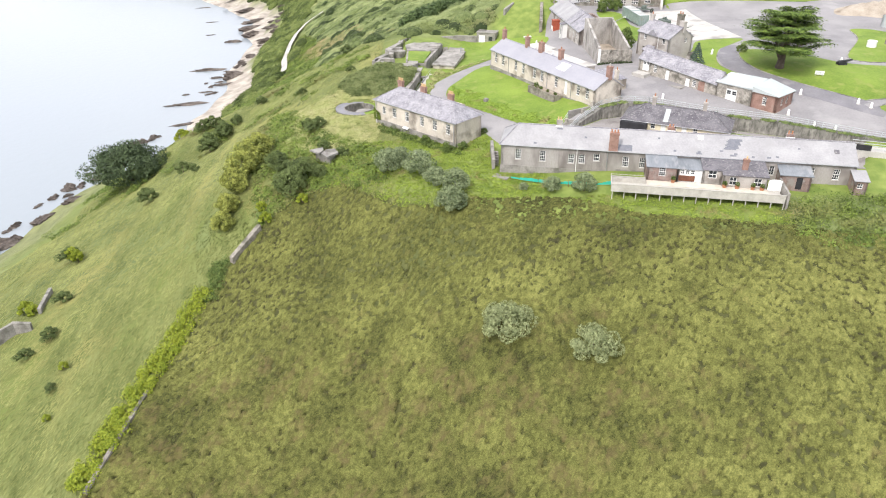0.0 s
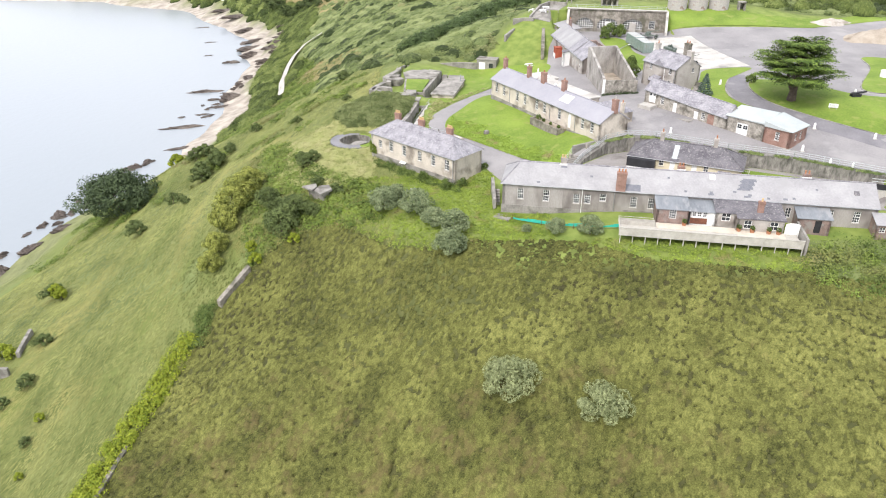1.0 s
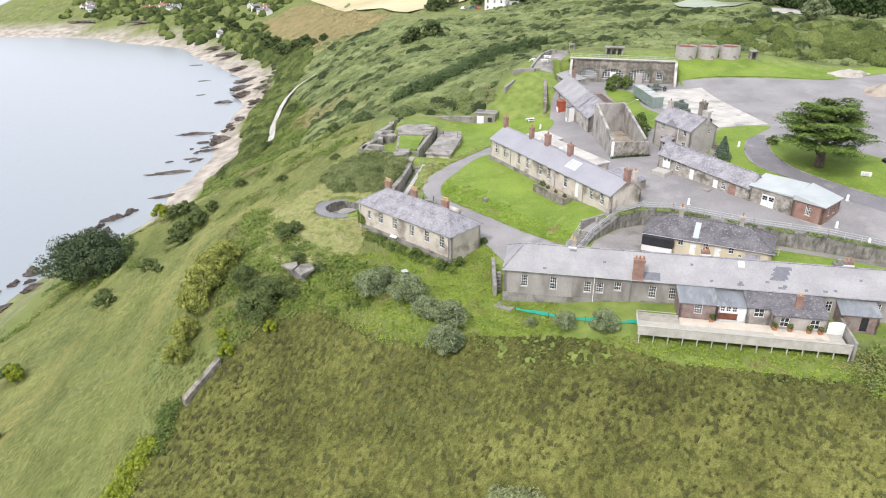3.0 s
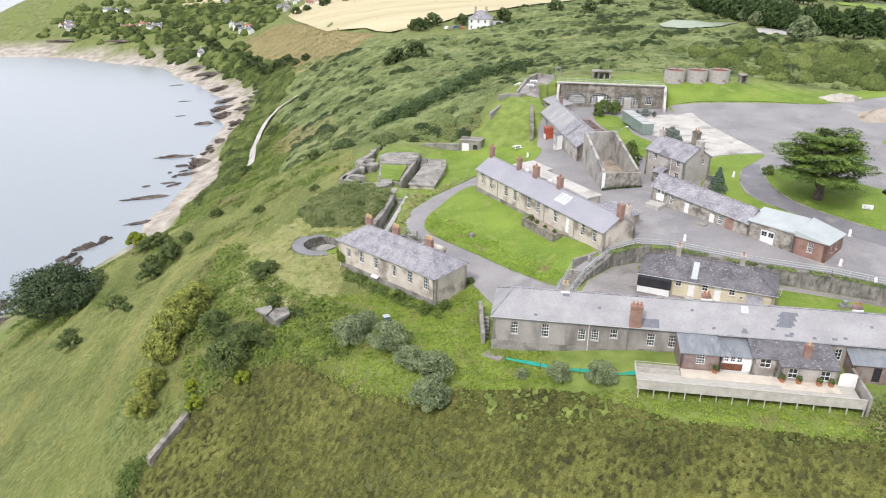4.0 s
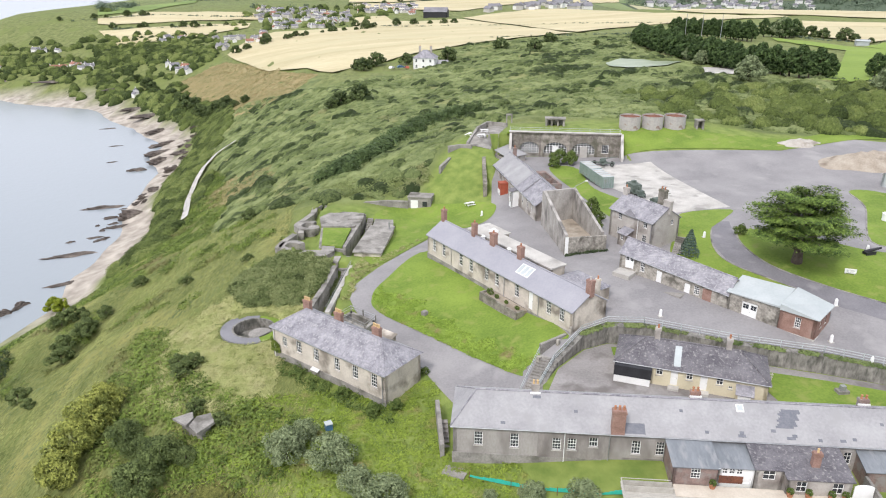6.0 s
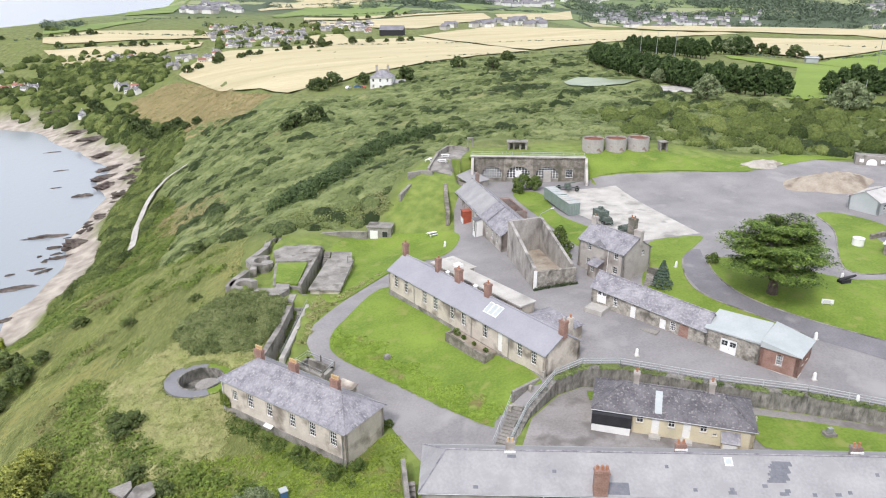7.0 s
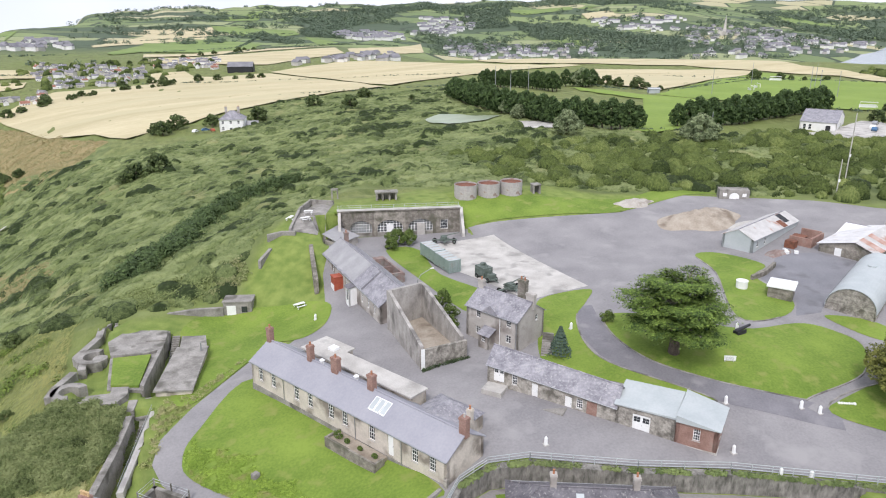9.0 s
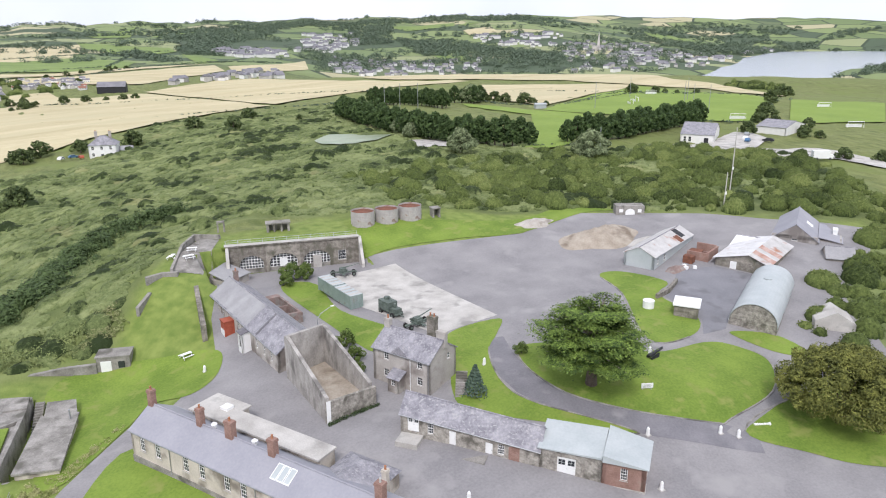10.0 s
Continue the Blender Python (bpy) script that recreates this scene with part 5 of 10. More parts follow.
# the cream cottage in the lower yard
yard_house = house("yard_house", "cream cottage with a hipped dark slate roof", (31.2, 119.0), (47.4, 111.6), 6.6, -6.6, -3.1, -1.1, wall="cream", roof="slate_dark", ends="hh",
                   front=[("w", 4.95, 0.8, -4.35, 1.05, (2, 2)), ("d", 6.7, 0.85, -5.5, 2.1), ("w", 8.5, 0.78, -4.38, 1.05, (2, 2)), ("d", 10.15, 0.85, -5.5, 2.1), ("w", 12.0, 0.78, -4.36, 1.0, (2, 2)), ("w", 13.4, 0.5, -4.7, 0.4, (2, 1))])
yh = yard_house
for x in (4.6, 13.1):
    chimney(yh, x, 3.5, -1.9, 0.35, 0.65, 0.65, "render", 1)
ky = 2.0 / 3.3
part("roof_sheet", on_roof(6.9, 7.7, 0.2, 2.7, -3.1, ky, 0.07, 0.03), "zinc", yh, "pale sheet repair")
part("garage_front", boxes((-0.05, 4.35, -0.9, -0.05, -6.9, -4.75)), "white", yh, "white painted garage front")
part("fascia_board", boxes((-0.1, 4.45, -0.98, -0.05, -4.74, -3.35)), "black", yh)
part("entry_shed", boxes((14.4, 16.1, -1.0, -0.02, -6.9, -4.55)), "cream", yh)
part("shed_door", boxes((14.5, 15.95, -1.06, -1.005, -6.7, -4.65)), "white", yh)
bm = bmesh.new()
roof_slab(bm, (14.2, -1.25, -4.6), (16.3, -1.25, -4.6), (16.3, 0.05, -3.75), (14.2, 0.05, -3.75))
part("shed_roof", bm, "slate", yh)
for x in (6.5, 10.0):
    part("doorstep", boxes((x, x + 1.3, -0.9, -0.01, -6.6, -5.5)), "concrete", yh)

# the two-storey officers' house
officer_house = house("officer_house", "two-storey grey rendered house with slate roof and stone chimneys", (42.6, 157.7), (46.85, 148.9), 6.3, -2.6, 3.75, 5.75, wall="render", roof="slate",
                      front=[("w", 1.9, 0.85, 2.2, 1.15, (2, 3)), ("w", 7.65, 0.85, 2.35, 1.15, (2, 3)), ("w", 1.85, 0.9, -0.35, 1.1, (2, 3)), ("w", 7.6, 0.95, -0.15, 1.2, (2, 3))],
                      right=[("w", 4.2, 0.7, 2.6, 0.9, (2, 2))])
oh = officer_house
chimney(oh, 0.3, 3.15, 4.6, 6.9, 0.9, 0.7, "render", 1)
chimney(oh, 6.3, 5.6, 4.0, 7.7, 1.3, 0.9, "stone", 2)
chimney(oh, 9.3, 3.6, 4.6, 6.9, 1.4, 0.7, "render", 0)
bm = bmesh.new()
solid(bm, [(3.3, -0.3, 3.7), (6.3, -0.3, 3.7), (4.8, -0.3, 4.9), (4.8, 1.9, 4.9), (3.3, 1.0, 3.9), (6.3, 1.0, 3.9)], ((0, 1, 2), (1, 5, 3, 2), (0, 2, 3, 4)))
part("gablet", bm, "slate", oh)
bm = bmesh.new()
solid(bm, [(3.7, -0.02, 3.6), (5.9, -0.02, 3.6), (4.8, -0.02, 4.6), (3.7, 0.2, 3.6), (5.9, 0.2, 3.6), (4.8, 0.2, 4.6)], ((0, 1, 2), (5, 4, 3), (0, 3, 4, 1), (1, 4, 5, 2), (2, 5, 3, 0)))
part("gablet_wall", bm, "render", oh)
lean_to(oh, 3.8, 5.7, -1.6, -0.02, -2.6, 0.6, 1.3, "render", "slate", [("w", 0.55, 0.7, -0.5, 0.8, (2, 2))])
downpipe(oh, 6.6, -0.12, -1.3, 3.7, mat="white")
downpipe(oh, 9.6, -0.12, -1.3, 3.7)
stairs("garden_steps", "worn concrete steps beside the grey house", (49.6, 145.3), (52.3, 149.6), -1.4, 0.9, 1.6, 12)

# store row, garage and brick shed along the road
store_row = house("store_row", "low rubble-stone store row with a mossy uneven slate roof", (39.5, 142.9), (51.0, 130.0), 4.6, -3.2, 1.55, 3.2, wall="stone_pale", roof="slate",
                  front=[("g", 0.9, 1.5, -0.75, 2.0), ("w", 3.5, 0.75, -0.4, 1.5), ("d", 6.25, 0.85, -1.2, 2.05), ("d", 10.75, 0.9, -1.35, 2.0), ("w", 12.25, 0.8, -0.55, 1.35)])
shear(store_row, 0.105)
sr = store_row
part("brick_panel", boxes((13.6, 14.9, -0.04, -0.004, -3.6, -0.5)), "brick", sr)
part("loading_slab", boxes((0.2, 3.0, -2.4, -0.1, -3.2, -1.05)), "concrete", sr)
part("loading_slab", boxes((4.6, 11.2, -2.0, -0.1, -4.0, -2.05)), "old_concrete", sr)
garage = thing("garage", "rubble-stone garage with white doors and a pale sheet-metal roof", "garage", at=(50.95, 130.15, 0), turn=math.degrees(math.atan2(-0.765, 0.644)))
bm = bmesh.new()
wall_panel(bm, (0, 0), (7.2, 0), -4.5, 0.1, [(2.15, 4.3, -3.35, -0.65)])
wall_panel(bm, (7.2, 0), (7.2, 4.8), -4.5, 0.1)
wall_panel(bm, (7.2, 4.8), (0, 4.8), -4.5, 0.1)
wall_panel(bm, (0, 4.8), (0, 0), -4.5, 0.1)
part("wall", bm, "stone_pale", garage)
door_part(garage, (0, 0), (7.2, 0), (2.15, 4.3, -3.35, -0.65), double=True, lights=True)
bm = bmesh.new()
solid(bm, [(-0.15, -0.25, 0.08), (7.2, -0.25, 0.08), (7.2, 4.95, 0.08), (-0.15, 4.95, 0.08), (-0.15, -0.25, 0.2), (7.2, -0.25, 0.35), (7.2, 4.95, 1.25), (-0.15, 4.95, 1.05)], ((3, 2, 1, 0), (4, 5, 6, 7), (0, 1, 5, 4), (1, 2, 6, 5), (2, 3, 7, 6), (3, 0, 4, 7)))
part("roof", bm, "zinc", garage)
brick_shed = thing("brick_shed", "small red brick shed with a pale sheet-metal roof", "shed", at=(55.62, 124.6, 0), turn=math.degrees(math.atan2(-0.765, 0.644)))
bm = bmesh.new()
wall_panel(bm, (0, 0), (4.75, 0), -5, -0.1, [(2.0, 2.8, -2.1, -0.6)])
wall_panel(bm, (4.75, 0), (4.75, 5.6), -5, -0.1, [(1.5, 2.2, -1.9, -0.7), (3.3, 4.0, -1.9, -0.7)])
wall_panel(bm, (4.75, 5.6), (0, 5.6), -5, -0.1)
wall_panel(bm, (0, 5.6), (0, 0), -5, -0.1)
part("wall", bm, "brick", brick_shed)
window_part(brick_shed, (0, 0), (4.75, 0), (2.0, 2.8, -2.1, -0.6))
for s in (1.5, 3.3):
    window_part(brick_shed, (4.75, 0), (4.75, 5.6), (s, s + 0.7, -1.9, -0.7), bars=(2, 3))
part("plinth", boxes((-0.02, 4.83, -0.08, -0.004, -5, -3.05), (4.754, 4.83, 0, 5.6, -5, -3.05)), "concrete", brick_shed)
bm = bmesh.new()
solid(bm, [(0.0, -0.3, -0.12), (5.05, -0.3, -0.12), (5.05, 5.8, -0.12), (0.0, 5.8, -0.12), (0.0, -0.3, 0.75), (5.05, -0.3, -0.02), (5.05, 5.8, 0.05), (0.0, 5.8, 1.2)], ((3, 2, 1, 0), (4, 5, 6, 7), (0, 1, 5, 4), (1, 2, 6, 5), (2, 3, 7, 6), (3, 0, 4, 7)))
part("roof", bm, "zinc", brick_shed)

# the long slate-roofed barrack and the roofless gun shed at its end
long_barrack = house("long_barrack", "long grey rendered barrack with a two-tone slate roof", (28.45, 195.6), (31.4, 166.3), 7.0, -4.0, 1.65, 4.2, wall="render", roof="slate",
                     front=[("w", s, 0.8, -0.75, 1.7, (2, 4)) for s in (2.5, 5.2, 7.6, 12.6, 14.6, 20.6, 23.6, 26.4)])
lb = long_barrack
part("roof_patch", on_roof(0.0, 17.2, -0.1, 3.4, 1.65, 2.55 / 3.5, 0.062, 0.02), "slate_pale", lb)
part("roof_strip", on_roof(21.0, 21.6, -0.1, 3.4, 1.65, 2.55 / 3.5, 0.066, 0.02), "slate_dark", lb)
chimney(lb, 0.8, 4.4, 2.6, 5.4, 0.8, 0.7, "brick_old", 1)
part("red_porch", boxes((9.4, 11.2, -1.7, -0.02, -3, 0.45), (9.3, 11.3, -1.8, -0.02, 0.454, 0.6)), "red_paint", lb, "rust red painted timber porch")
part("porch_front", boxes((9.45, 11.1, -1.76, -1.704, -2.4, -0.9)), "white", lb)
lean_to(lb, 16.9, 18.6, -1.5, -0.02, -3, 1.0, 1.35, "white", "slate_dark", [("d", 0.45, 0.8, -1.4, 2.0, "glass")])
part("yard_wing", boxes((5.0, 6.4, 7.05, 10.2, -3, 1.0), (6.404, 15.7, 9.85, 10.2, -3, 1.0), (15.3, 15.7, 7.05, 9.846, -3, 1.2), (10.0, 10.3, 7.05, 9.846, -3, 0.6)), "brick_old", lb, "roofless weathered brick wing")
gun_shed = thing("gun_shed", "roofless cement-rendered shed with tall raking side walls", "ruin", at=(32.6, 149.8, 0))
bm = bmesh.new()


def rake(bm, x0f, x0b, y0, y1, z0, za, zb, t):
    solid(bm, [(x0f, y0, z0), (x0f + t, y0, z0), (x0b + t, y1, z0), (x0b, y1, z0), (x0f, y0, za), (x0f + t, y0, za), (x0b + t, y1, zb), (x0b, y1, zb)], ((3, 2, 1, 0), (4, 5, 6, 7), (0, 1, 5, 4), (1, 2, 6, 5), (2, 3, 7, 6), (3, 0, 4, 7)))


rake(bm, 0.0, -0.55, 0.45, 13.9, -3.6, 1.75, 5.05, 0.5)
part("side_wall", bm, "render_old", gun_shed)
bm = bmesh.new()
rake(bm, 6.75, 5.5, 2.3, 15.8, -3.6, 1.3, 4.85, 0.5)
part("side_wall", bm, "render_old", gun_shed)
bm = bmesh.new()
solid(bm, [(-0.55, 13.91, -3.6), (6.0, 15.81, -3.6), (5.86, 16.3, -3.6), (-0.69, 14.4, -3.6), (-0.55, 13.91, 5.05), (6.0, 15.81, 4.9), (5.86, 16.3, 4.9), (-0.69, 14.4, 5.05)], ((3, 2, 1, 0), (4, 5, 6, 7), (0, 1, 5, 4), (1, 2, 6, 5), (2, 3, 7, 6), (3, 0, 4, 7)))
part("back_wall", bm, "render_old", gun_shed)
bm = bmesh.new()
solid(bm, [(0, 0, -3.6), (7.5, 1.6, -3.6), (7.4, 2.05, -3.6), (-0.1, 0.44, -3.6), (0, 0, 1.3), (7.5, 1.6, 0.9), (7.4, 2.05, 0.9), (-0.1, 0.44, 1.3)], ((3, 2, 1, 0), (4, 5, 6, 7), (0, 1, 5, 4), (1, 2, 6, 5), (2, 3, 7, 6), (3, 0, 4, 7)))
part("front_wall", bm, "stone_pale", gun_shed)
part("white_post", boxes((-0.05, 0.5, -0.06, -0.004, -1.7, 1.5)), "white", gun_shed, "white painted strip on the corner")
bm = bmesh.new()
prism(bm, [(0.3, 0.6), (7.0, 2.2), (5.6, 15.7), (-0.1, 13.9)], -3.6, -0.95)
part("floor_slab", bm, "earth", gun_shed)
rng0 = random.Random(4)
for k in range(9):
    b2 = leaf_ball(60 + k, 0.42, 0.3, 0.3, 110, 0.1, 0)
    bmesh.ops.translate(b2, verts=b2.verts, vec=(0.6 + k * 0.8, -0.35 + k * 0.28, -1.85 + k * 0.03))
    part("wall_planting", b2, "leaf", gun_shed)

# ------------------------------------------------------------------ casemate, battery, walls, yards
def arch_points(c, half, spring, rise, n=10):
    return [(c - half * math.cos(math.pi * k / n), spring + rise * math.sin(math.pi * k / n)) for k in range(n + 1)]


casemate = thing("casemate", "stone-faced casemate front with arched white windows under a grass bank", "casemate", at=(36.0, 208.6, 0), turn=math.degrees(math.atan2(-5.6, 23.8)))
bm = bmesh.new()
edges = [-1.7, 5.9, 12.6, 19.2]
ARCHES = [(3.1, 2.3), (9.3, 2.75), (15.9, 2.65)]
for (c, half), x0, x1 in zip(ARCHES, edges, edges[1:]):
    pts = [(c - half, -0.6)] + arch_points(c, half, 1.9, 1.75) + [(c + half, -0.6)]
    for y, flip in ((0.0, False), (0.7, True)):
        vs = [bm.verts.new((x, y, z)) for x, z in pts]
        up = [bm.verts.new((x0, y, -0.6))] + [bm.verts.new((x0 + (x1 - x0) * k / 10, y, 5.7)) for k in range(11)] + [bm.verts.new((x1, y, -0.6))]
        for k in range(len(pts) - 1):
            q = (vs[k], vs[k + 1], up[k + 1], up[k])
            bm.faces.new(q if flip else q[::-1])
        if not flip:
            first = vs
    for k in range(len(pts) - 1):
        bm.faces.new((first[k], first[k + 1], vs[k + 1], vs[k]))
box(bm, 19.2, 20.2, 0, 0.7, -0.6, 5.7)
box(bm, 20.2, 21.8, 0, 0.7, 3.3, 5.7)
box(bm, 20.2, 21.8, 0, 0.7, -0.6, 1.3)
box(bm, 21.8, 24.4, 0, 0.7, -0.6, 5.7)
box(bm, -1.7, 24.4, -0.25, 0.95, 5.7, 5.95)
part("wall", bm, "stone", casemate)
part("turf_roof", boxes((-2.4, 25.2, 0.955, 4.2, 5.2, 5.62)), "lawn", casemate, "turf over the vaults")
part("coping", boxes((-1.9, 24.6, -0.35, 1.05, 5.954, 6.1)), "concrete", casemate)
for c, half in ARCHES:
    part("pane", boxes((c - half - 0.1, c + half + 0.1, 0.6, 0.64, -0.6, 3.75)), "glass", casemate)
    for k in range(1, 8):
        x = c - half + 2 * half * k / 8
        h = 1.9 + 1.75 * math.sqrt(max(0, 1 - ((x - c) / half) ** 2))
        part("glazing_bar", boxes((x - 0.07, x + 0.07, 0.5, 0.6, 0.9, max(h, 1.0))), "white", casemate)
    for z in (0.9, 1.5, 2.1, 2.7, 3.2):
        w = half * (math.sqrt(max(0, 1 - ((z - 1.9) / 1.75) ** 2)) if z > 1.9 else 1)
        part("glazing_bar", boxes((c - w, c + w, 0.51, 0.59, z - 0.06, z + 0.06)), "white", casemate)
    bm = bmesh.new()
    tube(bm, [(c - half, 0.46, 0.9)] + [(x, 0.46, z) for x, z in arch_points(c, half, 1.9, 1.75)] + [(c + half, 0.46, 0.9)], 0.09, 5)
    part("window_frame", bm, "white", casemate)
    part("apron_wall", boxes((c - half, c + half, 0.35, 0.7, -0.6, 0.9)), "old_concrete", casemate)
part("door", boxes((8.55, 10.05, 0.42, 0.5, 0.1, 2.6)), "white", casemate)
part("buttress", boxes((15.1, 16.8, -0.5, 0.4, -0.6, 2.6)), "concrete", casemate)
window_part(casemate, (-1.7, 0), (24.4, 0), (21.9, 23.5, 1.3, 3.3), bars=(4, 3))
for x, s in ((-1.7, 1), (24.4, -1)):
    bm = bmesh.new()
    solid(bm, [(x, -3.8, -1), (x + 0.6, -3.8, -1), (x + 0.6, 0, -1), (x, 0, -1), (x, -3.8, 1.2), (x + 0.6, -3.8, 1.2), (x + 0.6, 0, 6.0), (x, 0, 6.0)], ((3, 2, 1, 0), (4, 5, 6, 7), (0, 1, 5, 4), (1, 2, 6, 5), (2, 3, 7, 6), (3, 0, 4, 7)))
    part("wing_wall", bm, "concrete", casemate)
mc = casemate.matrix_world
rail_pts = [mc @ Vector(p) for p in ((-1.6, 0.4, 6.1), (24.2, 0.4, 6.1))]
railing("casemate_railing", "pale green steel railing along the casemate roof edge", [(p.x, p.y) for p in rail_pts], [6.1, 6.1], 0.9, 2.4, 2, "zinc")
lower = thing("link_building", "low slate-roofed link building beside the casemate", "building")
bm = bmesh.new()
prism(bm, [(30.4, 204.5), (32.7, 201.3), (37.4, 204.5), (34.0, 208.6)], -3, 1.3)
part("wall", bm, "render", lower)
bm = bmesh.new()
roof_slab(bm, (32.6, 200.9, 1.5), (37.9, 204.5, 1.5), (34.1, 209.0, 2.9), (30.0, 204.7, 2.7))
part("roof", bm, "slate_pale", lower)

# shelters and tanks on the bank
shelter = thing("gun_shelter", "old concrete shelter with three dark openings on the bank", "bunker", at=(45.0, 217.3, 0), turn=-14)
part("wall", boxes((0, 4.8, 1.6, 2.0, 4.6, 7.2), (0, 0.5, 0, 1.6, 4.6, 7.0), (4.3, 4.8, 0, 1.6, 4.6, 7.0), (1.4, 1.8, 0, 0.5, 4.6, 7.0), (2.9, 3.3, 0, 0.5, 4.6, 7.0)), "old_concrete", shelter)
part("roof", boxes((-0.2, 5.0, -0.2, 2.2, 7.0, 7.3)), "old_concrete", shelter)
sentry = thing("sentry_shelter", "small concrete shelter with a dark doorway set in the grass bank", "bunker", at=(82.6, 212.8, 0), turn=-8)
part("wall", boxes((0, 0.4, 0, 2, 4.2, 6.6), (1.5, 1.9, 0, 2, 4.2, 6.6), (0.4, 1.5, 1.6, 2, 4.2, 6.6)), "old_concrete", sentry)
part("roof", boxes((-0.1, 2.0, -0.15, 2.1, 6.6, 6.85)), "old_concrete", sentry)
post_hut = thing("observation_post", "tall narrow concrete doorway with steps on the ramparts", "bunker", at=(36.6, 226, 0), turn=-10)
part("frame", boxes((0, 0.35, 0, 0.8, 2.5, 6.4), (1.3, 1.65, 0, 0.8, 2.5, 6.4), (0, 1.65, 0, 0.8, 6.4, 6.75)), "old_concrete", post_hut)


def water_tank(x, y, z, r=2.65, h=3.1):
    ob = thing("storage_tank", "round open-topped steel tank with lichened plates and a rusty inside", "tank", group="tanks on the bank", at=(x, y, z))
    bm = bmesh.new()
    n = 24
    for a in range(n):
        p, q = 2 * math.pi * a / n, 2 * math.pi * (a + 1) / n
        solid(bm, [(r * math.cos(p), r * math.sin(p), -0.6), (r * math.cos(q), r * math.sin(q), -0.6), (r * math.cos(q), r * math.sin(q), h), (r * math.cos(p), r * math.sin(p), h)], ((0, 1, 2, 3),))
    part("shell", bm, "tank", ob)
    for zz in (h * 0.33, h * 0.66, h - 0.08):
        bm = bmesh.new()
        ring = [(math.cos(2 * math.pi * a / n) * (r + 0.02), math.sin(2 * math.pi * a / n) * (r + 0.02), zz) for a in range(n + 1)]
        tube(bm, ring, 0.05, 5)
        part("band", bm, "tank", ob)
    bm = bmesh.new()
    disc_solid(bm, 0, 0, r - 0.05, h - 0.9, h - 0.35, 24)
    part("rusty_lid", bm, "rust", ob, "sunken rusty steel lid")
    return ob


tk = water_tank(66.3, 215.6, 4.75)
copy_thing(tk, pose(72.0, 215.2, 4.75))
copy_thing(tk, pose(77.7, 214.8, 4.8))

# battery: magazine roof, turfed block, gun floors, corridor and sunken stair
magazine = thing("magazine", "low concrete magazine with a flat weathered roof beside the battery", "bunker")
bm = bmesh.new()
prism(bm, [(-2.5, 163.3), (2.3, 161.9), (5.1, 175.3), (0.8, 176.4)], -9, -5.15)
prism(bm, [(1.0, 176.6), (4.9, 175.7), (5.0, 180.6), (1.6, 181.5)], -9, -5.6)
part("wall", bm, "render_warm", magazine)
bm = bmesh.new()
prism(bm, [(-2.8, 163.1), (2.5, 161.6), (5.4, 175.5), (0.6, 176.7)], -5.14, -4.9)
prism(bm, [(0.9, 176.75), (5.1, 175.8), (5.2, 180.8), (1.5, 181.8)], -5.59, -5.4)
part("roof", bm, "old_concrete", magazine)
bm = bmesh.new()
tube(bm, [(4.2, 174.0, -4.9), (4.2, 174.0, -3.5)], 0.12, 8)
part("vent_pipe", bm, "steel", magazine)
battery = thing("gun_battery", "abandoned concrete coastal gun battery with pits and turfed roof", "battery")


def block(name, outline, z0, z1, mat="old_concrete", label=""):
    bm = bmesh.new()
    prism(bm, outline, z0, z1)
    return part(name, bm, mat, battery, label)


block("turf_wall", [(-9.2, 177.2), (-9.0, 166.9), (-4.2, 164.9), (-1.6, 177.0), (-3.9, 176.2)], -9, -5.35)
block("turf", [(-8.7, 176.5), (-8.5, 167.3), (-4.7, 165.8), (-3.2, 175.8)], -5.5, -5.0, "lawn", "square of rough grass on the roof")
block("turf_kerb", [(-4.55, 165.6), (-4.05, 164.8), (-1.5, 177.0), (-2.0, 177.2)], -9, -4.75)
block("roof_plate", [(-9.8, 182.6), (-9.1, 177.4), (-3.8, 176.4), (-1.6, 177.2), (-0.3, 183.6), (-6.9, 186.6)], -9, -4.95)
block("plate_step", [(-4.0, 180.5), (-1.0, 179.9), (-0.6, 183.4), (-3.4, 184.6)], -5, -4.7)
for i, pts in enumerate(([(-16.4, 166.6), (-15.9, 169.2), (-13.9, 173.6)], [(-12.9, 174.0), (-12.9, 176.4), (-14.2, 179.2)], [(-14.2, 179.2), (-11.4, 186.0), (-11.2, 189.8), (-8.6, 193.8), (-5.6, 193.2)])):
    for (ax, ay), (bx, by) in zip(pts, pts[1:]):
        d = math.hypot(bx - ax, by - ay)
        nx, ny = -(by - ay) / d * 0.55, (bx - ax) / d * 0.55
        block("parapet", [(ax + nx, ay + ny), (ax - nx, ay - ny), (bx - nx, by - ny), (bx + nx, by + ny)][::-1], -8.5, -5.0 - 0.1 * i)


def ring_block(name, x, y, r0, r1, z0, z1, a0=0.0, a1=360.0, mat="old_concrete", n=20):
    bm = bmesh.new()
    for k in range(n):
        p, q = radians(a0 + (a1 - a0) * k / n), radians(a0 + (a1 - a0) * (k + 1) / n)
        prism(bm, [(x + r0 * math.cos(p), y + r0 * math.sin(p)), (x + r1 * math.cos(p), y + r1 * math.sin(p)), (x + r1 * math.cos(q), y + r1 * math.sin(q)), (x + r0 * math.cos(q), y + r0 * math.sin(q))], z0, z1)
    bmesh.ops.remove_doubles(bm, verts=bm.verts, dist=0.001)
    return bm


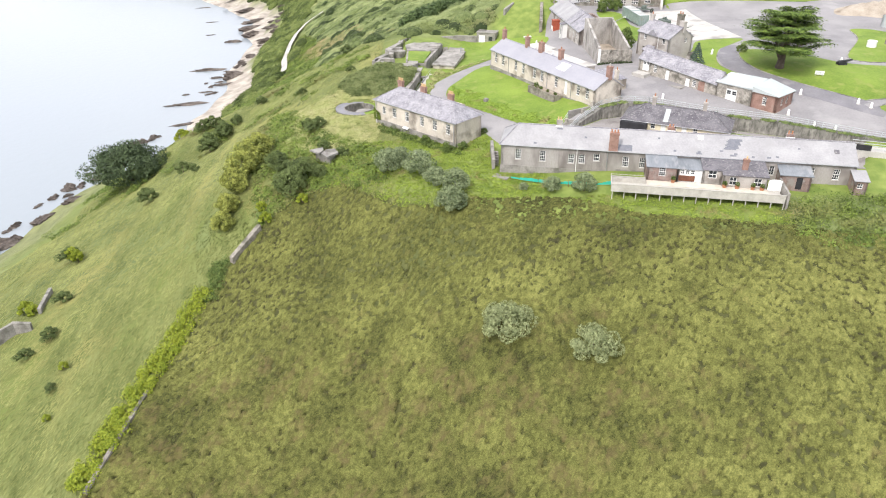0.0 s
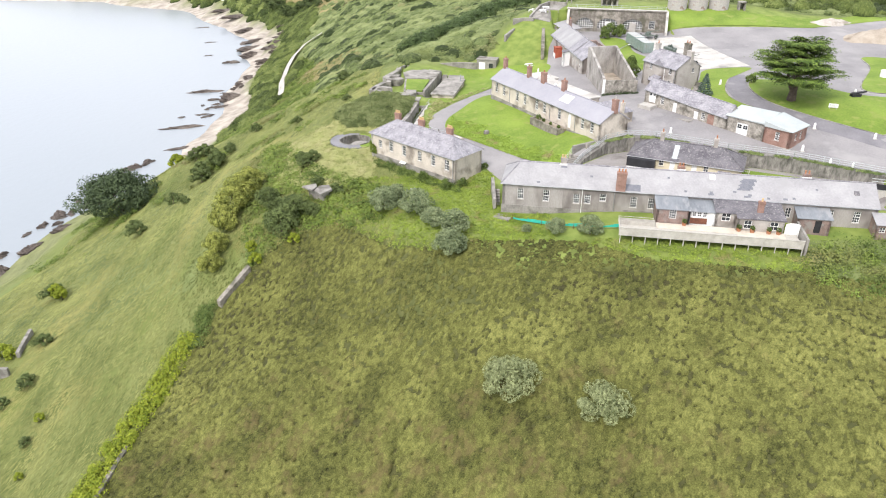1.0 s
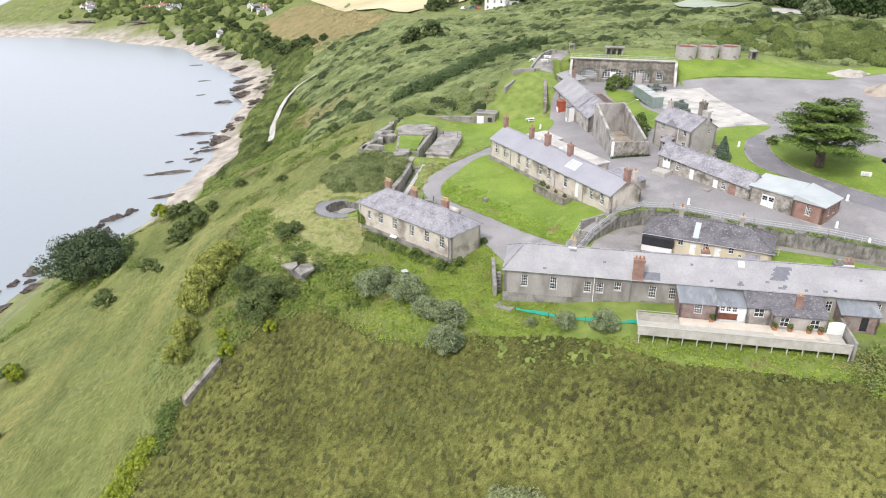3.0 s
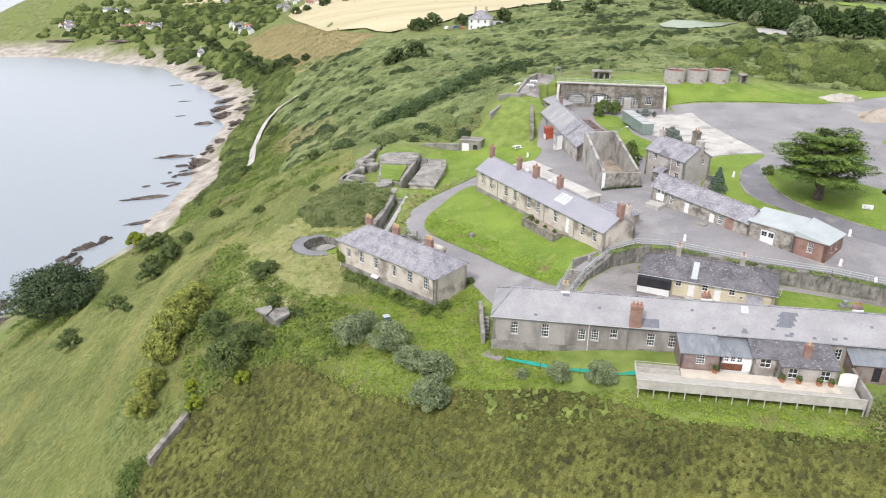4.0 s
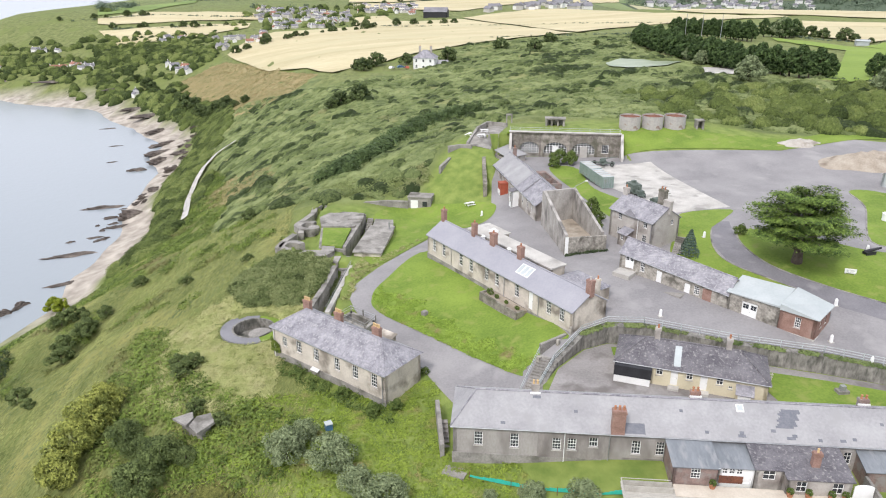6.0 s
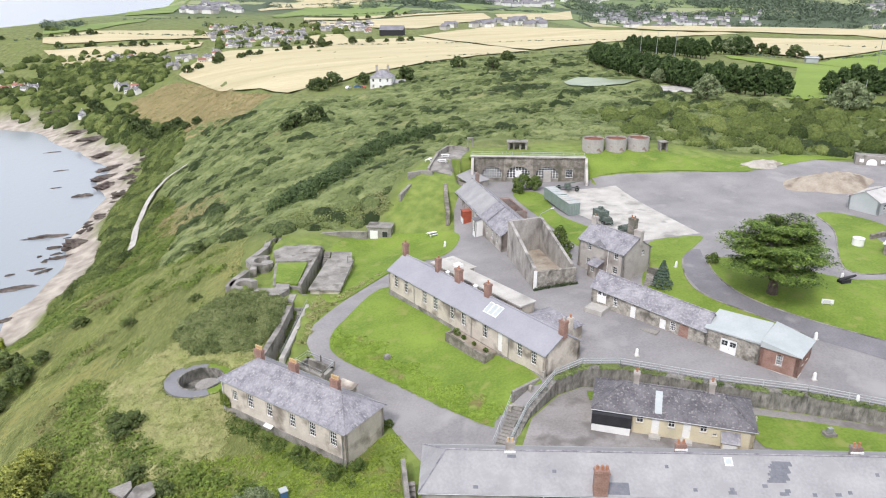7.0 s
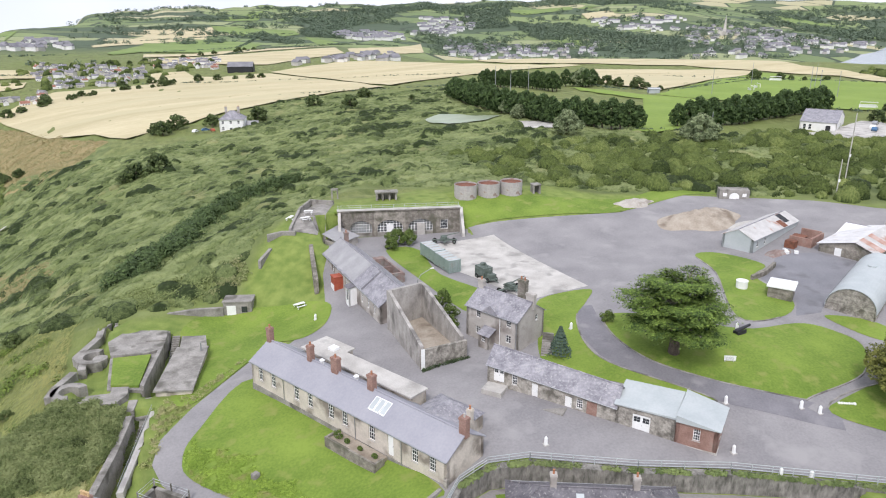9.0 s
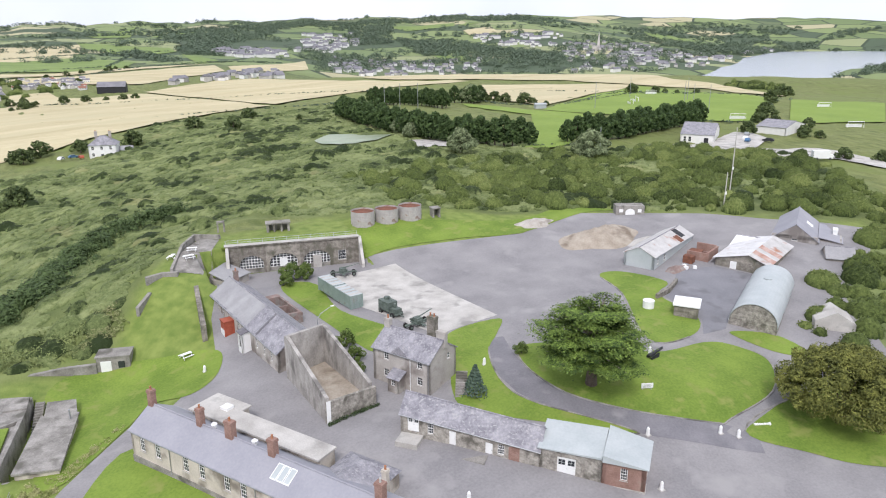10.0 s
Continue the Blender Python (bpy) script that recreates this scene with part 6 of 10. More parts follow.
part("gun_pit", ring_block("gun_pit", -11.6, 178.2, 1.5, 2.6, -8, -5.0, 60, 300), "old_concrete", battery)
part("gun_pit", ring_block("gun_pit", -13.9, 167.6, 1.3, 2.4, -8, -5.0, 20, 270), "old_concrete", battery)
bm = bmesh.new()
disc_solid(bm, -10.6, 177.6, 1.1, -7.5, -5.2, 12)
part("gun_plinth", bm, "old_concrete", battery)
block("shelter_room", [(-12.2, 164.2), (-12.4, 162.8), (-7.6, 161.2), (-6.1, 163.2), (-6.0, 165.6), (-8.2, 166.2), (-8.4, 163.6)], -9, -4.8)
block("shelter_room", [(-11.6, 166.2), (-12.0, 164.3), (-8.5, 163.7), (-8.4, 165.8)], -9, -5.5)
block("buttress", [(-6.0, 163.0), (-6.2, 160.0), (-5.3, 159.8), (-4.8, 162.8)], -9, -5.6)
block("buttress", [(-6.9, 159.8), (-7.0, 157.2), (-6.0, 157.0), (-5.6, 159.6)], -9, -6.2)
stairs("battery_steps", "concrete steps at the battery's parapet", (-8.8, 187.6), (-8.2, 192.0), -6.7, -5.0, 1.8, 7)
stairs("corridor_steps", "concrete steps down into the battery's corridor", (-0.4, 177.5), (0.6, 182.8), -8.0, -5.6, 1.2, 12)
stairs("cross_steps", "wide concrete steps below the magazine", (-3.9, 159.8), (-3.5, 163.4), -7.0, -5.9, 3.0, 5)
sunken = thing("sunken_stair", "sunken concrete stair between tall grey walls", "stair")
bm = bmesh.new()
WL = [(-5.3, 158.6), (-7.0, 151.0), (-9.0, 144.2)]
WR = [(-3.2, 160.2), (-4.7, 153.4), (-6.8, 143.9)]
for (ax, ay), (bx, by) in zip(WL, WL[1:]):
    prism(bm, [(ax - 0.9, ay), (bx - 0.9, by), (bx, by), (ax, ay)], -11.5, lambda x, y: -5.6 - 0.09 * (158.6 - y))
part("tall_wall", bm, "old_concrete", sunken)
bm = bmesh.new()
for (ax, ay), (bx, by) in zip(WR, WR[1:]):
    prism(bm, [(ax, ay), (bx, by), (bx + 0.75, by), (ax + 0.75, ay)], -11.5, lambda x, y: -6.35 - 0.05 * (160 - y))
part("kerb_wall", bm, "concrete", sunken)
# steps take a darker stone than the concrete walls, painting the trench's shade
for k in range(18):
    y = 149.0 + k * 0.5
    x = -8.1 + (y - 144.5) * 0.285
    part("step", boxes((x - 0.3, x + 1.85, y, y + (0.5 if k < 17 else 2.6), -11.0, -10.35 + 0.2 * k)), "wall_stone", sunken)
bm = bmesh.new()
for i in (0.45, 0.9):
    tube(bm, [(-2.95, 160.2, -6.3 + i), (-4.45, 153.4, -6.65 + i), (-6.55, 143.9, -7.15 + i)], 0.035, 6)
part("handrail", bm, "steel", sunken)
ring = thing("gun_emplacement", "round concrete gun emplacement with a sunken pit in the grass", "gun pit")
part("apron", ring_block("apron", -17.6, 142.4, 3.22, 4.9, -10.6, -8.52, 82, 292, n=26), "tarmac_mid", ring, "smooth blue-grey screed apron")
part("turf_rim", ring_block("turf_rim", -17.6, 142.4, 3.22, 4.7, -10.6, -8.6, -68, 82, n=20), "lawn", ring)
part("pit_wall", ring_block("pit_wall", -17.6, 142.4, 2.95, 3.22, -10.6, -8.5, 0, 360, n=36), "wall_stone", ring, "dark stone lining wall of the pit")
bm = bmesh.new()
disc_solid(bm, -17.6, 142.4, 2.95, -10.7, -10.25, 24)
part("pit_floor", bm, "wall_stone", ring, "dark stone pit floor")
bm = bmesh.new()
disc_solid(bm, -16.45, 141.35, 1.75, -10.3, -8.95, 24)
part("plinth", bm, "old_concrete", ring)
stair_head = thing("railed_stairwell", "railed concrete stairwell beside the road", "stairwell")
bm = bmesh.new()
RP = [(-4.4, 142.2), (-2.7, 144.3), (1.1, 140.6), (-0.5, 138.0)]
for (ax, ay), (bx, by) in zip(RP, RP[1:] + RP[:1]):
    d = math.hypot(bx - ax, by - ay)
    nx, ny = -(by - ay) / d * 0.5, (bx - ax) / d * 0.5
    prism(bm, [(ax, ay), (bx, by), (bx - nx, by - ny), (ax - nx, ay - ny)], -11, -7.4)
part("kerb_wall", bm, "old_concrete", stair_head)
part("floor", prism(bmesh.new(), RP, -10.5, -10.2), "old_concrete", stair_head)
for z in (-6.85, -6.45):
    bm = bmesh.new()
    tube(bm, [(*RP[0], z), (*RP[1], z), (*RP[2], z), (*RP[3], z), (*RP[0], z)], 0.04, 6)
    part("rail", bm, "zinc", stair_head)
for x, y in RP + [(-0.8, 142.5), (-2.4, 140.1)]:
    part("pillar" if y > 140 else "post", boxes((x - 0.09, x + 0.09, y - 0.09, y + 0.09, -7.6, -6.4)), "old_concrete", stair_head)
bunker = thing("pillbox", "small derelict concrete pillbox half buried in grass", "bunker")
bm = bmesh.new()
prism(bm, [(-24.6, 121.4), (-22.6, 119.7), (-22.0, 121.3), (-22.4, 122.6)], -10.0, -9.7)
part("roof_slab", bm, "old_concrete", bunker)
bm = bmesh.new()
prism(bm, [(-22.2, 119.6), (-20.9, 118.0), (-19.2, 120.2), (-20.1, 122.2), (-21.7, 121.6)], -10.1, -9.75)
part("roof_slab", bm, "old_concrete", bunker)
bm = bmesh.new()
prism(bm, [(-23.6, 121.4), (-20.6, 118.9), (-19.8, 120.6), (-21.2, 121.9)], -12, -10.1)
part("wall", bm, "old_concrete", bunker)
hut = thing("white_door_hut", "small stone hut with a white door at the lawn's edge", "hut", at=(8.7, 189.3, 0), turn=-17)
part("wall", boxes((0, 5.0, 0, 0.4, -7.5, -3.4), (0, 0.4, 0.4, 3, -7.5, -3.4), (4.6, 5, 0.4, 3, -7.5, -3.4), (0.4, 4.6, 2.6, 3, -7.5, -3.4)), "old_concrete", hut)
part("roof", boxes((-0.15, 5.15, -0.15, 3.2, -3.4, -3.2)), "old_concrete", hut)
part("door", boxes((0.6, 2.2, -0.08, -0.004, -6.5, -4.0)), "white", hut)
part("window", boxes((3.2, 4.2, -0.06, -0.004, -5.3, -4.2)), "glass", hut)
wall_line("boundary_wall_1", "rough concrete retaining wall under a scrubby bank", [(-6.2, 191.8), (-1.0, 191.6), (4.0, 190.6), (8.6, 189.4)], 0.7, -7.5, [-4.6, -4.9, -4.4, -4.3], "old_concrete")

# retaining wall, rail and steps round the lower yard
RET = [(20.6, 117.2), (23.9, 122.0), (28.8, 126.6), (32.9, 128.1), (37.8, 127.3), (48.8, 122.1), (58.3, 118.0), (70.4, 112.0), (80, 106.5)]
ret_top = [float(ground(x + 0.4, y + 1.2, False)) + 0.12 for x, y in RET]
ret_top[0] = -6.2
M["streaked_wall"] = material("streaked_retaining_stone", (0.11, 0.105, 0.094), (0.32, 0.305, 0.275), 0.7, 0.22, stain=(0.085, 0.083, 0.07), stain_size=1.1, stain_at=0.58, bump=0.8, per_piece=0.12, stretch=(1, 1, 0.4))
wall_line("boundary_wall_2", "old rubble-stone retaining wall with dark streaks above the yard", RET, 1.1, -8.0, ret_top, "streaked_wall")
railing("yard_railing", "long galvanised two-rail fence along the top of the retaining wall", [(x + 0.25, y + 0.35) for x, y in RET], ret_top, 1.05, 2.4, 3, "zinc", 0.04)
kerb_pts = [(x + 0.2, y + 0.9) for x, y in RET]
stairs("yard_steps", "flight of concrete steps beside the retaining wall", (19.6, 117.6), (23.3, 123.6), -7.0, -4.9, 1.5, 14)
railing("step_railing", "galvanised handrail beside the steps", [(19.0, 118.4), (22.6, 124.2)], [-6.9, -4.8], 1.0, 2.0, 2, "zinc")
wall_line("boundary_wall_3", "low concrete wall at the lawn's corner", [(22.9, 124.6), (26.8, 127.0)], 0.4, -6.0, -3.6, "old_concrete")
wall_line("boundary_wall_4", "grey rendered end wall beside the slope", [(8.4, 117.4), (8.2, 109.3)], 0.5, -10.5, [-6.6, -6.9], "old_concrete")
wall_line("boundary_wall_5", "broken masonry footing in the grass", [(8.3, 107.4), (10.4, 106.2)], 1.6, -10.6, -8.8, "old_concrete")
stairs("end_steps", "rough steps at the end of the barrack", (8.7, 109.5), (8.9, 114.5), -9.2, -7.4, 0.9, 8)
wall_line("boundary_wall_6", "stone revetment beside the sunken way", [(26.6, 199.2), (25.8, 193.0), (24.9, 185.6)], 0.8, -4.6, [2.8, 1.6, 0.3], "stone")
stairs("rampart_steps", "long stone steps up the grass rampart", (22.9, 185.6), (24.4, 192.6), -4.2, -1.0, 1.5, 18)
stairs("rampart_steps", "upper stone steps up the grass rampart", (25.0, 194.6), (25.6, 199.4), -0.4, 2.6, 1.4, 14)
garden_tap = thing("garden_pillar", "small concrete pillar on the yard lawn", "pillar", at=(58.0, 113.0, 0))
part("base", boxes((-0.7, 0.7, -0.5, 0.5, -6.4, -5.5)), "old_concrete", garden_tap)
part("cap", boxes((-0.3, 0.3, -0.25, 0.25, -5.5, -4.9)), "steel", garden_tap)
drape("lawn", "small sunken green lawn below the retaining wall", "lawn", [(48.5, 119.5), (58, 115.6), (67, 111.2), (65, 107.5), (56, 108.4), (49.2, 112)], "lawn", 0.08, 1.2, soft=False)
drape("lawn", "strip of grass on top of the retaining wall", "lawn", [(33.2, 126.4), (37.6, 125.6), (48.3, 120.4), (47.6, 119.0), (37, 123.9), (32.8, 124.2)], "lawn", 0.09, 1.0, soft=False)
ramp = thing("loading_ramp", "railed concrete ramp with a dark information panel", "ramp", at=(66.2, 107.8, 0), turn=-20)
part("slab", boxes((0, 6, -1.2, 1.2, -7, -4.4)), "concrete", ramp)
for y in (-1.2, 1.2):
    for z in (-3.95, -3.5):
        part("rail", boxes((0, 6, y - 0.04, y + 0.04, z - 0.04, z + 0.04)), "zinc", ramp)
part("panel", boxes((0.2, 2.4, -1.3, -1.25, -4.3, -3.4)), "black", ramp)
net = thing("safety_netting", "turquoise plastic netting fence on thin posts above the slope", "fence")
NET = [(10.8, 105.6), (15, 103.6), (19.5, 101.6), (23.5, 100.1), (26.4, 99.6)]
for (ax, ay), (bx, by) in zip(NET, NET[1:]):
    bm = bmesh.new()
    n = 6
    for k in range(n):
        t0, t1 = k / n, (k + 1) / n
        p, q = (ax + (bx - ax) * t0, ay + (by - ay) * t0), (ax + (bx - ax) * t1, ay + (by - ay) * t1)
        za, zb = float(ground(*p)), float(ground(*q))
        sag = 0.75 + 0.15 * math.sin(5 * t0 + ax)
        solid(bm, [(*p, za + 0.45), (*q, zb + 0.45), (*q, zb + sag + 0.1), (*p, za + sag + 0.1), (p[0], p[1] + 0.02, za + 0.45), (q[0], q[1] + 0.02, zb + 0.45), (q[0], q[1] + 0.02, zb + sag + 0.1), (p[0], p[1] + 0.02, za + sag + 0.1)], ((0, 1, 2, 3), (7, 6, 5, 4), (3, 2, 6, 7), (1, 0, 4, 5)))
    part("net", bm, "net", net)
    bm = bmesh.new()
    z = float(ground(ax, ay))
    tube(bm, [(ax, ay, z - 0.2), (ax, ay, z + 1.1)], 0.04, 6)
    part("post", bm, "rust", net)

# stored containers, vehicles and guns on the apron
cont = thing("shipping_container", "grey-green corrugated steel shipping container on the apron", "container", group="two containers", at=(47.75, 186.2, -0.1), turn=-83.5)


def container_mesh():
    bm = boxes((0, 6.06, 0.06, 2.38, 0.16, 2.56))
    for k in range(28):
        x = 0.15 + k * 0.207
        box(bm, x, x + 0.1, -0.0, 0.06, 0.2, 2.45)
        box(bm, x, x + 0.1, 2.38, 2.44, 0.2, 2.45)
    return bm


part("body", container_mesh(), "green_paint", cont)
for x in (0, 5.94):
    for y in (0, 2.32):
        part("corner_post", boxes((x - 0.02, x + 0.14, y - 0.02, y + 0.14, 0, 2.6)), "green_paint", cont)
part("roof", boxes((0.02, 6.04, 0.02, 2.42, 2.561, 2.6)), "zinc", cont)
for k in range(4):
    part("roof_rib", boxes((0.9 + k * 1.4, 1.3 + k * 1.4, 0.1, 2.34, 2.602, 2.66)), "concrete", cont)
part("door_bars", boxes((6.06, 6.1, 0.4, 0.45, 0.3, 2.4), (6.06, 6.1, 1.0, 1.05, 0.3, 2.4), (6.06, 6.1, 1.4, 1.45, 0.3, 2.4), (6.06, 6.1, 2.0, 2.05, 0.3, 2.4)), "steel", cont)
copy_thing(cont, pose(47.05, 192.4, 0.02, 0, 0, -83.5))


def wheel(parent, x, y, z, r=0.42, w=0.24):
    bm = bmesh.new()
    n = 16
    a = [(r * math.cos(2 * math.pi * k / n), r * math.sin(2 * math.pi * k / n)) for k in range(n)]
    solid(bm, [(x + p, y - w / 2, z + q) for p, q in a] + [(x + p, y + w / 2, z + q) for p, q in a], [tuple(range(n)), tuple(range(2 * n - 1, n - 1, -1))] + [(k, k + n, (k + 1) % n + n, (k + 1) % n) for k in range(n)])
    t = part("wheel", bm, "tyre", parent)
    bm = bmesh.new()
    a = [(0.5 * r * math.cos(2 * math.pi * k / n), 0.5 * r * math.sin(2 * math.pi * k / n)) for k in range(n)]
    solid(bm, [(x + p, y - w / 2 - 0.02, z + q) for p, q in a] + [(x + p, y + w / 2 + 0.02, z + q) for p, q in a], [tuple(range(n)), tuple(range(2 * n - 1, n - 1, -1))] + [(k, k + n, (k + 1) % n + n, (k + 1) % n) for k in range(n)])
    part("rim", bm, "olive", t)


truck = thing("generator_trailer", "olive-green military equipment trailer with black tyres on the apron", "trailer", at=(53.6, 175.0, 0.05), turn=-78)
part("chassis", boxes((-2.4, 2.4, -0.8, 0.8, 0.55, 0.75), (2.4, 3.6, -0.08, 0.08, 0.55, 0.68)), "olive", truck)
part("cabin", boxes((-2.2, 0.6, -0.95, 0.95, 0.75, 2.35), (-2.1, 0.5, -1.0, 1.0, 1.0, 1.9)), "olive", truck)
part("engine", boxes((0.7, 2.1, -0.7, 0.7, 0.75, 1.5), (1.0, 1.3, -0.2, 0.2, 1.5, 2.2)), "olive", truck)
bm = bmesh.new()
tube(bm, [(-1.6, 0, 2.35), (-0.4, 0.1, 3.0), (0.4, 0.0, 2.5)], 0.12, 6)
disc_solid(bm, -1.3, 0.2, 0.5, 2.35, 2.75, 10)
part("scanner", bm, "olive", truck)
for x in (-1.6, 1.6):
    for y in (-0.95, 0.95):
        wheel(truck, x, y, 0.45, 0.45)


def field_gun(x, y, turn):
    g = thing("field_gun", "dark anti-aircraft gun on a wheeled carriage", "gun", group="guns on the apron", at=(x, y, 0.1), turn=turn)
    part("carriage", boxes((-2.6, 2.6, -0.18, 0.18, 0.5, 0.75), (-0.9, 0.9, -0.9, 0.9, 0.6, 0.8), (-0.25, 0.25, -1.9, 1.9, 0.55, 0.7)), "olive", g)
    bm = boxes((-0.55, 0.55, -0.6, 0.6, 0.8, 1.5), (-0.8, 0.2, -0.9, -0.65, 0.9, 1.3), (-0.8, 0.2, 0.65, 0.9, 0.9, 1.3))
    part("mount", bm, "olive", g)
    bm = bmesh.new()
    tube(bm, [(-0.6, 0, 1.35), (0.6, 0, 1.65), (3.0, 0, 2.2)], [0.16, 0.11, 0.06], 8)
    part("barrel", bm, "olive", g)
    for px_ in (-2.0, 2.0):
        for py in (-0.75, 0.75):
            wheel(g, px_, py, 0.42, 0.42)
    return g


fg = field_gun(55.2, 168.2, 12)
copy_thing(fg, pose(54.0, 197.2, 0.3, 0, 0, -20))
cannon = thing("old_cannon", "black iron cannon on a low carriage on the lawn", "cannon", at=(79.2, 139.9, 0.42), turn=10)
bm = bmesh.new()
tube(bm, [(-1.5, 0, 0.75), (-1.3, 0, 0.8), (0.4, 0, 0.95), (1.7, 0, 1.1)], [0.18, 0.3, 0.24, 0.18], 10)
part("barrel", bm, "black", cannon)
part("carriage", boxes((-1.4, 0.5, -0.45, -0.3, 0.1, 0.75), (-1.4, 0.5, 0.3, 0.45, 0.1, 0.75), (-1.3, 0.4, -0.5, 0.5, 0.2, 0.35)), "black", cannon)

# small things beside the sea house, on the lawn bank and at the roadside
bin_ = thing("garden_bin", "blue plastic garden bin in the long grass", "bin", at=(-4.9, 116.4, float(ground(-4.9, 116.4))), turn=20)
part("body", boxes((-0.4, 0.4, -0.4, 0.4, -0.1, 0.95)), "blue", bin_)
part("lid", boxes((-0.45, 0.45, -0.45, 0.45, 0.954, 1.05)), "zinc", bin_, "pale lid")
trough = thing("metal_trough", "grey metal trough of weeds at the end of the house", "planter", at=(6.3, 127.0, float(ground(6.3, 127.0))), turn=30)
part("body", boxes((-0.9, 0.9, -0.5, -0.44, 0.1, 0.85), (-0.9, 0.9, 0.44, 0.5, 0.1, 0.85), (-0.9, -0.84, -0.44, 0.44, 0.1, 0.85), (0.84, 0.9, -0.44, 0.44, 0.1, 0.85), (-0.84, 0.84, -0.44, 0.44, 0.1, 0.6)), "steel", trough)
for x in (-0.7, 0.7):
    part("leg", boxes((x - 0.06, x + 0.06, -0.4, 0.4, -0.2, 0.1)), "rust", trough)
part("weeds", leaf_ball(91, 0.75, 0.35, 0.45, 260, 0.12, 0.85), "leaf", trough)
stone_ = thing("marker_stone", "grey block of stone on the lawn bank", "stone", at=(8.6, 140.6, float(ground(8.6, 140.6, False))), turn=35)
bm = boxes((-0.45, 0.45, -0.4, 0.4, -0.2, 0.75))
bmesh.ops.bevel(bm, geom=bm.edges[:], offset=0.1, segments=2, affect="EDGES")
part("block", bm, "old_concrete", stone_)
for x, y, w, d, h in ((22.2, 122.9, 0.5, 0.5, 1.3), (25.4, 125.4, 0.45, 0.45, 0.9), (27.6, 127.2, 0.45, 0.45, 1.1)):
    pier = thing("stone_pier", "short weathered stone pier at the head of the steps", "pier", group="piers by the steps", at=(x, y, float(ground(x, y, False))), turn=40)
    bm = boxes((-w / 2, w / 2, -d / 2, d / 2, -0.4, h))
    bmesh.ops.bevel(bm, geom=bm.edges[:], offset=0.05, segments=1, affect="EDGES")
    part("shaft", bm, "stone_pale", pier)
tidy = random.Random(12)
for k in range(7):
    x, y = 80.6 + 0.32 * k, 123.6 - 0.12 * k
    rock_ = bmesh.new()
    bmesh.ops.create_icosphere(rock_, subdivisions=2, radius=0.14 + 0.08 * tidy.random())
    for v in rock_.verts:
        v.co *= 0.85 + 0.3 * tidy.random()
    ob = link("white_stone", rock_, "white")
    ob.location = (x, y, float(ground(x, y, False)) + 0.2)
    tagged(ob, "small white painted stone edging the lawn", "stone", "white edging stones")
garden_seat = thing("timber_rail", "broken grey timber rail at the lawn's end", "fence", at=(48.6, 117.6, -5.75), turn=-30)
for z in (0.35, 0.75):
    part("rail", boxes((0, 2.6, -0.04, 0.04, z, z + 0.1)), "deck", garden_seat)
for x in (0.1, 1.3, 2.4):
    part("post", boxes((x, x + 0.1, -0.05, 0.05, -0.2, 1.0)), "deck", garden_seat)

# white posts, tables, signs
POSTS = [(65.9, 127.8), (60.9, 120.6), (75.0, 124.4), (76.7, 123.0), (57.0, 151.1), (41.1, 129.5), (63.5, 116.0), (66.5, 114.6), (79.2, 140.9), (22.9, 176.8)]
bol = None
for k, (x, y) in enumerate(POSTS):
    z = float(ground(x, y, False))
    if bol is None:
        bol = thing("bollard", "white painted concrete post beside the road", "bollard", group="white posts", at=(x, y, z))
        bm = bmesh.new()
        disc_solid(bm, 0, 0, 0.26, -0.1, 0.95, 10, 0.2)
        disc_solid(bm, 0, 0, 0.21, 0.95, 1.15, 10, 0.08)
        part("shaft", bm, "white", bol)
        part("foot", boxes((-0.32, 0.32, -0.32, 0.32, -0.1, 0.12)), "concrete", bol)
    else:
        copy_thing(bol, pose(x, y, z))


def picnic_table(x, y, z, turn, mat="white"):
    t = thing("picnic_table", "pale wooden picnic table with fixed benches", "table", group="picnic tables", at=(x, y, z), turn=turn)
    part("tabletop", boxes((-0.95, 0.95, -0.36, 0.36, 0.7, 0.76)), mat, t)
    for s in (-1, 1):
        part("bench", boxes((-0.95, 0.95, s * 0.72 - 0.13, s * 0.72 + 0.13, 0.42, 0.47)), mat, t)
        bm = bmesh.new()
        tube(bm, [(s * 0.7, -0.75, 0), (s * 0.7, -0.2, 0.72)], 0.05, 4)
        tube(bm, [(s * 0.7, 0.75, 0), (s * 0.7, 0.2, 0.72)], 0.05, 4)
        part("leg_frame", bm, mat, t)
    return t


pt = picnic_table(21.4, 183.6, float(ground(21.4, 183.6)) + 0.1, 20)
for x, y, r in ((27.2, 207.4, 10), (28.6, 211.5, -15), (24.6, 209.5, 60)):
    copy_thing(pt, pose(x, y, float(ground(x, y)) + 0.06, 0, 0, r))
sign = thing("information_sign", "low white information board on the lawn", "sign", at=(71.8, 134.0, float(ground(71.8, 134.0)) + 0.05), turn=-25)
part("board", boxes((-0.8, 0.8, -0.05, 0.05, 0.35, 1.05)), "white", sign)
for x in (-0.6, 0.6):
    part("leg", boxes((x - 0.05, x + 0.05, 0.06, 0.14, -0.1, 0.9)), "concrete", sign)
for k in range(4):
    part("text_bar", boxes((-0.6, 0.6 - 0.15 * (k % 2), -0.056, -0.051, 0.45 + 0.13 * k, 0.5 + 0.13 * k)), "steel", sign)
drape("terrace_floor", "old concrete gun terrace with a patchy surface", "terrace", [(23.6, 203.6), (27.6, 214.5), (31.0, 220.0), (35.0, 216.8), (31.5, 209), (28.4, 201.2)], "old_concrete", 0.07, 1.0, soft=False)
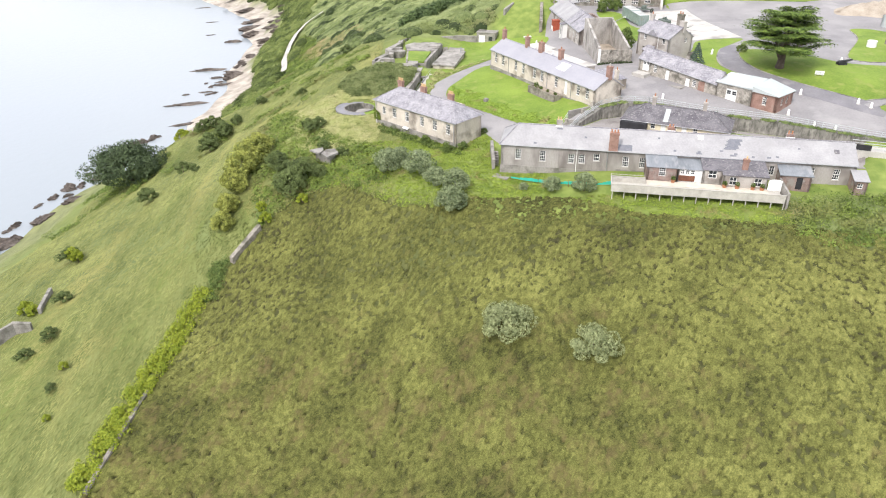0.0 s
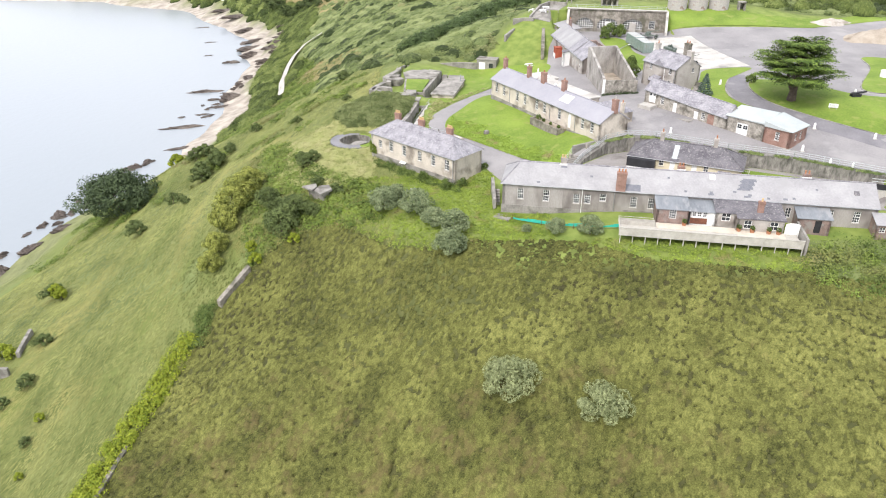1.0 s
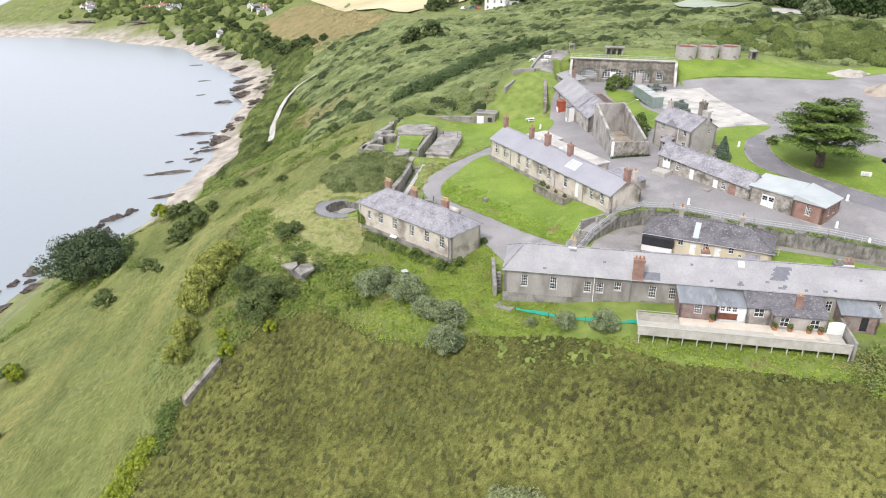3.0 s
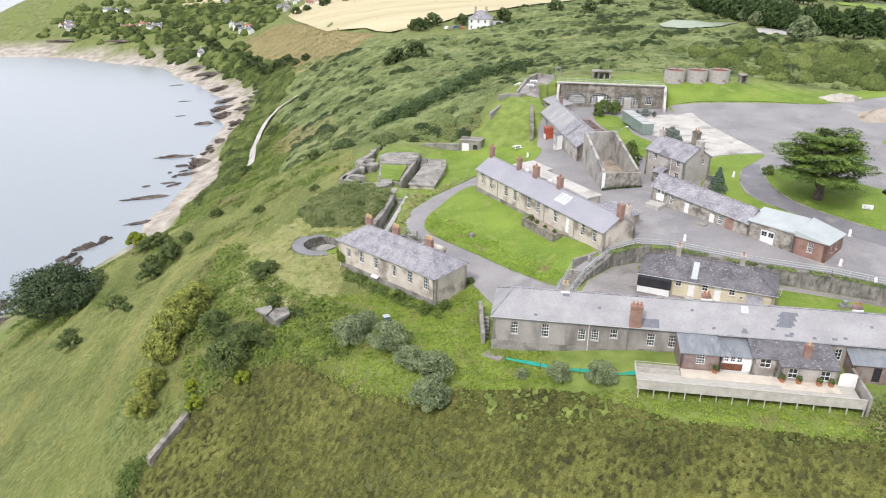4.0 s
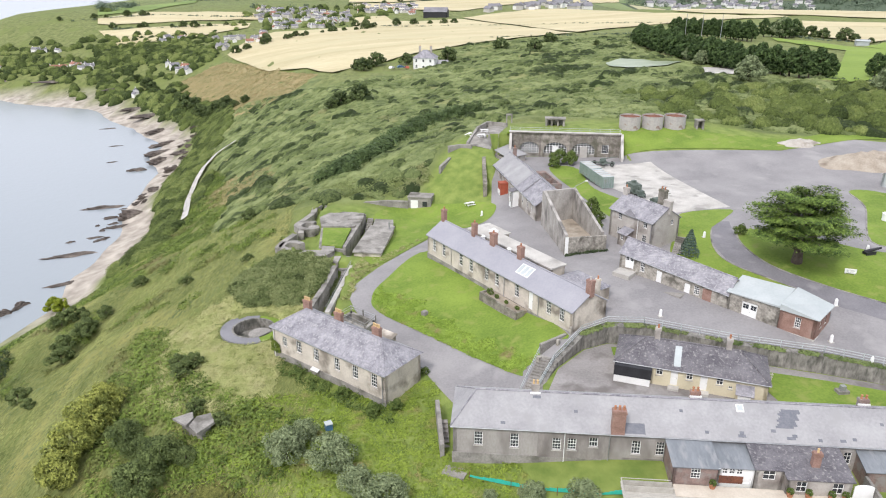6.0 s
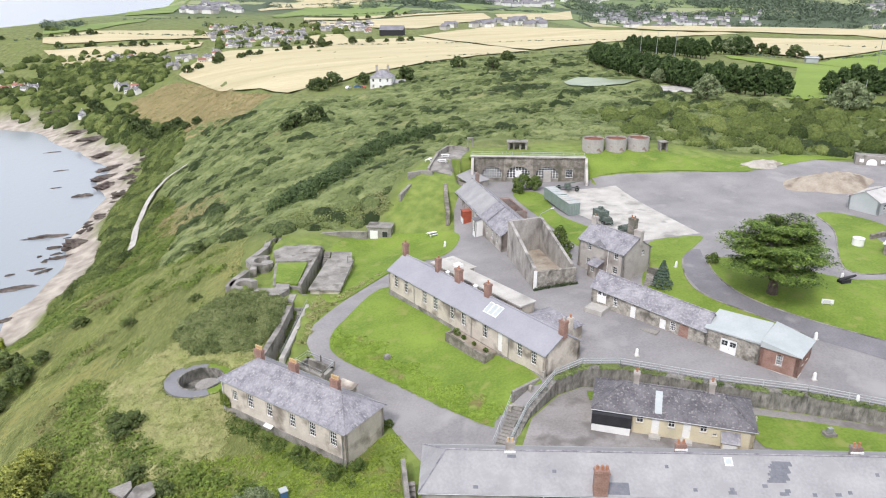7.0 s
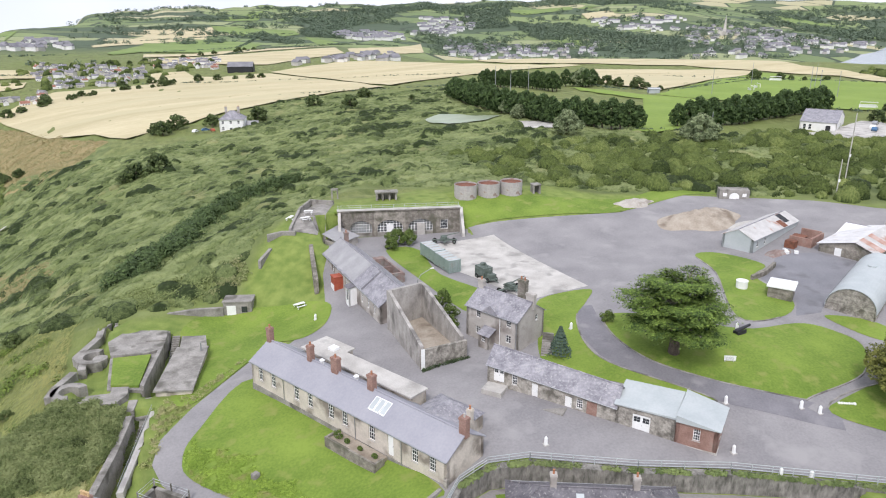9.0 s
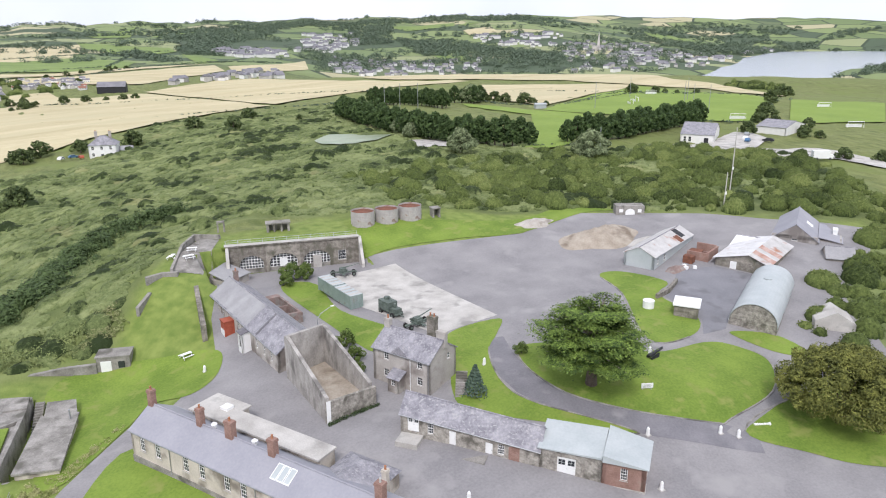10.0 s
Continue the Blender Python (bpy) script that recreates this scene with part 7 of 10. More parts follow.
wall_line("boundary_wall_7", "low concrete parapet round the gun terrace", [(23.4, 203.4), (27.4, 214.8), (30.8, 220.6), (35.2, 217.4)], 0.5, 1.0, [5.0, 6.0, 6.1, 6.2], "old_concrete")
wall_line("boundary_wall_8", "concrete kerb wall across the rampart", [(16.4, 196.8), (18.9, 200.2)], 0.6, -2, [1.2, 2.3], "old_concrete")
wall_line("boundary_wall_9", "low concrete edging of the rampart", [(19.0, 203.2), (21.8, 203.8), (24.2, 202.4)], 0.7, 0, [4.2, 4.4, 4.6], "old_concrete")

# works yard: sheds, curved hut, barns, heaps
works = house("works_shed", "long pale grey workshop with a patched iron roof", (106.3, 166.8), (125.4, 174.4), 6.2, 0.2, 3.9, 5.4, wall="zinc", roof="tin",
              front=[("w", 1.6, 1.0, 2.0, 1.2, (2, 2)), ("w", 5.0, 1.0, 2.0, 1.2, (2, 2))])
part("rusty_sheet", on_roof(13.2, 15.2, -0.2, 1.6, 3.9, 1.5 / 3.1, 0.07, 0.02), "rust", works)
# flat black sheet painted as the dark inside of an open stretch of roof
part("open_rafters", on_roof(15.5, 17.6, 0.6, 2.9, 3.9, 1.5 / 3.1, 0.075, 0.02), "black", works)
ruin = thing("brick_ruin", "roofless red brick walls beside the workshop", "ruin", at=(113.2, 166.6, 0), turn=21.7)
part("wall", boxes((3.4, 3.8, -4.0, -0.1, 0.2, 3.5), (3.4, 9.4, -4.4, -4.004, 0.2, 3.7), (9.0, 9.4, -4.0, -0.1, 0.2, 3.9), (6.2, 6.5, -4.0, -1.2, 0.2, 3.0)), "brick", ruin)
part("roof_remnant", boxes((3.8, 6.2, -2.6, -0.1, 3.3, 3.4)), "rust", ruin, "rusting sheet over part of the ruin")
part("rusty_box", boxes((0.8, 2.4, -2.2, -0.3, 0.8, 3.1)), "rust", ruin)
for x, y, a in ((-1.6, -2.6, 10), (0.4, -3.4, 50), (-0.4, -1.6, 75)):
    chest = thing("discarded_fridge", "discarded white appliance among the rubble", "appliance", at=(113.2 + x, 166.0 + y, 0.7), turn=a)
    part("body", boxes((0, 0.7, 0, 0.65, 0, 1.3)), "white", chest)
    part("door", boxes((0.02, 0.68, -0.06, -0.004, 0.05, 1.25)), "white", chest)
curved = thing("curved_hut", "curved corrugated-iron hut with a rubble gable end", "hut", at=(99.6, 143.6, 0), turn=math.degrees(math.atan2(-6.3, 3.5)))
bm = bmesh.new()
R, L = 3.65, 23.0
n = 22
prof = [(R - R * math.cos(math.pi * k / n), 0.7 + 3.4 * math.sin(math.pi * k / n)) for k in range(n + 1)]
for k in range(n):
    (xa, za), (xb, zb) = prof[k], prof[k + 1]
    solid(bm, [(xa, -0.15, za), (xb, -0.15, zb), (xb, L, zb), (xa, L, za)], ((0, 1, 2, 3),))
bmesh.ops.remove_doubles(bm, verts=bm.verts, dist=0.001)
bmesh.ops.solidify(bm, geom=bm.faces[:], thickness=-0.08)
part("roof", bm, "zinc", curved, "pale silvery corrugated roof")
bm = bmesh.new()
for y in (0.0, L - 0.4):
    vs = [bm.verts.new((x, y, z)) for x, z in [(0.06, -1.2)] + [(x * 0.98 + 0.06, z - 0.1) for x, z in prof] + [(2 * R - 0.06, -1.2)]]
    ws = [bm.verts.new((v.co.x, y + 0.35, v.co.z)) for v in vs]
    bm.faces.new(vs[::-1])
    bm.faces.new(ws)
    m = len(vs)
    for k in range(m):
        bm.faces.new((vs[k], vs[(k + 1) % m], ws[(k + 1) % m], ws[k]))
box(bm, 0, 0.3, 0, L, -1.2, 0.8)
box(bm, 2 * R - 0.3, 2 * R, 0, L, -1.2, 0.8)
part("wall", bm, "stone_pale", curved)
bm = bmesh.new()
disc_solid(bm, R, 14.0, 0.7, 3.9, 4.35, 12)
part("roof_vent", bm, "zinc", curved)
stone_shed = thing("stone_shed", "small rubble-stone shed with a flat white roof", "shed", at=(93.5, 149.7, 0), turn=math.degrees(math.atan2(-3.0, 2.3)))
part("wall", boxes((0, 3.8, 0, 4.0, -0.5, 2.4)), "stone", stone_shed)
part("roof", boxes((-0.25, 4.05, -0.25, 4.3, 2.4, 2.62)), "white", stone_shed)
drum = thing("white_tank", "white cylindrical tank on the grass mound", "tank", at=(92.2, 154.1, float(ground(92.2, 154.1))))
bm = bmesh.new()
disc_solid(bm, 0, 0, 0.95, -0.2, 1.3, 18)
disc_solid(bm, 0, 0, 1.0, 1.3, 1.4, 18)
part("shell", bm, "white", drum)
wall_line("boundary_wall_10", "low rubble wall between the yard and the mound", [(96.6, 156.4), (100.6, 157.4), (105.0, 159.8)], 0.5, -0.5, [1.6, 1.8, 1.9], "stone")
barn = thing("iron_barn", "low rubble barn with a rusting white corrugated iron roof", "barn", at=(118.3, 162.3, 0), turn=math.degrees(math.atan2(-9.2, 3.6)))
BW, BD = 9.9, 16.5
bm = bmesh.new()
wall_panel(bm, (0, 0), (BW, 0), 0.0, 3.2)
wall_panel(bm, (BW, 0), (BW, BD), 0.0, 3.2)
wall_panel(bm, (BW, BD), (0, BD), 0.0, 3.2)
wall_panel(bm, (0, BD), (0, 0), 0.0, 3.2)
solid(bm, [(0, 0, 3.2), (BW, 0, 3.2), (6.2, 0, 4.75), (0, 0.4, 3.2), (BW, 0.4, 3.2), (6.2, 0.4, 4.75)], ((0, 1, 2), (5, 4, 3), (0, 3, 4, 1), (1, 4, 5, 2), (2, 5, 3, 0)))
part("wall", bm, "stone", barn)
for x0, x1, z0, z1, mt in ((-0.5, 6.2, 3.2, 4.9, "tin_white"), (6.2, BW + 0.4, 4.9, 3.3, "tin")):
    for k in range(8):
        y0, y1 = -0.4 + k * (BD + 0.8) / 8, -0.4 + (k + 1) * (BD + 0.8) / 8 + 0.06
        bm = bmesh.new()
        roof_slab(bm, (x0, y0, z0 + 0.02 * (k % 2)), (x1, y0, z1 + 0.02 * (k % 2)), (x1, y1, z1 + 0.02 * (k % 2)), (x0, y1, z0 + 0.02 * (k % 2)), -0.05)
        part("roof_sheet", bm, "rust_tin" if mt == "tin" and k in (1, 3) else mt, barn)
part("white_door", boxes((2.9, 4.1, -0.1, -0.03, 0.7, 3.1)), "white", barn)
part("fallen_sheet", boxes((4.6, 7.6, -1.9, -0.4, 0.7, 0.85)), "tin_white", barn)
barn2 = house("white_roof_barn", "low barn with a white sheeted roof", (128.0, 166.8), (130.6, 160.4), 10.0, 0.5, 3.0, 4.2, wall="render", roof="white")
grey = house("grey_house", "grey bungalow with a big slate roof and rooflights beyond the barns", (145.0, 158.4), (159.8, 167.8), 9.0, 0.5, 3.4, 6.6, wall="render_dull", roof="fibre",
             front=[("w", 2.4, 1.0, 1.6, 1.1, (2, 2))], left=[("w", 4.0, 1.1, 3.0, 1.2, (2, 2))])
part("rooflight", on_roof(8.0, 10.2, 1.2, 2.6, 3.4, 3.2 / 4.5, 0.07, 0.06), "white", grey)
part("annex", boxes((3.0, 15.5, -4.5, -0.05, 0.3, 3.0)), "render", grey)
bm = bmesh.new()
roof_slab(bm, (2.7, -4.8, 2.9), (15.8, -4.8, 2.9), (15.8, 0.0, 3.7), (2.7, 0.0, 3.7))
part("annex_roof", bm, "fibre", grey)
chimney(grey, 9.5, -3.2, 3.0, 4.3, 2.2, 0.9, "white", 0)
cot = house("small_cottage", "small pale cottage with a slate roof among bushes", (139.0, 152.5), (142.4, 148.6), 5.5, 0.5, 2.6, 4.2, wall="render", roof="slate_pale")
tent = thing("canvas_shelter", "pale sheeted lean-to beside the curved hut", "shelter", at=(111.0, 136.0, -0.4), turn=-45)
bm = bmesh.new()
solid(bm, [(0, 0, -0.5), (6, 0, -0.5), (6, 5, -0.5), (0, 5, -0.5), (0, 0, 1.4), (6, 0, 1.2), (6, 5, 1.2), (0, 5, 1.4), (3.0, 0, 3.0), (3.0, 5, 3.0)], ((0, 1, 5, 8, 4), (1, 2, 6, 5), (2, 3, 7, 9, 6), (3, 0, 4, 7), (4, 8, 9, 7), (8, 5, 6, 9)))
part("sheet", bm, "concrete", tent)
arch_hut = thing("arch_door_hut", "small concrete hut with a white arched door under the scrub", "hut", at=(123.8, 196.4, 0), turn=-31)
part("wall", boxes((0, 6.8, 0, 3, 2.0, 5.8)), "old_concrete", arch_hut)
bm = bmesh.new()
pts = [(2.3, 3.2)] + arch_points(3.4, 1.1, 4.2, 0.9) + [(4.5, 3.2)]
vs = [bm.verts.new((x, -0.06, z)) for x, z in pts]
ws = [bm.verts.new((x, -0.004, z)) for x, z in pts]
bm.faces.new(vs[::-1])
for k in range(len(vs)):
    bm.faces.new((vs[k], vs[(k + 1) % len(vs)], ws[(k + 1) % len(vs)], ws[k]))
part("door", bm, "white", arch_hut)
for x in (0.8, 5.2):
    part("window", boxes((x, x + 0.9, -0.05, -0.004, 4.2, 5.0)), "white", arch_hut)


def heap(name, label, x, y, rx, ry, h, seed, mat="earth"):
    n, m = 40, 14
    rng = np.random.default_rng(seed)
    ph = rng.random(6) * 6.28
    v, f = [(0.0, 0.0, h)], []
    for j in range(1, m + 1):
        for i in range(n):
            a = 2 * math.pi * i / n
            r = j / m * (1 + 0.12 * math.sin(3 * a + ph[0]) + 0.08 * math.sin(5 * a + ph[1]))
            px_, py = rx * r * math.cos(a), ry * r * math.sin(a)
            z = h * (1 - (j / m) ** 1.5) * (1 + 0.18 * math.sin(2.1 * px_ + ph[2]) * math.cos(1.7 * py + ph[3])) + float(ground(x + px_, y + py)) - float(ground(x, y)) - 0.05
            v.append((px_, py, z))
    for i in range(n):
        f.append((0, 1 + i, 1 + (i + 1) % n))
        for j in range(m - 1):
            a, b = 1 + j * n + i, 1 + j * n + (i + 1) % n
            f.append((a, a + n, b + n, b))
    me = bpy.data.meshes.new(name)
    me.from_pydata(v, [], f)
    me.polygons.foreach_set("use_smooth", [True] * len(me.polygons))
    me.materials.append(M[mat])
    ob = new(name, me)
    ob.location = (x, y, float(ground(x, y)))
    return tagged(ob, label, "heap")


M["gravel"] = material("pale_gravel", (0.33, 0.30, 0.26), (0.48, 0.45, 0.40), 1.5, 0.25, stain=(0.27, 0.24, 0.2), stain_size=2.5, stain_at=0.6, bump=0.5)
heap("gravel_heap", "heap of pale grey gravel on the grass", 103.2, 201.0, 5.2, 2.6, 1.4, 3, "gravel")
heap("spoil_heap", "broad heap of excavated gravelly soil", 110.5, 186.5, 10.5, 6.0, 2.3, 4)
heap("rubble_heap", "scattered pale rubble beside the heap", 116.5, 179.5, 4.5, 2.4, 0.8, 5, "concrete")
heap("debris_heap", "pile of broken timber and debris by the workshop", 110.6, 164.6, 3.4, 1.6, 0.8, 8, "brick_old")
for x, y, h, nm in ((148.5, 185.5, 9.0, "power_pole"), (160.0, 193.2, 18.0, "tall_pole")):
    z = float(ground(x, y))
    ob = thing(nm, "thin grey wooden pole standing in the scrub", "pole", at=(x, y, z))
    bm = bmesh.new()
    tube(bm, [(0, 0, -0.5), (0.1, 0, h)], [0.16, 0.1], 8)
    part("shaft", bm, "concrete", ob)
    part("box", boxes((-0.25, 0.25, -0.3, -0.12, h * 0.4, h * 0.4 + 0.7)), "white", ob)
drape("footpath", "narrow tarmac footpath between two lawns", "path", [(75.9, 124.2), (90.9, 127.6), (97.5, 127.0), (98, 125.6), (89.9, 125.7), (76.4, 123.1)], "asphalt", 0.13, 1.0, soft=False)

# kerbs round the grass, and the leaning lamp by the containers
def kerb(points, name="kerb"):
    ob = thing(name, "low pale concrete kerb edging the grass", "kerb", kind="structure")
    bm = bmesh.new()
    for (ax, ay), (bx, by) in zip(points, points[1:]):
        d = math.hypot(bx - ax, by - ay)
        nx, ny = -(by - ay) / d * 0.11, (bx - ax) / d * 0.11
        za, zb = float(ground(ax, ay, False)), float(ground(bx, by, False))
        solid(bm, [(ax - nx, ay - ny, za - 0.2), (bx - nx, by - ny, zb - 0.2), (bx + nx, by + ny, zb - 0.2), (ax + nx, ay + ny, za - 0.2), (ax - nx, ay - ny, za + 0.17), (bx - nx, by - ny, zb + 0.17), (bx + nx, by + ny, zb + 0.17), (ax + nx, ay + ny, za + 0.17)],
              ((3, 2, 1, 0), (4, 5, 6, 7), (0, 1, 5, 4), (1, 2, 6, 5), (2, 3, 7, 6), (3, 0, 4, 7)))
    part("kerbstone", bm, "old_concrete", ob)


kerb(rounded(LAWNS[3])[:40])
kerb(rounded(LAWNS[2])[14:36])
kerb(rounded(LAWNS[4])[:16])
kerb(rounded(LAWNS[5])[25:40])
lamp = thing("yard_lamp", "thin leaning metal lamp post on the grass", "lamp", at=(41.3, 177.1, float(ground(41.3, 177.1))))
bm = bmesh.new()
tube(bm, [(0, 0, -0.3), (0, 0, 1.6), (0.6, 0, 2.4), (2.6, 0, 3.4)], [0.09, 0.08, 0.07, 0.05], 7)
part("post", bm, "steel", lamp)
part("lamp_head", boxes((2.4, 3.0, -0.12, 0.12, 3.3, 3.45)), "white", lamp)

# ------------------------------------------------------------------ plants
def tones(name, dark, light, size, fine=0.3, per=0.25, **kw):
    return material(name, dark, light, size, fine, bump=0.0, rough=0.8, per_piece=per, **kw)


M["grass_tuft"] = tones("long_grass", (0.09, 0.112, 0.026), (0.265, 0.28, 0.09), 6, 0.8, 0.3, stain=(0.27, 0.26, 0.085), stain_size=11, stain_at=0.6, stretch=(1, 0.4, 1))
M["straw_grass"] = tones("dry_straw_grass", (0.26, 0.235, 0.10), (0.46, 0.41, 0.22), 9, 0.8, 0.2, stain=(0.22, 0.25, 0.09), stain_size=14, stain_at=0.6)
M["bramble"] = tones("bramble_scrub", (0.055, 0.088, 0.027), (0.255, 0.315, 0.11), 6, 1.2, 0.12, stain=(0.30, 0.32, 0.15), stain_size=18, stain_at=0.57)
M["bracken"] = tones("mixed_bracken", (0.12, 0.155, 0.05), (0.28, 0.325, 0.12), 8, 1.2, 0.15, stain=(0.30, 0.275, 0.145), stain_size=24, stain_at=0.6)
M["slope_bracken"] = tones("slope_bracken", (0.045, 0.075, 0.012), (0.20, 0.27, 0.05), 5, 0.8, 0.25, stain=(0.20, 0.185, 0.075), stain_size=12, stain_at=0.6)
M["bank"] = tones("rough_bank_grass", (0.125, 0.185, 0.02), (0.265, 0.345, 0.05), 2.5, 0.4, 0.25, stain=(0.25, 0.215, 0.09), stain_size=3.0, stain_at=0.62)
M["leaf_grey"] = tones("grey_green_leaves", (0.055, 0.08, 0.032), (0.30, 0.355, 0.185), 1.0)
M["leaf_pale"] = tones("pale_elder_leaves", (0.11, 0.135, 0.055), (0.34, 0.375, 0.18), 0.8)
M["leaf_dark"] = tones("dark_green_leaves", (0.025, 0.042, 0.018), (0.085, 0.12, 0.05), 2)
M["leaf_olive"] = tones("olive_leaves", (0.034, 0.054, 0.015), (0.165, 0.21, 0.066), 2)
M["leaf_yellow"] = tones("yellowish_leaves", (0.06, 0.085, 0.016), (0.39, 0.41, 0.09), 1.4)
M["lawn_rough"] = tones("rough_lawn_grass", (0.155, 0.245, 0.028), (0.285, 0.395, 0.06), 2.5, 0.4, 0.25, stain=(0.27, 0.235, 0.10), stain_size=2.2, stain_at=0.62)
M["needle"] = tones("cedar_foliage", (0.016, 0.042, 0.008), (0.19, 0.275, 0.05), 1.2)
M["leaf_syc"] = tones("olive_sycamore_leaves", (0.036, 0.046, 0.010), (0.24, 0.25, 0.058), 1.6, 0.5, 0.2)
M["cypress"] = tones("cypress_foliage", (0.018, 0.038, 0.012), (0.095, 0.15, 0.045), 3, 0.8, 0.25)
M["gully"] = tones("gully_leaves", (0.035, 0.06, 0.02), (0.105, 0.155, 0.05), 3, 0.8, 0.25)
M["needle_blue"] = tones("blue_green_fir", (0.04, 0.07, 0.05), (0.11, 0.155, 0.11), 1)
M["ivy"] = tones("climbing_ivy", (0.05, 0.08, 0.012), (0.17, 0.22, 0.035), 1)


def leaf_mesh(name, centres, ax, bx, mats, corners=4):
    """A mesh of three- or four-cornered leaves from arrays of centres and two half axes."""
    n, k = len(centres), corners
    tips = [centres - ax, centres + bx, centres + ax, centres - bx] if k == 4 else [centres - ax * 0.7 + bx, centres + ax * 1.2, centres - ax * 0.7 - bx]
    v = np.stack(tips, 1).reshape(-1, 3).astype(np.float32)
    me = bpy.data.meshes.new(name)
    me.vertices.add(k * n)
    me.vertices.foreach_set("co", v.ravel())
    me.loops.add(k * n)
    me.loops.foreach_set("vertex_index", np.arange(k * n, dtype=np.int32))
    me.polygons.add(n)
    me.polygons.foreach_set("loop_start", np.arange(0, k * n, k, dtype=np.int32))
    me.polygons.foreach_set("loop_total", np.full(n, k, dtype=np.int32))
    me.update(calc_edges=True)
    for m in mats:
        me.materials.append(M[m])
    return me


def leaves(rng, c, size, out, stand=0.0):
    """Half axes of leaves that face roughly along out."""
    n = len(c)
    nrm = out + rng.normal(size=(n, 3)) * 0.55
    nrm /= np.linalg.norm(nrm, axis=1)[:, None] + 1e-9
    a = np.cross(nrm, rng.normal(size=(n, 3)))
    a[:, 2] += stand * np.sign(a[:, 2] + 1e-9)
    a /= np.linalg.norm(a, axis=1)[:, None] + 1e-9
    b = np.cross(nrm, a)
    s = (size * (0.6 + 0.8 * rng.random(n)))[:, None]
    return a * s, b * s * 0.55


def domes(rng, pts, r, h, per, size, stand=0.0, loose=0.5, core=0.55, tilt=1.4):
    """Leaves over low domes at pts with radii r and heights h."""
    n = len(pts)
    d = rng.normal(size=(n, per, 3))
    d[..., 2] = np.abs(d[..., 2])
    d /= np.linalg.norm(d, axis=2)[..., None]
    k = core + (1 - core) * rng.random((n, per, 1)) ** 0.5
    off = d * k * np.stack([r, r, h], 1)[:, None, :]
    c = (pts[:, None, :] + off).reshape(-1, 3)
    out = (d * np.array([1, 1, tilt])).reshape(-1, 3)
    sz = np.repeat(size if np.ndim(size) else np.full(n, size), per)
    nrm = out + rng.normal(size=out.shape) * loose
    nrm /= np.linalg.norm(nrm, axis=1)[:, None]
    a = np.cross(nrm, rng.normal(size=out.shape))
    a[:, 2] += stand * np.sign(a[:, 2] + 1e-9)
    a /= np.linalg.norm(a, axis=1)[:, None]
    b = np.cross(nrm, a)
    b /= np.linalg.norm(b, axis=1)[:, None] + 1e-9
    s = sz * (0.6 + 0.8 * rng.random(len(sz)))
    return c, a * s[:, None], b * (s * 0.55)[:, None]


def seeded(rng, box4, n, keep):
    """Random ground points in a rectangle for which keep(x, y) holds."""
    x = box4[0] + (box4[1] - box4[0]) * rng.random(n)
    y = box4[2] + (box4[3] - box4[2]) * rng.random(n)
    ok = keep(x, y)
    x, y = x[ok], y[ok]
    return np.stack([x, y, ground(x, y)], 1)


def stuff(name, label, category, c, a, b, mat):
    me = leaf_mesh(name, c, a, b, [mat], 3)
    return tagged(new(name, me), label, category, kind="stuff")


rng = np.random.default_rng(11)
hard = [YARD, TAME]
ROUGH = [(-33, 109), (-26, 113), (-10, 110), (-8, 119), (-17, 125), (-26, 134), (-31, 146), (-38, 154), (-42, 145), (-37, 130)]


def on_slope(x, y):
    return (x < -8 - 0.35 * np.maximum(y - 150, 0) * 0 + 0 * y) & ~inside(FIELD, x, y) & ~inside(THICKET, x, y) & ~inside(SCRUB, x, y) & (np.hypot(x + 18, y - 142) > 5) & ~((x > -16) & (y > 158) & (y < 195)) & ~((x > -15) & (y > 119) & (y < 146) & (x + y > 120))


p = seeded(rng, (-110, -8, 62, 330), 46000, lambda x, y: on_slope(x, y) & (ground(x, y) > -50))
n1 = fbm(p[:, 0], p[:, 1], 22, 4, 0.7) + 0.25 * fbm(p[:, 0], p[:, 1], 60, 3, 4.0) + 0.25 * smooth(-20, -48, p[:, 2]) - 0.9 * smooth(180, 130, p[:, 1]) + 1.5 * inside(ROUGH, p[:, 0], p[:, 1])
n1 = n1 + 0.55 * smooth(190, 230, p[:, 1])
g = seeded(rng, (-110, -8, 62, 330), 330000, lambda x, y: on_slope(x, y))
g = g[(g[:, 2] > -47) & (rng.random(len(g)) < 1.25 - g[:, 1] / 330)]
comb = np.stack([0.35 + 0.12 * fbm(g[:, 0], g[:, 1], 30, 2, 1.0), np.full(len(g), 0.94), np.zeros(len(g))], 1) + rng.normal(size=(len(g), 3)) * np.array([0.22, 0.22, 0.12])
comb[:, 2] += 0.22
size = (0.22 + 0.3 * rng.random(len(g)))[:, None]
side = np.stack([comb[:, 1], -comb[:, 0], 0 * comb[:, 0] + 0.15 * rng.normal(size=len(g))], 1)
g[:, 2] = lies(g[:, 0], g[:, 1]) + 0.08
stuff("long_grass", "long wind-combed green and straw-coloured grass on the cliff slope", "grass", g, comb * size, side * size * 0.16, "grass_tuft")
q = seeded(rng, (-22, 50, 86, 125), 15000, lambda x, y: ~inside(FIELD, x, y) & (ground(x, y) < -7.75) & (x + y > 92) & ~((x > 9) & (y > 108.6 - 0.19 * (x - 9.3) - 0.5)) & ~((x > 17) & (y > 100.6 - 0.19 * (x - 9.3))) & (np.hypot(x + 18, y - 142) > 5))
stuff("bank_grass", "rank green grass and weeds on the bank below the barracks", "grass", *domes(rng, q, 0.3 + 0.3 * rng.random(len(q)), 0.12 + 0.2 * rng.random(len(q)), 12, 0.13, 0.0, 0.4, 0.6, 3.0), "bank")
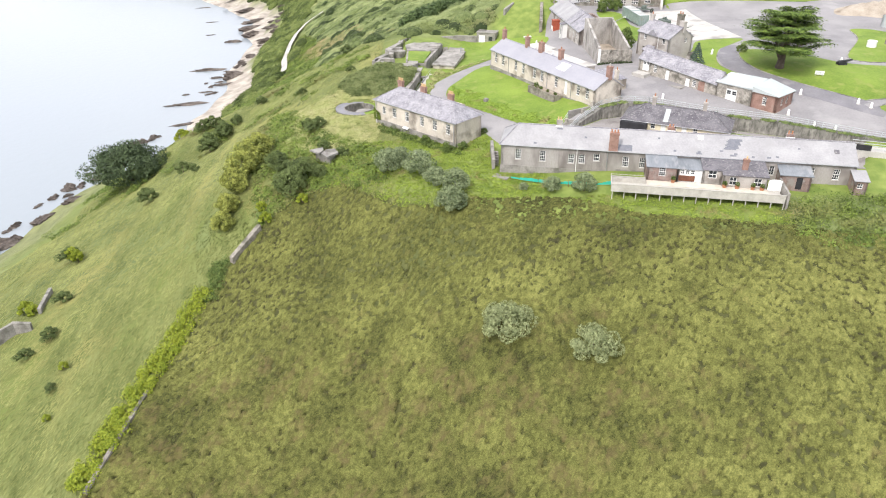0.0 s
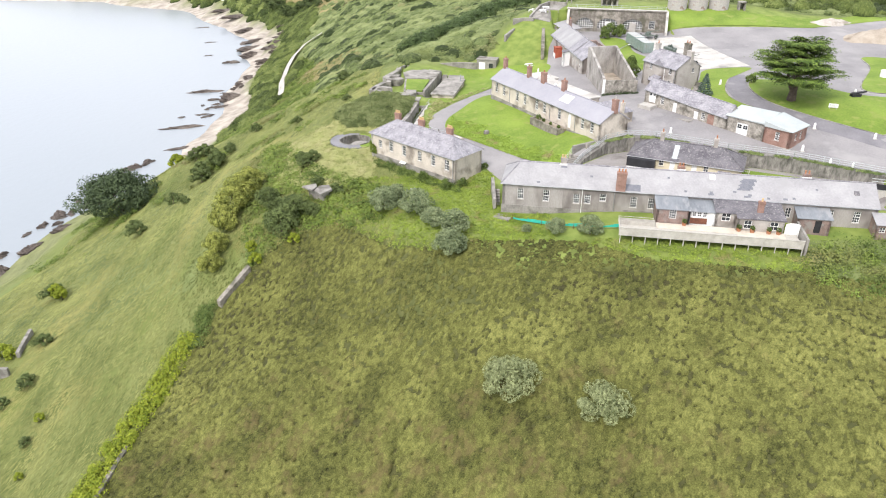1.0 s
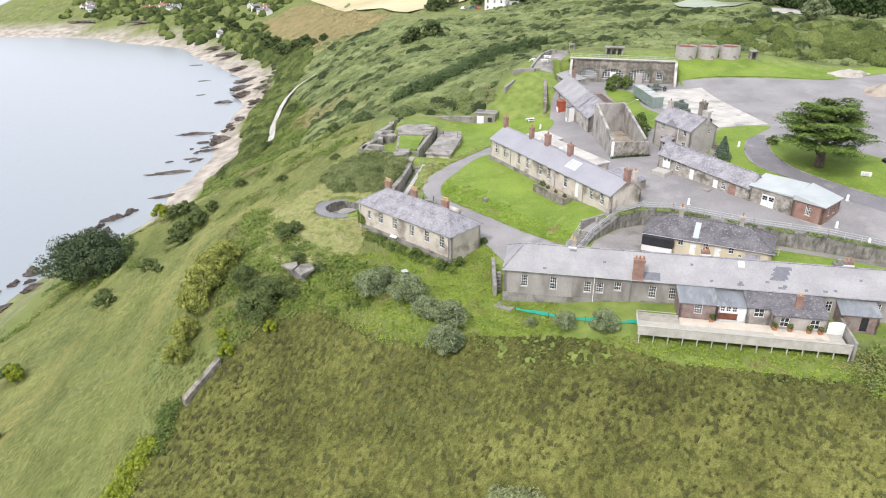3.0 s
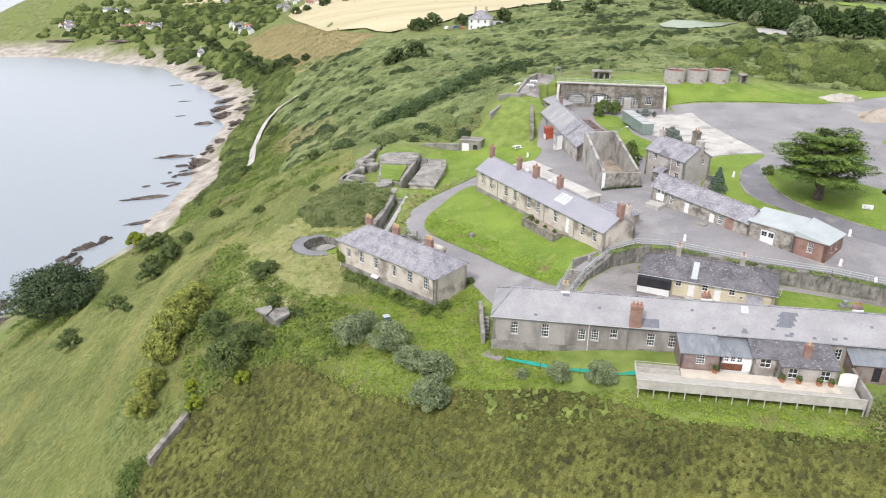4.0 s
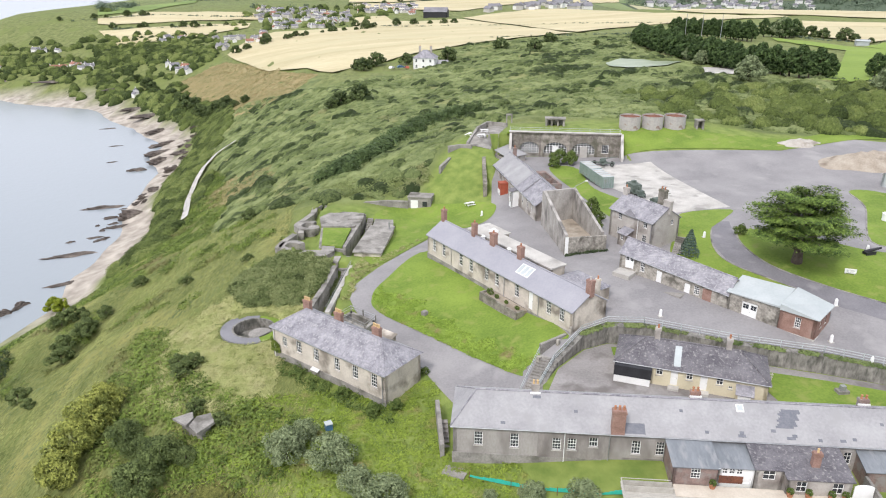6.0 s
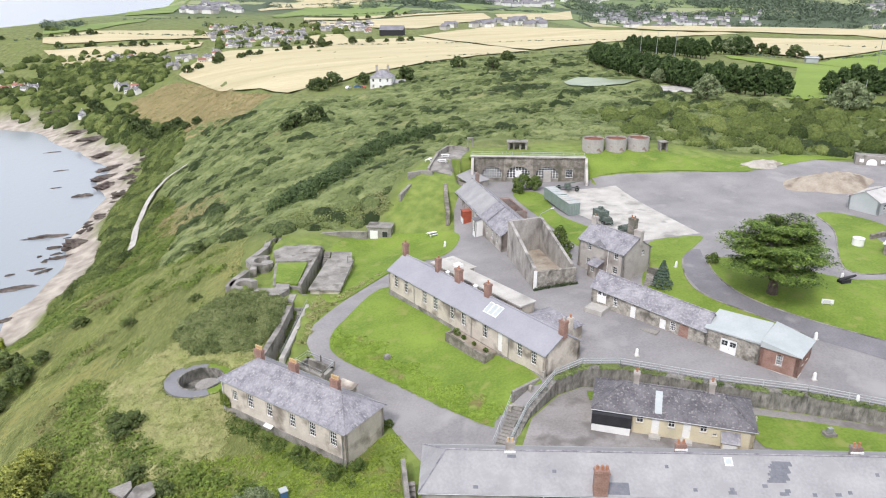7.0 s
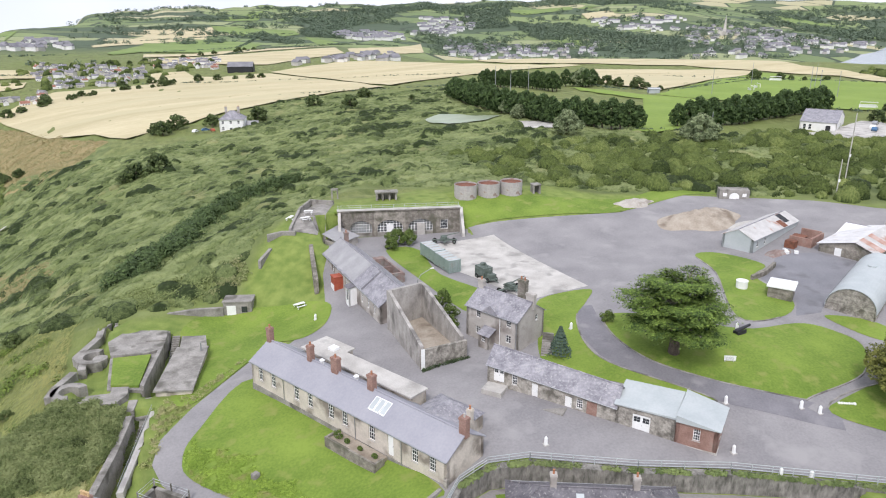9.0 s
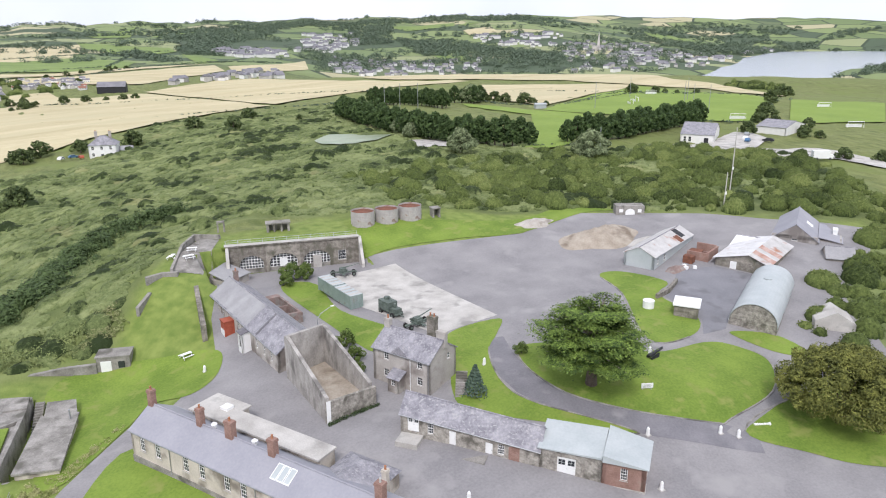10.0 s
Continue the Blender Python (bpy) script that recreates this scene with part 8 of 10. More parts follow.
g = p[n1 >= 0.27]
stuff("slope_scrub", "patches of dark bramble on the cliff slope", "scrub", *domes(rng, g, 0.6 + 0.7 * rng.random(len(g)), 0.4 + 0.6 * rng.random(len(g)), 22, 0.19, 0.0, 0.3, 0.7, 2.0), "slope_bracken")
def canopy_material(name, dark, mid, light, grain=0.7, straw=(0.30, 0.29, 0.13)):
    """Leafy canopy: the bushes' own tone with leaf-scale grain and relief; the grain's lows go dark as painted shade.
    """
    m = bpy.data.materials.new(name)
    m.use_nodes = True
    nt = m.node_tree
    b = nt.nodes["Principled BSDF"]
    b.inputs["Roughness"].default_value, b.inputs["Specular IOR Level"].default_value = 0.85, 0.2
    tc, at = nt.nodes.new("ShaderNodeTexCoord"), nt.nodes.new("ShaderNodeVertexColor")
    at.layer_name = "tone"
    sep = nt.nodes.new("ShaderNodeSeparateColor")
    nt.links.new(at.outputs["Color"], sep.inputs[0])
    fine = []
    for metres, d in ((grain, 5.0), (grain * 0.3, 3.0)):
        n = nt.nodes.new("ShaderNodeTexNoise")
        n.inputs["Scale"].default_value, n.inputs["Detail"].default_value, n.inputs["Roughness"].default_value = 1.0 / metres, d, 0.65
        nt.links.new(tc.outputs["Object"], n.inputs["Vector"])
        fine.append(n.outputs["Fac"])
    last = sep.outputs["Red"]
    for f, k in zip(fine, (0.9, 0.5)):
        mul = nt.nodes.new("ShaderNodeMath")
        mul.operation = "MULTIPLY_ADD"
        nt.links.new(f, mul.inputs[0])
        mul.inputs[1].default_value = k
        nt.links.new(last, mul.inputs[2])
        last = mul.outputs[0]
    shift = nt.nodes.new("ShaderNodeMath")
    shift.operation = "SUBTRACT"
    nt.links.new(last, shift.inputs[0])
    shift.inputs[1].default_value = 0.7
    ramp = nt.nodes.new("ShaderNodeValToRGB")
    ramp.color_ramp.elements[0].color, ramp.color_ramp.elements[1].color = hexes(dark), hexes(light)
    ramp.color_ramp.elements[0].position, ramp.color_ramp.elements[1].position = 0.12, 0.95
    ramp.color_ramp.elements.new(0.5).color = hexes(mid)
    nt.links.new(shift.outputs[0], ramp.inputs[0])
    mx = nt.nodes.new("ShaderNodeMixRGB")
    nt.links.new(sep.outputs["Green"], mx.inputs[0])
    nt.links.new(ramp.outputs[0], mx.inputs[1])
    mx.inputs[2].default_value = hexes(straw)
    nt.links.new(mx.outputs[0], b.inputs["Base Color"])
    bn = nt.nodes.new("ShaderNodeBump")
    bn.inputs["Strength"].default_value, bn.inputs["Distance"].default_value = 0.9, grain * 0.6
    nt.links.new(fine[0], bn.inputs["Height"])
    nt.links.new(bn.outputs[0], b.inputs["Normal"])
    return m


def canopy(name, label, category, pts, r, h, tone, straw, step, mat, fuzz, leaf, seed, sharp=2.2):
    """One bumpy leafy cover over many bushes at pts (radii r, heights h), with loose leaves standing out of it."""
    g = np.random.default_rng(seed)
    x0, y0 = pts[:, 0].min() - 5, pts[:, 1].min() - 5
    nx, ny = int((pts[:, 0].max() + 5 - x0) / step), int((pts[:, 1].max() + 5 - y0) / step)
    up, hue, dry = np.zeros((ny, nx)), np.zeros((ny, nx)), np.zeros((ny, nx))
    for (x, y, _), rr, hh, tt, ss in zip(pts, r, h, tone, straw):
        i0, i1 = max(0, int((x - rr - x0) / step)), min(nx, int((x + rr - x0) / step) + 2)
        j0, j1 = max(0, int((y - rr - y0) / step)), min(ny, int((y + rr - y0) / step) + 2)
        gx, gy = x0 + np.arange(i0, i1) * step - x, y0 + np.arange(j0, j1) * step - y
        v = hh * np.sqrt(np.clip(1 - ((gx[None, :] ** 2 + gy[:, None] ** 2) / rr ** 2) ** (sharp / 2), 0, 1))
        win = v > up[j0:j1, i0:i1]
        for field_, val in ((up, v), (hue, tt), (dry, ss)):
            sub = field_[j0:j1, i0:i1]
            sub[win] = (val if np.ndim(val) else np.full(win.shape, val))[win]
    gx, gy = np.meshgrid(x0 + np.arange(nx) * step, y0 + np.arange(ny) * step)
    on = up > 0.04
    z = lies(gx, gy) + np.where(on, up * (1 + 0.22 * fbm(gx, gy, 1.9, 3, 2.0)), -0.5)
    face = on[:-1, :-1] | on[1:, :-1] | on[:-1, 1:] | on[1:, 1:]
    i = (np.arange(ny - 1)[:, None] * nx + np.arange(nx - 1)[None, :])[face]
    f = np.stack([i, i + 1, i + nx + 1, i + nx], 1)
    used, back = np.unique(f, return_inverse=True)
    v = np.stack([gx.ravel(), gy.ravel(), z.ravel()], 1)[used]
    me = bpy.data.meshes.new(name)
    me.from_pydata(v.tolist(), [], back.reshape(-1, 4).tolist())
    me.polygons.foreach_set("use_smooth", [True] * len(me.polygons))
    hue, dry = hue.ravel()[used], dry.ravel()[used]
    col = me.color_attributes.new("tone", "FLOAT_COLOR", "POINT")
    col.data.foreach_set("color", np.stack([hue, dry, dry * 0, dry * 0 + 1], 1).astype(np.float32).ravel())
    me.materials.append(M[mat])
    whole = tagged(new(name, me), label, category, kind="stuff")
    pick = g.integers(0, len(v), fuzz)
    c = v[pick] + g.normal(size=(fuzz, 3)) * np.array([step * 0.5, step * 0.5, 0.12])
    a, b = leaves(g, c, np.full(fuzz, leaf), np.tile([0.0, 0.0, 1.0], (fuzz, 1)))
    lm = leaf_mesh("loose_leaves", c, a, b, [mat], 3)
    col = lm.color_attributes.new("tone", "FLOAT_COLOR", "POINT")
    t = np.repeat(np.clip(hue[pick] + 0.25 * (g.random(fuzz) - 0.4), 0, 1), 3)
    col.data.foreach_set("color", np.stack([t, np.repeat(dry[pick], 3), t * 0, t * 0 + 1], 1).astype(np.float32).ravel())
    extra = new("loose_leaves", lm)
    extra.parent = whole
    extra["kind"] = "stuff"


# near-black dark ends: hollows between leaves get their shade from the grain colour
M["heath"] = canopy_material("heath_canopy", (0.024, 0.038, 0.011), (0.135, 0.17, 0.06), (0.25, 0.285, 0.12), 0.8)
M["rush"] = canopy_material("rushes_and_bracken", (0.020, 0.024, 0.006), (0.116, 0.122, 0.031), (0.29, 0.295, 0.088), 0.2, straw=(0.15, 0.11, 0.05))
p = seeded(rng, (-56, 95, 46, 114), 70000, lambda x, y: inside(FIELD, x, y))
low = fbm(p[:, 0], p[:, 1], 30, 3, 5.0)
coarse = smooth(92, 76, p[:, 1] + 0.12 * p[:, 0] + 6 * low) * (0.4 + 0.6 * smooth(40, 15, p[:, 0]))
r = 0.2 + 0.2 * rng.random(len(p)) + 0.12 * coarse
h = (0.18 + 0.2 * rng.random(len(p)) + 0.3 * coarse * rng.random(len(p))) * (1 + 0.3 * low)
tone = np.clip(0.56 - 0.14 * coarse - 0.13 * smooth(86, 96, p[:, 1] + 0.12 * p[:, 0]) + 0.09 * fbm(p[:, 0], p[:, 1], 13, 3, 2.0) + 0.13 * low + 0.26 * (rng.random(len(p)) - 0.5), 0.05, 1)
straw = np.clip(0.55 * smooth(0.0, 0.7, fbm(p[:, 0], p[:, 1], 9, 3, 8.0) + 0.6 * coarse - 0.45) * rng.random(len(p)), 0, 0.6)
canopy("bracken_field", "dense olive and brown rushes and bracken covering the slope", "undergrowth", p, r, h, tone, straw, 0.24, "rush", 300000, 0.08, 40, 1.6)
M["thorn"] = canopy_material("thorn_and_willow_canopy", (0.020, 0.034, 0.009), (0.115, 0.15, 0.04), (0.30, 0.335, 0.115), 0.5)
M["straw_turf"] = canopy_material("pale_straw_turf", (0.10, 0.125, 0.03), (0.245, 0.275, 0.09), (0.37, 0.39, 0.155), 0.5, straw=(0.47, 0.43, 0.23))
M["straw_slope"] = canopy_material("brown_straw_slope", (0.10, 0.105, 0.035), (0.19, 0.185, 0.075), (0.30, 0.285, 0.13), 1.2, straw=(0.36, 0.29, 0.145))
p = seeded(rng, (-100, 240, 190, 540), 24000, lambda x, y: inside(SCRUB, x, y) & (np.hypot(x - 120, (y - 352) * 1.1) > 19) & (np.hypot(x - 139, y - 318) > 10))
big = fbm(p[:, 0], p[:, 1], 70, 3, 3.0) + 0.5 * fbm(p[:, 0] * 0.5 + p[:, 1] * 0.3, p[:, 1], 26, 3, 1.0)
bush = rng.random(len(p)) < np.clip(0.06 + 0.42 * big, 0.015, 0.45)
r = np.where(bush, 1.3 + 1.7 * rng.random(len(p)) ** 2, 1.0 + 0.9 * rng.random(len(p)))
h = np.where(bush, r * (0.4 + 0.4 * rng.random(len(p))), 0.35 + 0.35 * rng.random(len(p)))
# bushes a darker green, dropped further to paint the shade missing among their leaves
tone = np.clip(0.60 - 0.36 * bush + 0.38 * fbm(p[:, 0], p[:, 1], 45, 3, 7.0) + 0.3 * (rng.random(len(p)) - 0.5), 0.05, 1)
straw = np.clip(smooth(0.45, 0.8, fbm(p[:, 0], p[:, 1], 55, 3, 9.0)), 0, 0.5) * ~bush
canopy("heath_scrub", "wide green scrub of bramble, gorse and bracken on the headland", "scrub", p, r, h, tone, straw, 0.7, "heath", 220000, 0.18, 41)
BROWN = [(-144, 585), (-110, 614), (-74, 551), (-46, 470), (-28, 449), (-33, 432), (-48, 408), (-71, 416), (-111, 527), (-132, 558)]
BROWN_LOW = [(-58, 280), (-50, 296), (-38, 284), (-32, 276), (-31, 258), (-44, 260)]
p = np.concatenate([seeded(rng, (-146, -26, 405, 616), 9000, lambda x, y: inside(BROWN, x, y)), seeded(rng, (-60, -30, 256, 298), 900, lambda x, y: inside(BROWN_LOW, x, y))])
wild = fbm(p[:, 0], p[:, 1], 24, 3, 2.0)
canopy("straw_grass", "dry straw-brown grass on the coastal slope", "grass", p, 1.1 + 1.2 * rng.random(len(p)), 0.16 + 0.2 * rng.random(len(p)), np.clip(0.6 + 0.15 * wild, 0, 1), np.clip(0.62 + 0.35 * wild + 0.15 * rng.normal(size=len(p)), 0.1, 0.95), 1.0, "straw_slope", 60000, 0.3, 47)
FOOT = np.array([(-83, 262), (-81, 282), (-82, 316), (-89, 337), (-92, 376), (-90, 414), (-99, 470), (-114, 499), (-138, 534)], float)
t = rng.random(1500) * (len(FOOT) - 1.001)
k = t.astype(int)
q = FOOT[k] + (FOOT[k + 1] - FOOT[k]) * (t - k)[:, None]
q[:, 0] += 19 * rng.random(1500) ** 1.3
q[:, 1] += 4 * rng.normal(size=1500)
q = q[off_line([(-64, 280), (-66.5, 294), (-71, 315), (-72, 333), (-71, 347), (-67, 358)], q[:, 0], q[:, 1]) > 4.0]
p = np.column_stack([q, lies(q[:, 0], q[:, 1])])
r = 1.3 + 2.2 * rng.random(len(p))
canopy("cliff_thicket", "dark green thorn and bramble hanging over the beach", "scrub", p, r, r * (0.5 + 0.4 * rng.random(len(p))), np.clip(0.42 + 0.4 * (rng.random(len(p)) - 0.5), 0, 1), 0 * r, 0.7, "thorn", 90000, 0.25, 48)
q = seeded(np.random.default_rng(77), (-31, -10, 119, 152), 5200, lambda x, y: (np.hypot(x + 18, y - 142) > 5.2) & (np.hypot(x + 19, y - 138) < 13.5 + 2.5 * fbm(x, y, 6, 3, 2.0)) & (x < -14 + 0.12 * (y - 119)) & (fbm(x, y, 5, 3, 9.0) > -0.35))
g78 = np.random.default_rng(78)
q = q[(np.hypot(q[:, 0] + 18, q[:, 1] - 142) > 5.0)]
canopy("emplacement_grass", "short pale straw grass round the ring emplacement", "grass", q, 0.45 + 0.4 * g78.random(len(q)), 0.08 + 0.12 * g78.random(len(q)), np.clip(0.75 + 0.2 * g78.normal(size=len(q)), 0, 1), np.clip(0.22 + 0.5 * fbm(q[:, 0], q[:, 1], 6, 3, 4.0), 0.0, 0.8), 0.35, "straw_turf", 60000, 0.1, 49)
EDGE = [(1.2, 153.0), (3.8, 149.0), (7.2, 145.8), (10.9, 140.0), (16.4, 131.9), (20.9, 125.6)]
q = seeded(np.random.default_rng(61), (0, 28, 119, 160), 30000, lambda x, y: inside(LAWNS[0], x, y) & (x < np.interp(-y, [-e[1] for e in EDGE], [e[0] for e in EDGE]) + 1.6 * fbm(x, y, 7, 3, 1.0) - 0.5) & (fbm(x, y, 3.5, 3, 5.0) > -0.25))
q[:, 2] += 0.12
g61 = np.random.default_rng(62)
stuff("lawn_bank", "rough unmown grass and weeds on the bank of the lawn", "grass", *domes(g61, q, 0.2 + 0.2 * g61.random(len(q)), 0.05 + 0.11 * g61.random(len(q)), 9, 0.1, 0.0, 0.4, 0.6, 3.0), "lawn_rough")
GULLY = np.array([(-9, 214), (-4.3, 220.5), (0.5, 226.1), (4, 238), (8, 252.7), (12, 260), (15.8, 267.1), (27.4, 273.8), (36, 274)])
t = rng.random(900) * (len(GULLY) - 1.001)
k = t.astype(int)
q = GULLY[k] + (GULLY[k + 1] - GULLY[k]) * (t - k)[:, None] + rng.normal(size=(900, 2)) * (0.8 + 1.8 * np.abs(np.sin(t * 2.1)))[:, None]
p = np.column_stack([q, ground(q[:, 0], q[:, 1])])
stuff("gully_thicket", "dark ivy and thorn filling the gully", "scrub", *domes(rng, p, 0.8 + 0.8 * rng.random(900), 1.2 + 2.8 * rng.random(900), 70, 0.3, 0.0, 0.3, 0.8), "gully")
east = [seeded(rng, (100, 230, 95, 190), 620, lambda x, y: inside(SCRUB_EAST, x, y)), seeded(rng, (84, 240, 160, 276), 1000, lambda x, y: inside(SCRUB, x, y) & (y > 205) | inside(SCRUB, x, y) & (x > 135))]
p = np.concatenate(east)
r = 1.1 + 2.3 * rng.random(len(p)) ** 1.4
canopy("willow_scrub", "thick rounded green bushes round the works yard", "scrub", p, r, r * (0.75 + 0.4 * rng.random(len(p))), np.clip(0.45 + 0.2 * fbm(p[:, 0], p[:, 1], 30, 2, 2.0) + 0.26 * (rng.random(len(p)) - 0.5), 0, 1), 0 * r, 0.4, "thorn", 280000, 0.18, 42, 2.0)
p = np.concatenate([seeded(rng, (46, 92, 78, 98), 700, lambda x, y: inside(SCRUB_FRONT, x, y)), ])
stuff("front_bramble", "mound of dark bramble below the barrack", "scrub", *domes(rng, p, 0.8 + 0.8 * rng.random(len(p)), (0.7 + 1.5 * rng.random(len(p))) * np.clip((p[:, 1] - 83) / 7, 0.4, 1.1), 60, 0.16, 0.0, 0.35, 0.75), "slope_bracken")
weed = np.random.default_rng(91)
along = weed.random(1500) ** 0.8 * (len(RET) - 3) + 2
seg = np.minimum(along.astype(int), len(RET) - 2)
ra, rt = np.array(RET), np.array(ret_top)
w = (along - seg)[:, None]
q = np.concatenate([ra[seg] * (1 - w) + ra[seg + 1] * w, rt[seg][:, None] * (1 - w) + rt[seg + 1][:, None] * w], 1)
q[:, 1] -= 0.5 * weed.random(len(q)) - 0.05
q = q[fbm(q[:, 0], q[:, 1], 5, 3, 6.0) > -0.15]
stuff("wall_weeds", "rank grass and weeds along the top of the stone retaining wall", "grass", *domes(weed, q, 0.25 + 0.25 * weed.random(len(q)), 0.12 + 0.28 * weed.random(len(q)), 12, 0.14, 0.0, 0.4, 0.6, 2.0), "bramble")
p = seeded(rng, (-26, -4, 145, 168), 900, lambda x, y: inside(THICKET, x, y))
r = 0.7 + 0.6 * rng.random(len(p))
canopy("thicket", "dense low dark thicket of bramble on the mound", "scrub", p, r, 0.45 + 0.5 * rng.random(len(p)), np.clip(0.62 + 0.3 * fbm(p[:, 0], p[:, 1], 9, 3, 3.0) + 0.35 * (rng.random(len(p)) - 0.5), 0.05, 1), 0 * r, 0.4, "heath", 42000, 0.14, 52)
VERGE = [(2.0, 161.4), (9.6, 168.9), (11.0, 168.6), (2.4, 158.9), (-1.9, 152.6), (-2.9, 148.0), (-4.3, 147.6), (-3.0, 155.0), (-1.6, 161.0)]
q = seeded(rng, (-5, 12, 147, 170), 900, lambda x, y: inside(VERGE, x, y))
canopy("verge_weeds", "scruffy weeds and pale dry grass on the road's verge", "grass", q, 0.2 + 0.25 * rng.random(len(q)), 0.06 + 0.16 * rng.random(len(q)), np.clip(0.5 + 0.5 * (rng.random(len(q)) - 0.5), 0, 1), np.clip(0.25 + 0.5 * fbm(q[:, 0], q[:, 1], 4, 3, 6.0), 0, 0.8), 0.3, "straw_turf", 12000, 0.1, 53)
p = seeded(rng, (-12, 14, 192, 205), 420, lambda x, y: (y - 193.4 > 0.2 * np.abs(x)) & (y < 203))
stuff("bank_bramble", "bramble hanging over the retaining wall", "scrub", *domes(rng, p, 0.8 + 0.6 * rng.random(len(p)), 0.5 + 0.7 * rng.random(len(p)), 40, 0.17), "bracken")


def blob_tree(name, seed, height, spread, crown_base, n, size, mat, lumps=16, trunk=0.25, flat=1.0, corners=3, lump=1.0, limbs=0):
    """A tree: tapered trunk, forking limbs and a crown of leaves gathered on many lumps."""
    r = np.random.default_rng(seed)
    ob = thing(name, "", "")
    bm = bmesh.new()
    tube(bm, [(0, 0, -0.6), (0.05 * height * 0.1, 0, crown_base), (0, 0.04 * height * 0.2, height * 0.75)], [trunk * 1.3, trunk, trunk * 0.3], 8)
    cen, rad = [], []
    for k in range(lumps):
        a = 2.4 * k + r.random()
        t = (k + 0.5) / lumps
        zz = crown_base + (height - crown_base) * (0.12 + 0.76 * t)
        rr = spread * math.sin(math.pi * min(0.97, 0.18 + 0.78 * t) ** 0.9) * (0.5 + 0.45 * r.random() if lump == 1.0 else 0.25 + 0.75 * r.random() ** 0.4)
        cen.append((rr * math.cos(a), rr * math.sin(a), zz))
        rad.append(spread * (0.19 + 0.25 * r.random()) * lump)
        if limbs and k % max(1, lumps // limbs) == 0:
            lb_ = bmesh.new()
            tube(lb_, [(0, 0, crown_base * (0.7 + 0.5 * t)), (cen[-1][0] * 0.5, cen[-1][1] * 0.5, (crown_base + zz) / 2), cen[-1]], [trunk * 0.5, trunk * 0.3, trunk * 0.1], 5)
            part("limb", lb_, "bark", ob)
    part("trunk", bm, "bark", ob)
    cen, rad = np.array(cen), np.array(rad)
    pick = r.integers(0, lumps, n)
    d = r.normal(size=(n, 3))
    d /= np.linalg.norm(d, axis=1)[:, None]
    c = cen[pick] + d * (rad[pick] * (0.76 + 0.24 * r.random(n)))[:, None] * np.array([1, 1, 0.8 * flat])
    a, b = leaves(r, c, np.full(n, size)[:, None][:, 0], d + np.array([0, 0, 0.4]))
    crown = new("crown", leaf_mesh("crown", c, a, b, [mat], corners))
    crown.parent = ob
    return ob


def put(ob, label, category, spots, group=""):
    """Stand a plant and its copies at (x, y, scale, turn)."""
    tagged(ob, label, category, group)
    for k, (x, y, s, t) in enumerate(spots):
        m = pose(x, y, float(ground(x, y)), 0, 0, t) @ Matrix.Diagonal((s, s, s, 1))
        if k == 0:
            first = m
        else:
            copy_thing(ob, m)
    ob.matrix_world = first


put(blob_tree("willow_bush", 1, 3.9, 2.5, 0.3, 6500, 0.12, "leaf_grey", 22, 0.1), "rounded grey-green willow bush on the slope", "bush",
    [(-9.6, 112.6, 1.05, 40), (-4.2, 109.8, 1.1, 110), (-7.6, 115.2, 0.7, 10), (1.8, 103.2, 1.0, 200), (1.0, 99.6, 1.0, 300), (16.9, 101.4, 0.62, 50), (21.6, 99.6, 0.78, 120), (12.6, 102.6, 0.34, 0), (-1.4, 105.8, 0.8, 77)], "bushes below the barracks")
put(blob_tree("elder_bush", 2, 3.4, 2.9, 0.3, 7000, 0.115, "leaf_pale", 22, 0.1), "pale grey-green elder bush among the rushes", "bush", [(8.2, 78.6, 1.25, 0), (19.3, 74.0, 1.1, 70)])
put(blob_tree("hawthorn", 3, 5.0, 3.0, 0.3, 8000, 0.15, "leaf_yellow", 30, 0.18), "yellowish green wind-shaped tree on the cliff slope", "tree", [(-39.4, 111.6, 0.7, 0), (-39.0, 114.8, 0.75, 50), (-38.6, 119.2, 0.95, 100), (-37.8, 123.0, 1.05, 220), (-36.8, 126.8, 1.1, 300), (-36.0, 130.2, 0.9, 30)], "trees along the old hedge")
put(blob_tree("blackthorn", 4, 4.4, 3.0, 0.4, 7000, 0.15, "leaf_olive", 28, 0.16), "dark olive thorn bush on the slope", "bush", [(-27.4, 114.6, 1.0, 60), (-25.4, 117.4, 0.9, 140), (-31.0, 122.0, 0.75, 300), (-28.6, 119.4, 0.6, 200), (-22.2, 116.6, 0.5, 80)], "thorn bushes")
put(blob_tree("lime_bush", 14, 2.4, 1.4, 0.2, 2200, 0.13, "leaf_lime", 14, 0.08), "bright green bush by the broken field wall", "bush", [(-31.2, 110.0, 0.9, 0), (-32.4, 112.6, 0.8, 80), (-78.2, 109.6, 1.2, 20), (-76.2, 108.2, 0.9, 70), (-79.4, 130.6, 1.3, 120), (-77.6, 129.4, 1.0, 10), (-59.6, 79.7, 0.5, 30), (-96.0, 246.0, 2.2, 0), (-94.0, 245.0, 1.8, 50), (-24.8, 111.6, 0.8, 10), (-61.2, 89.6, 0.6, 40)], "bright bushes")
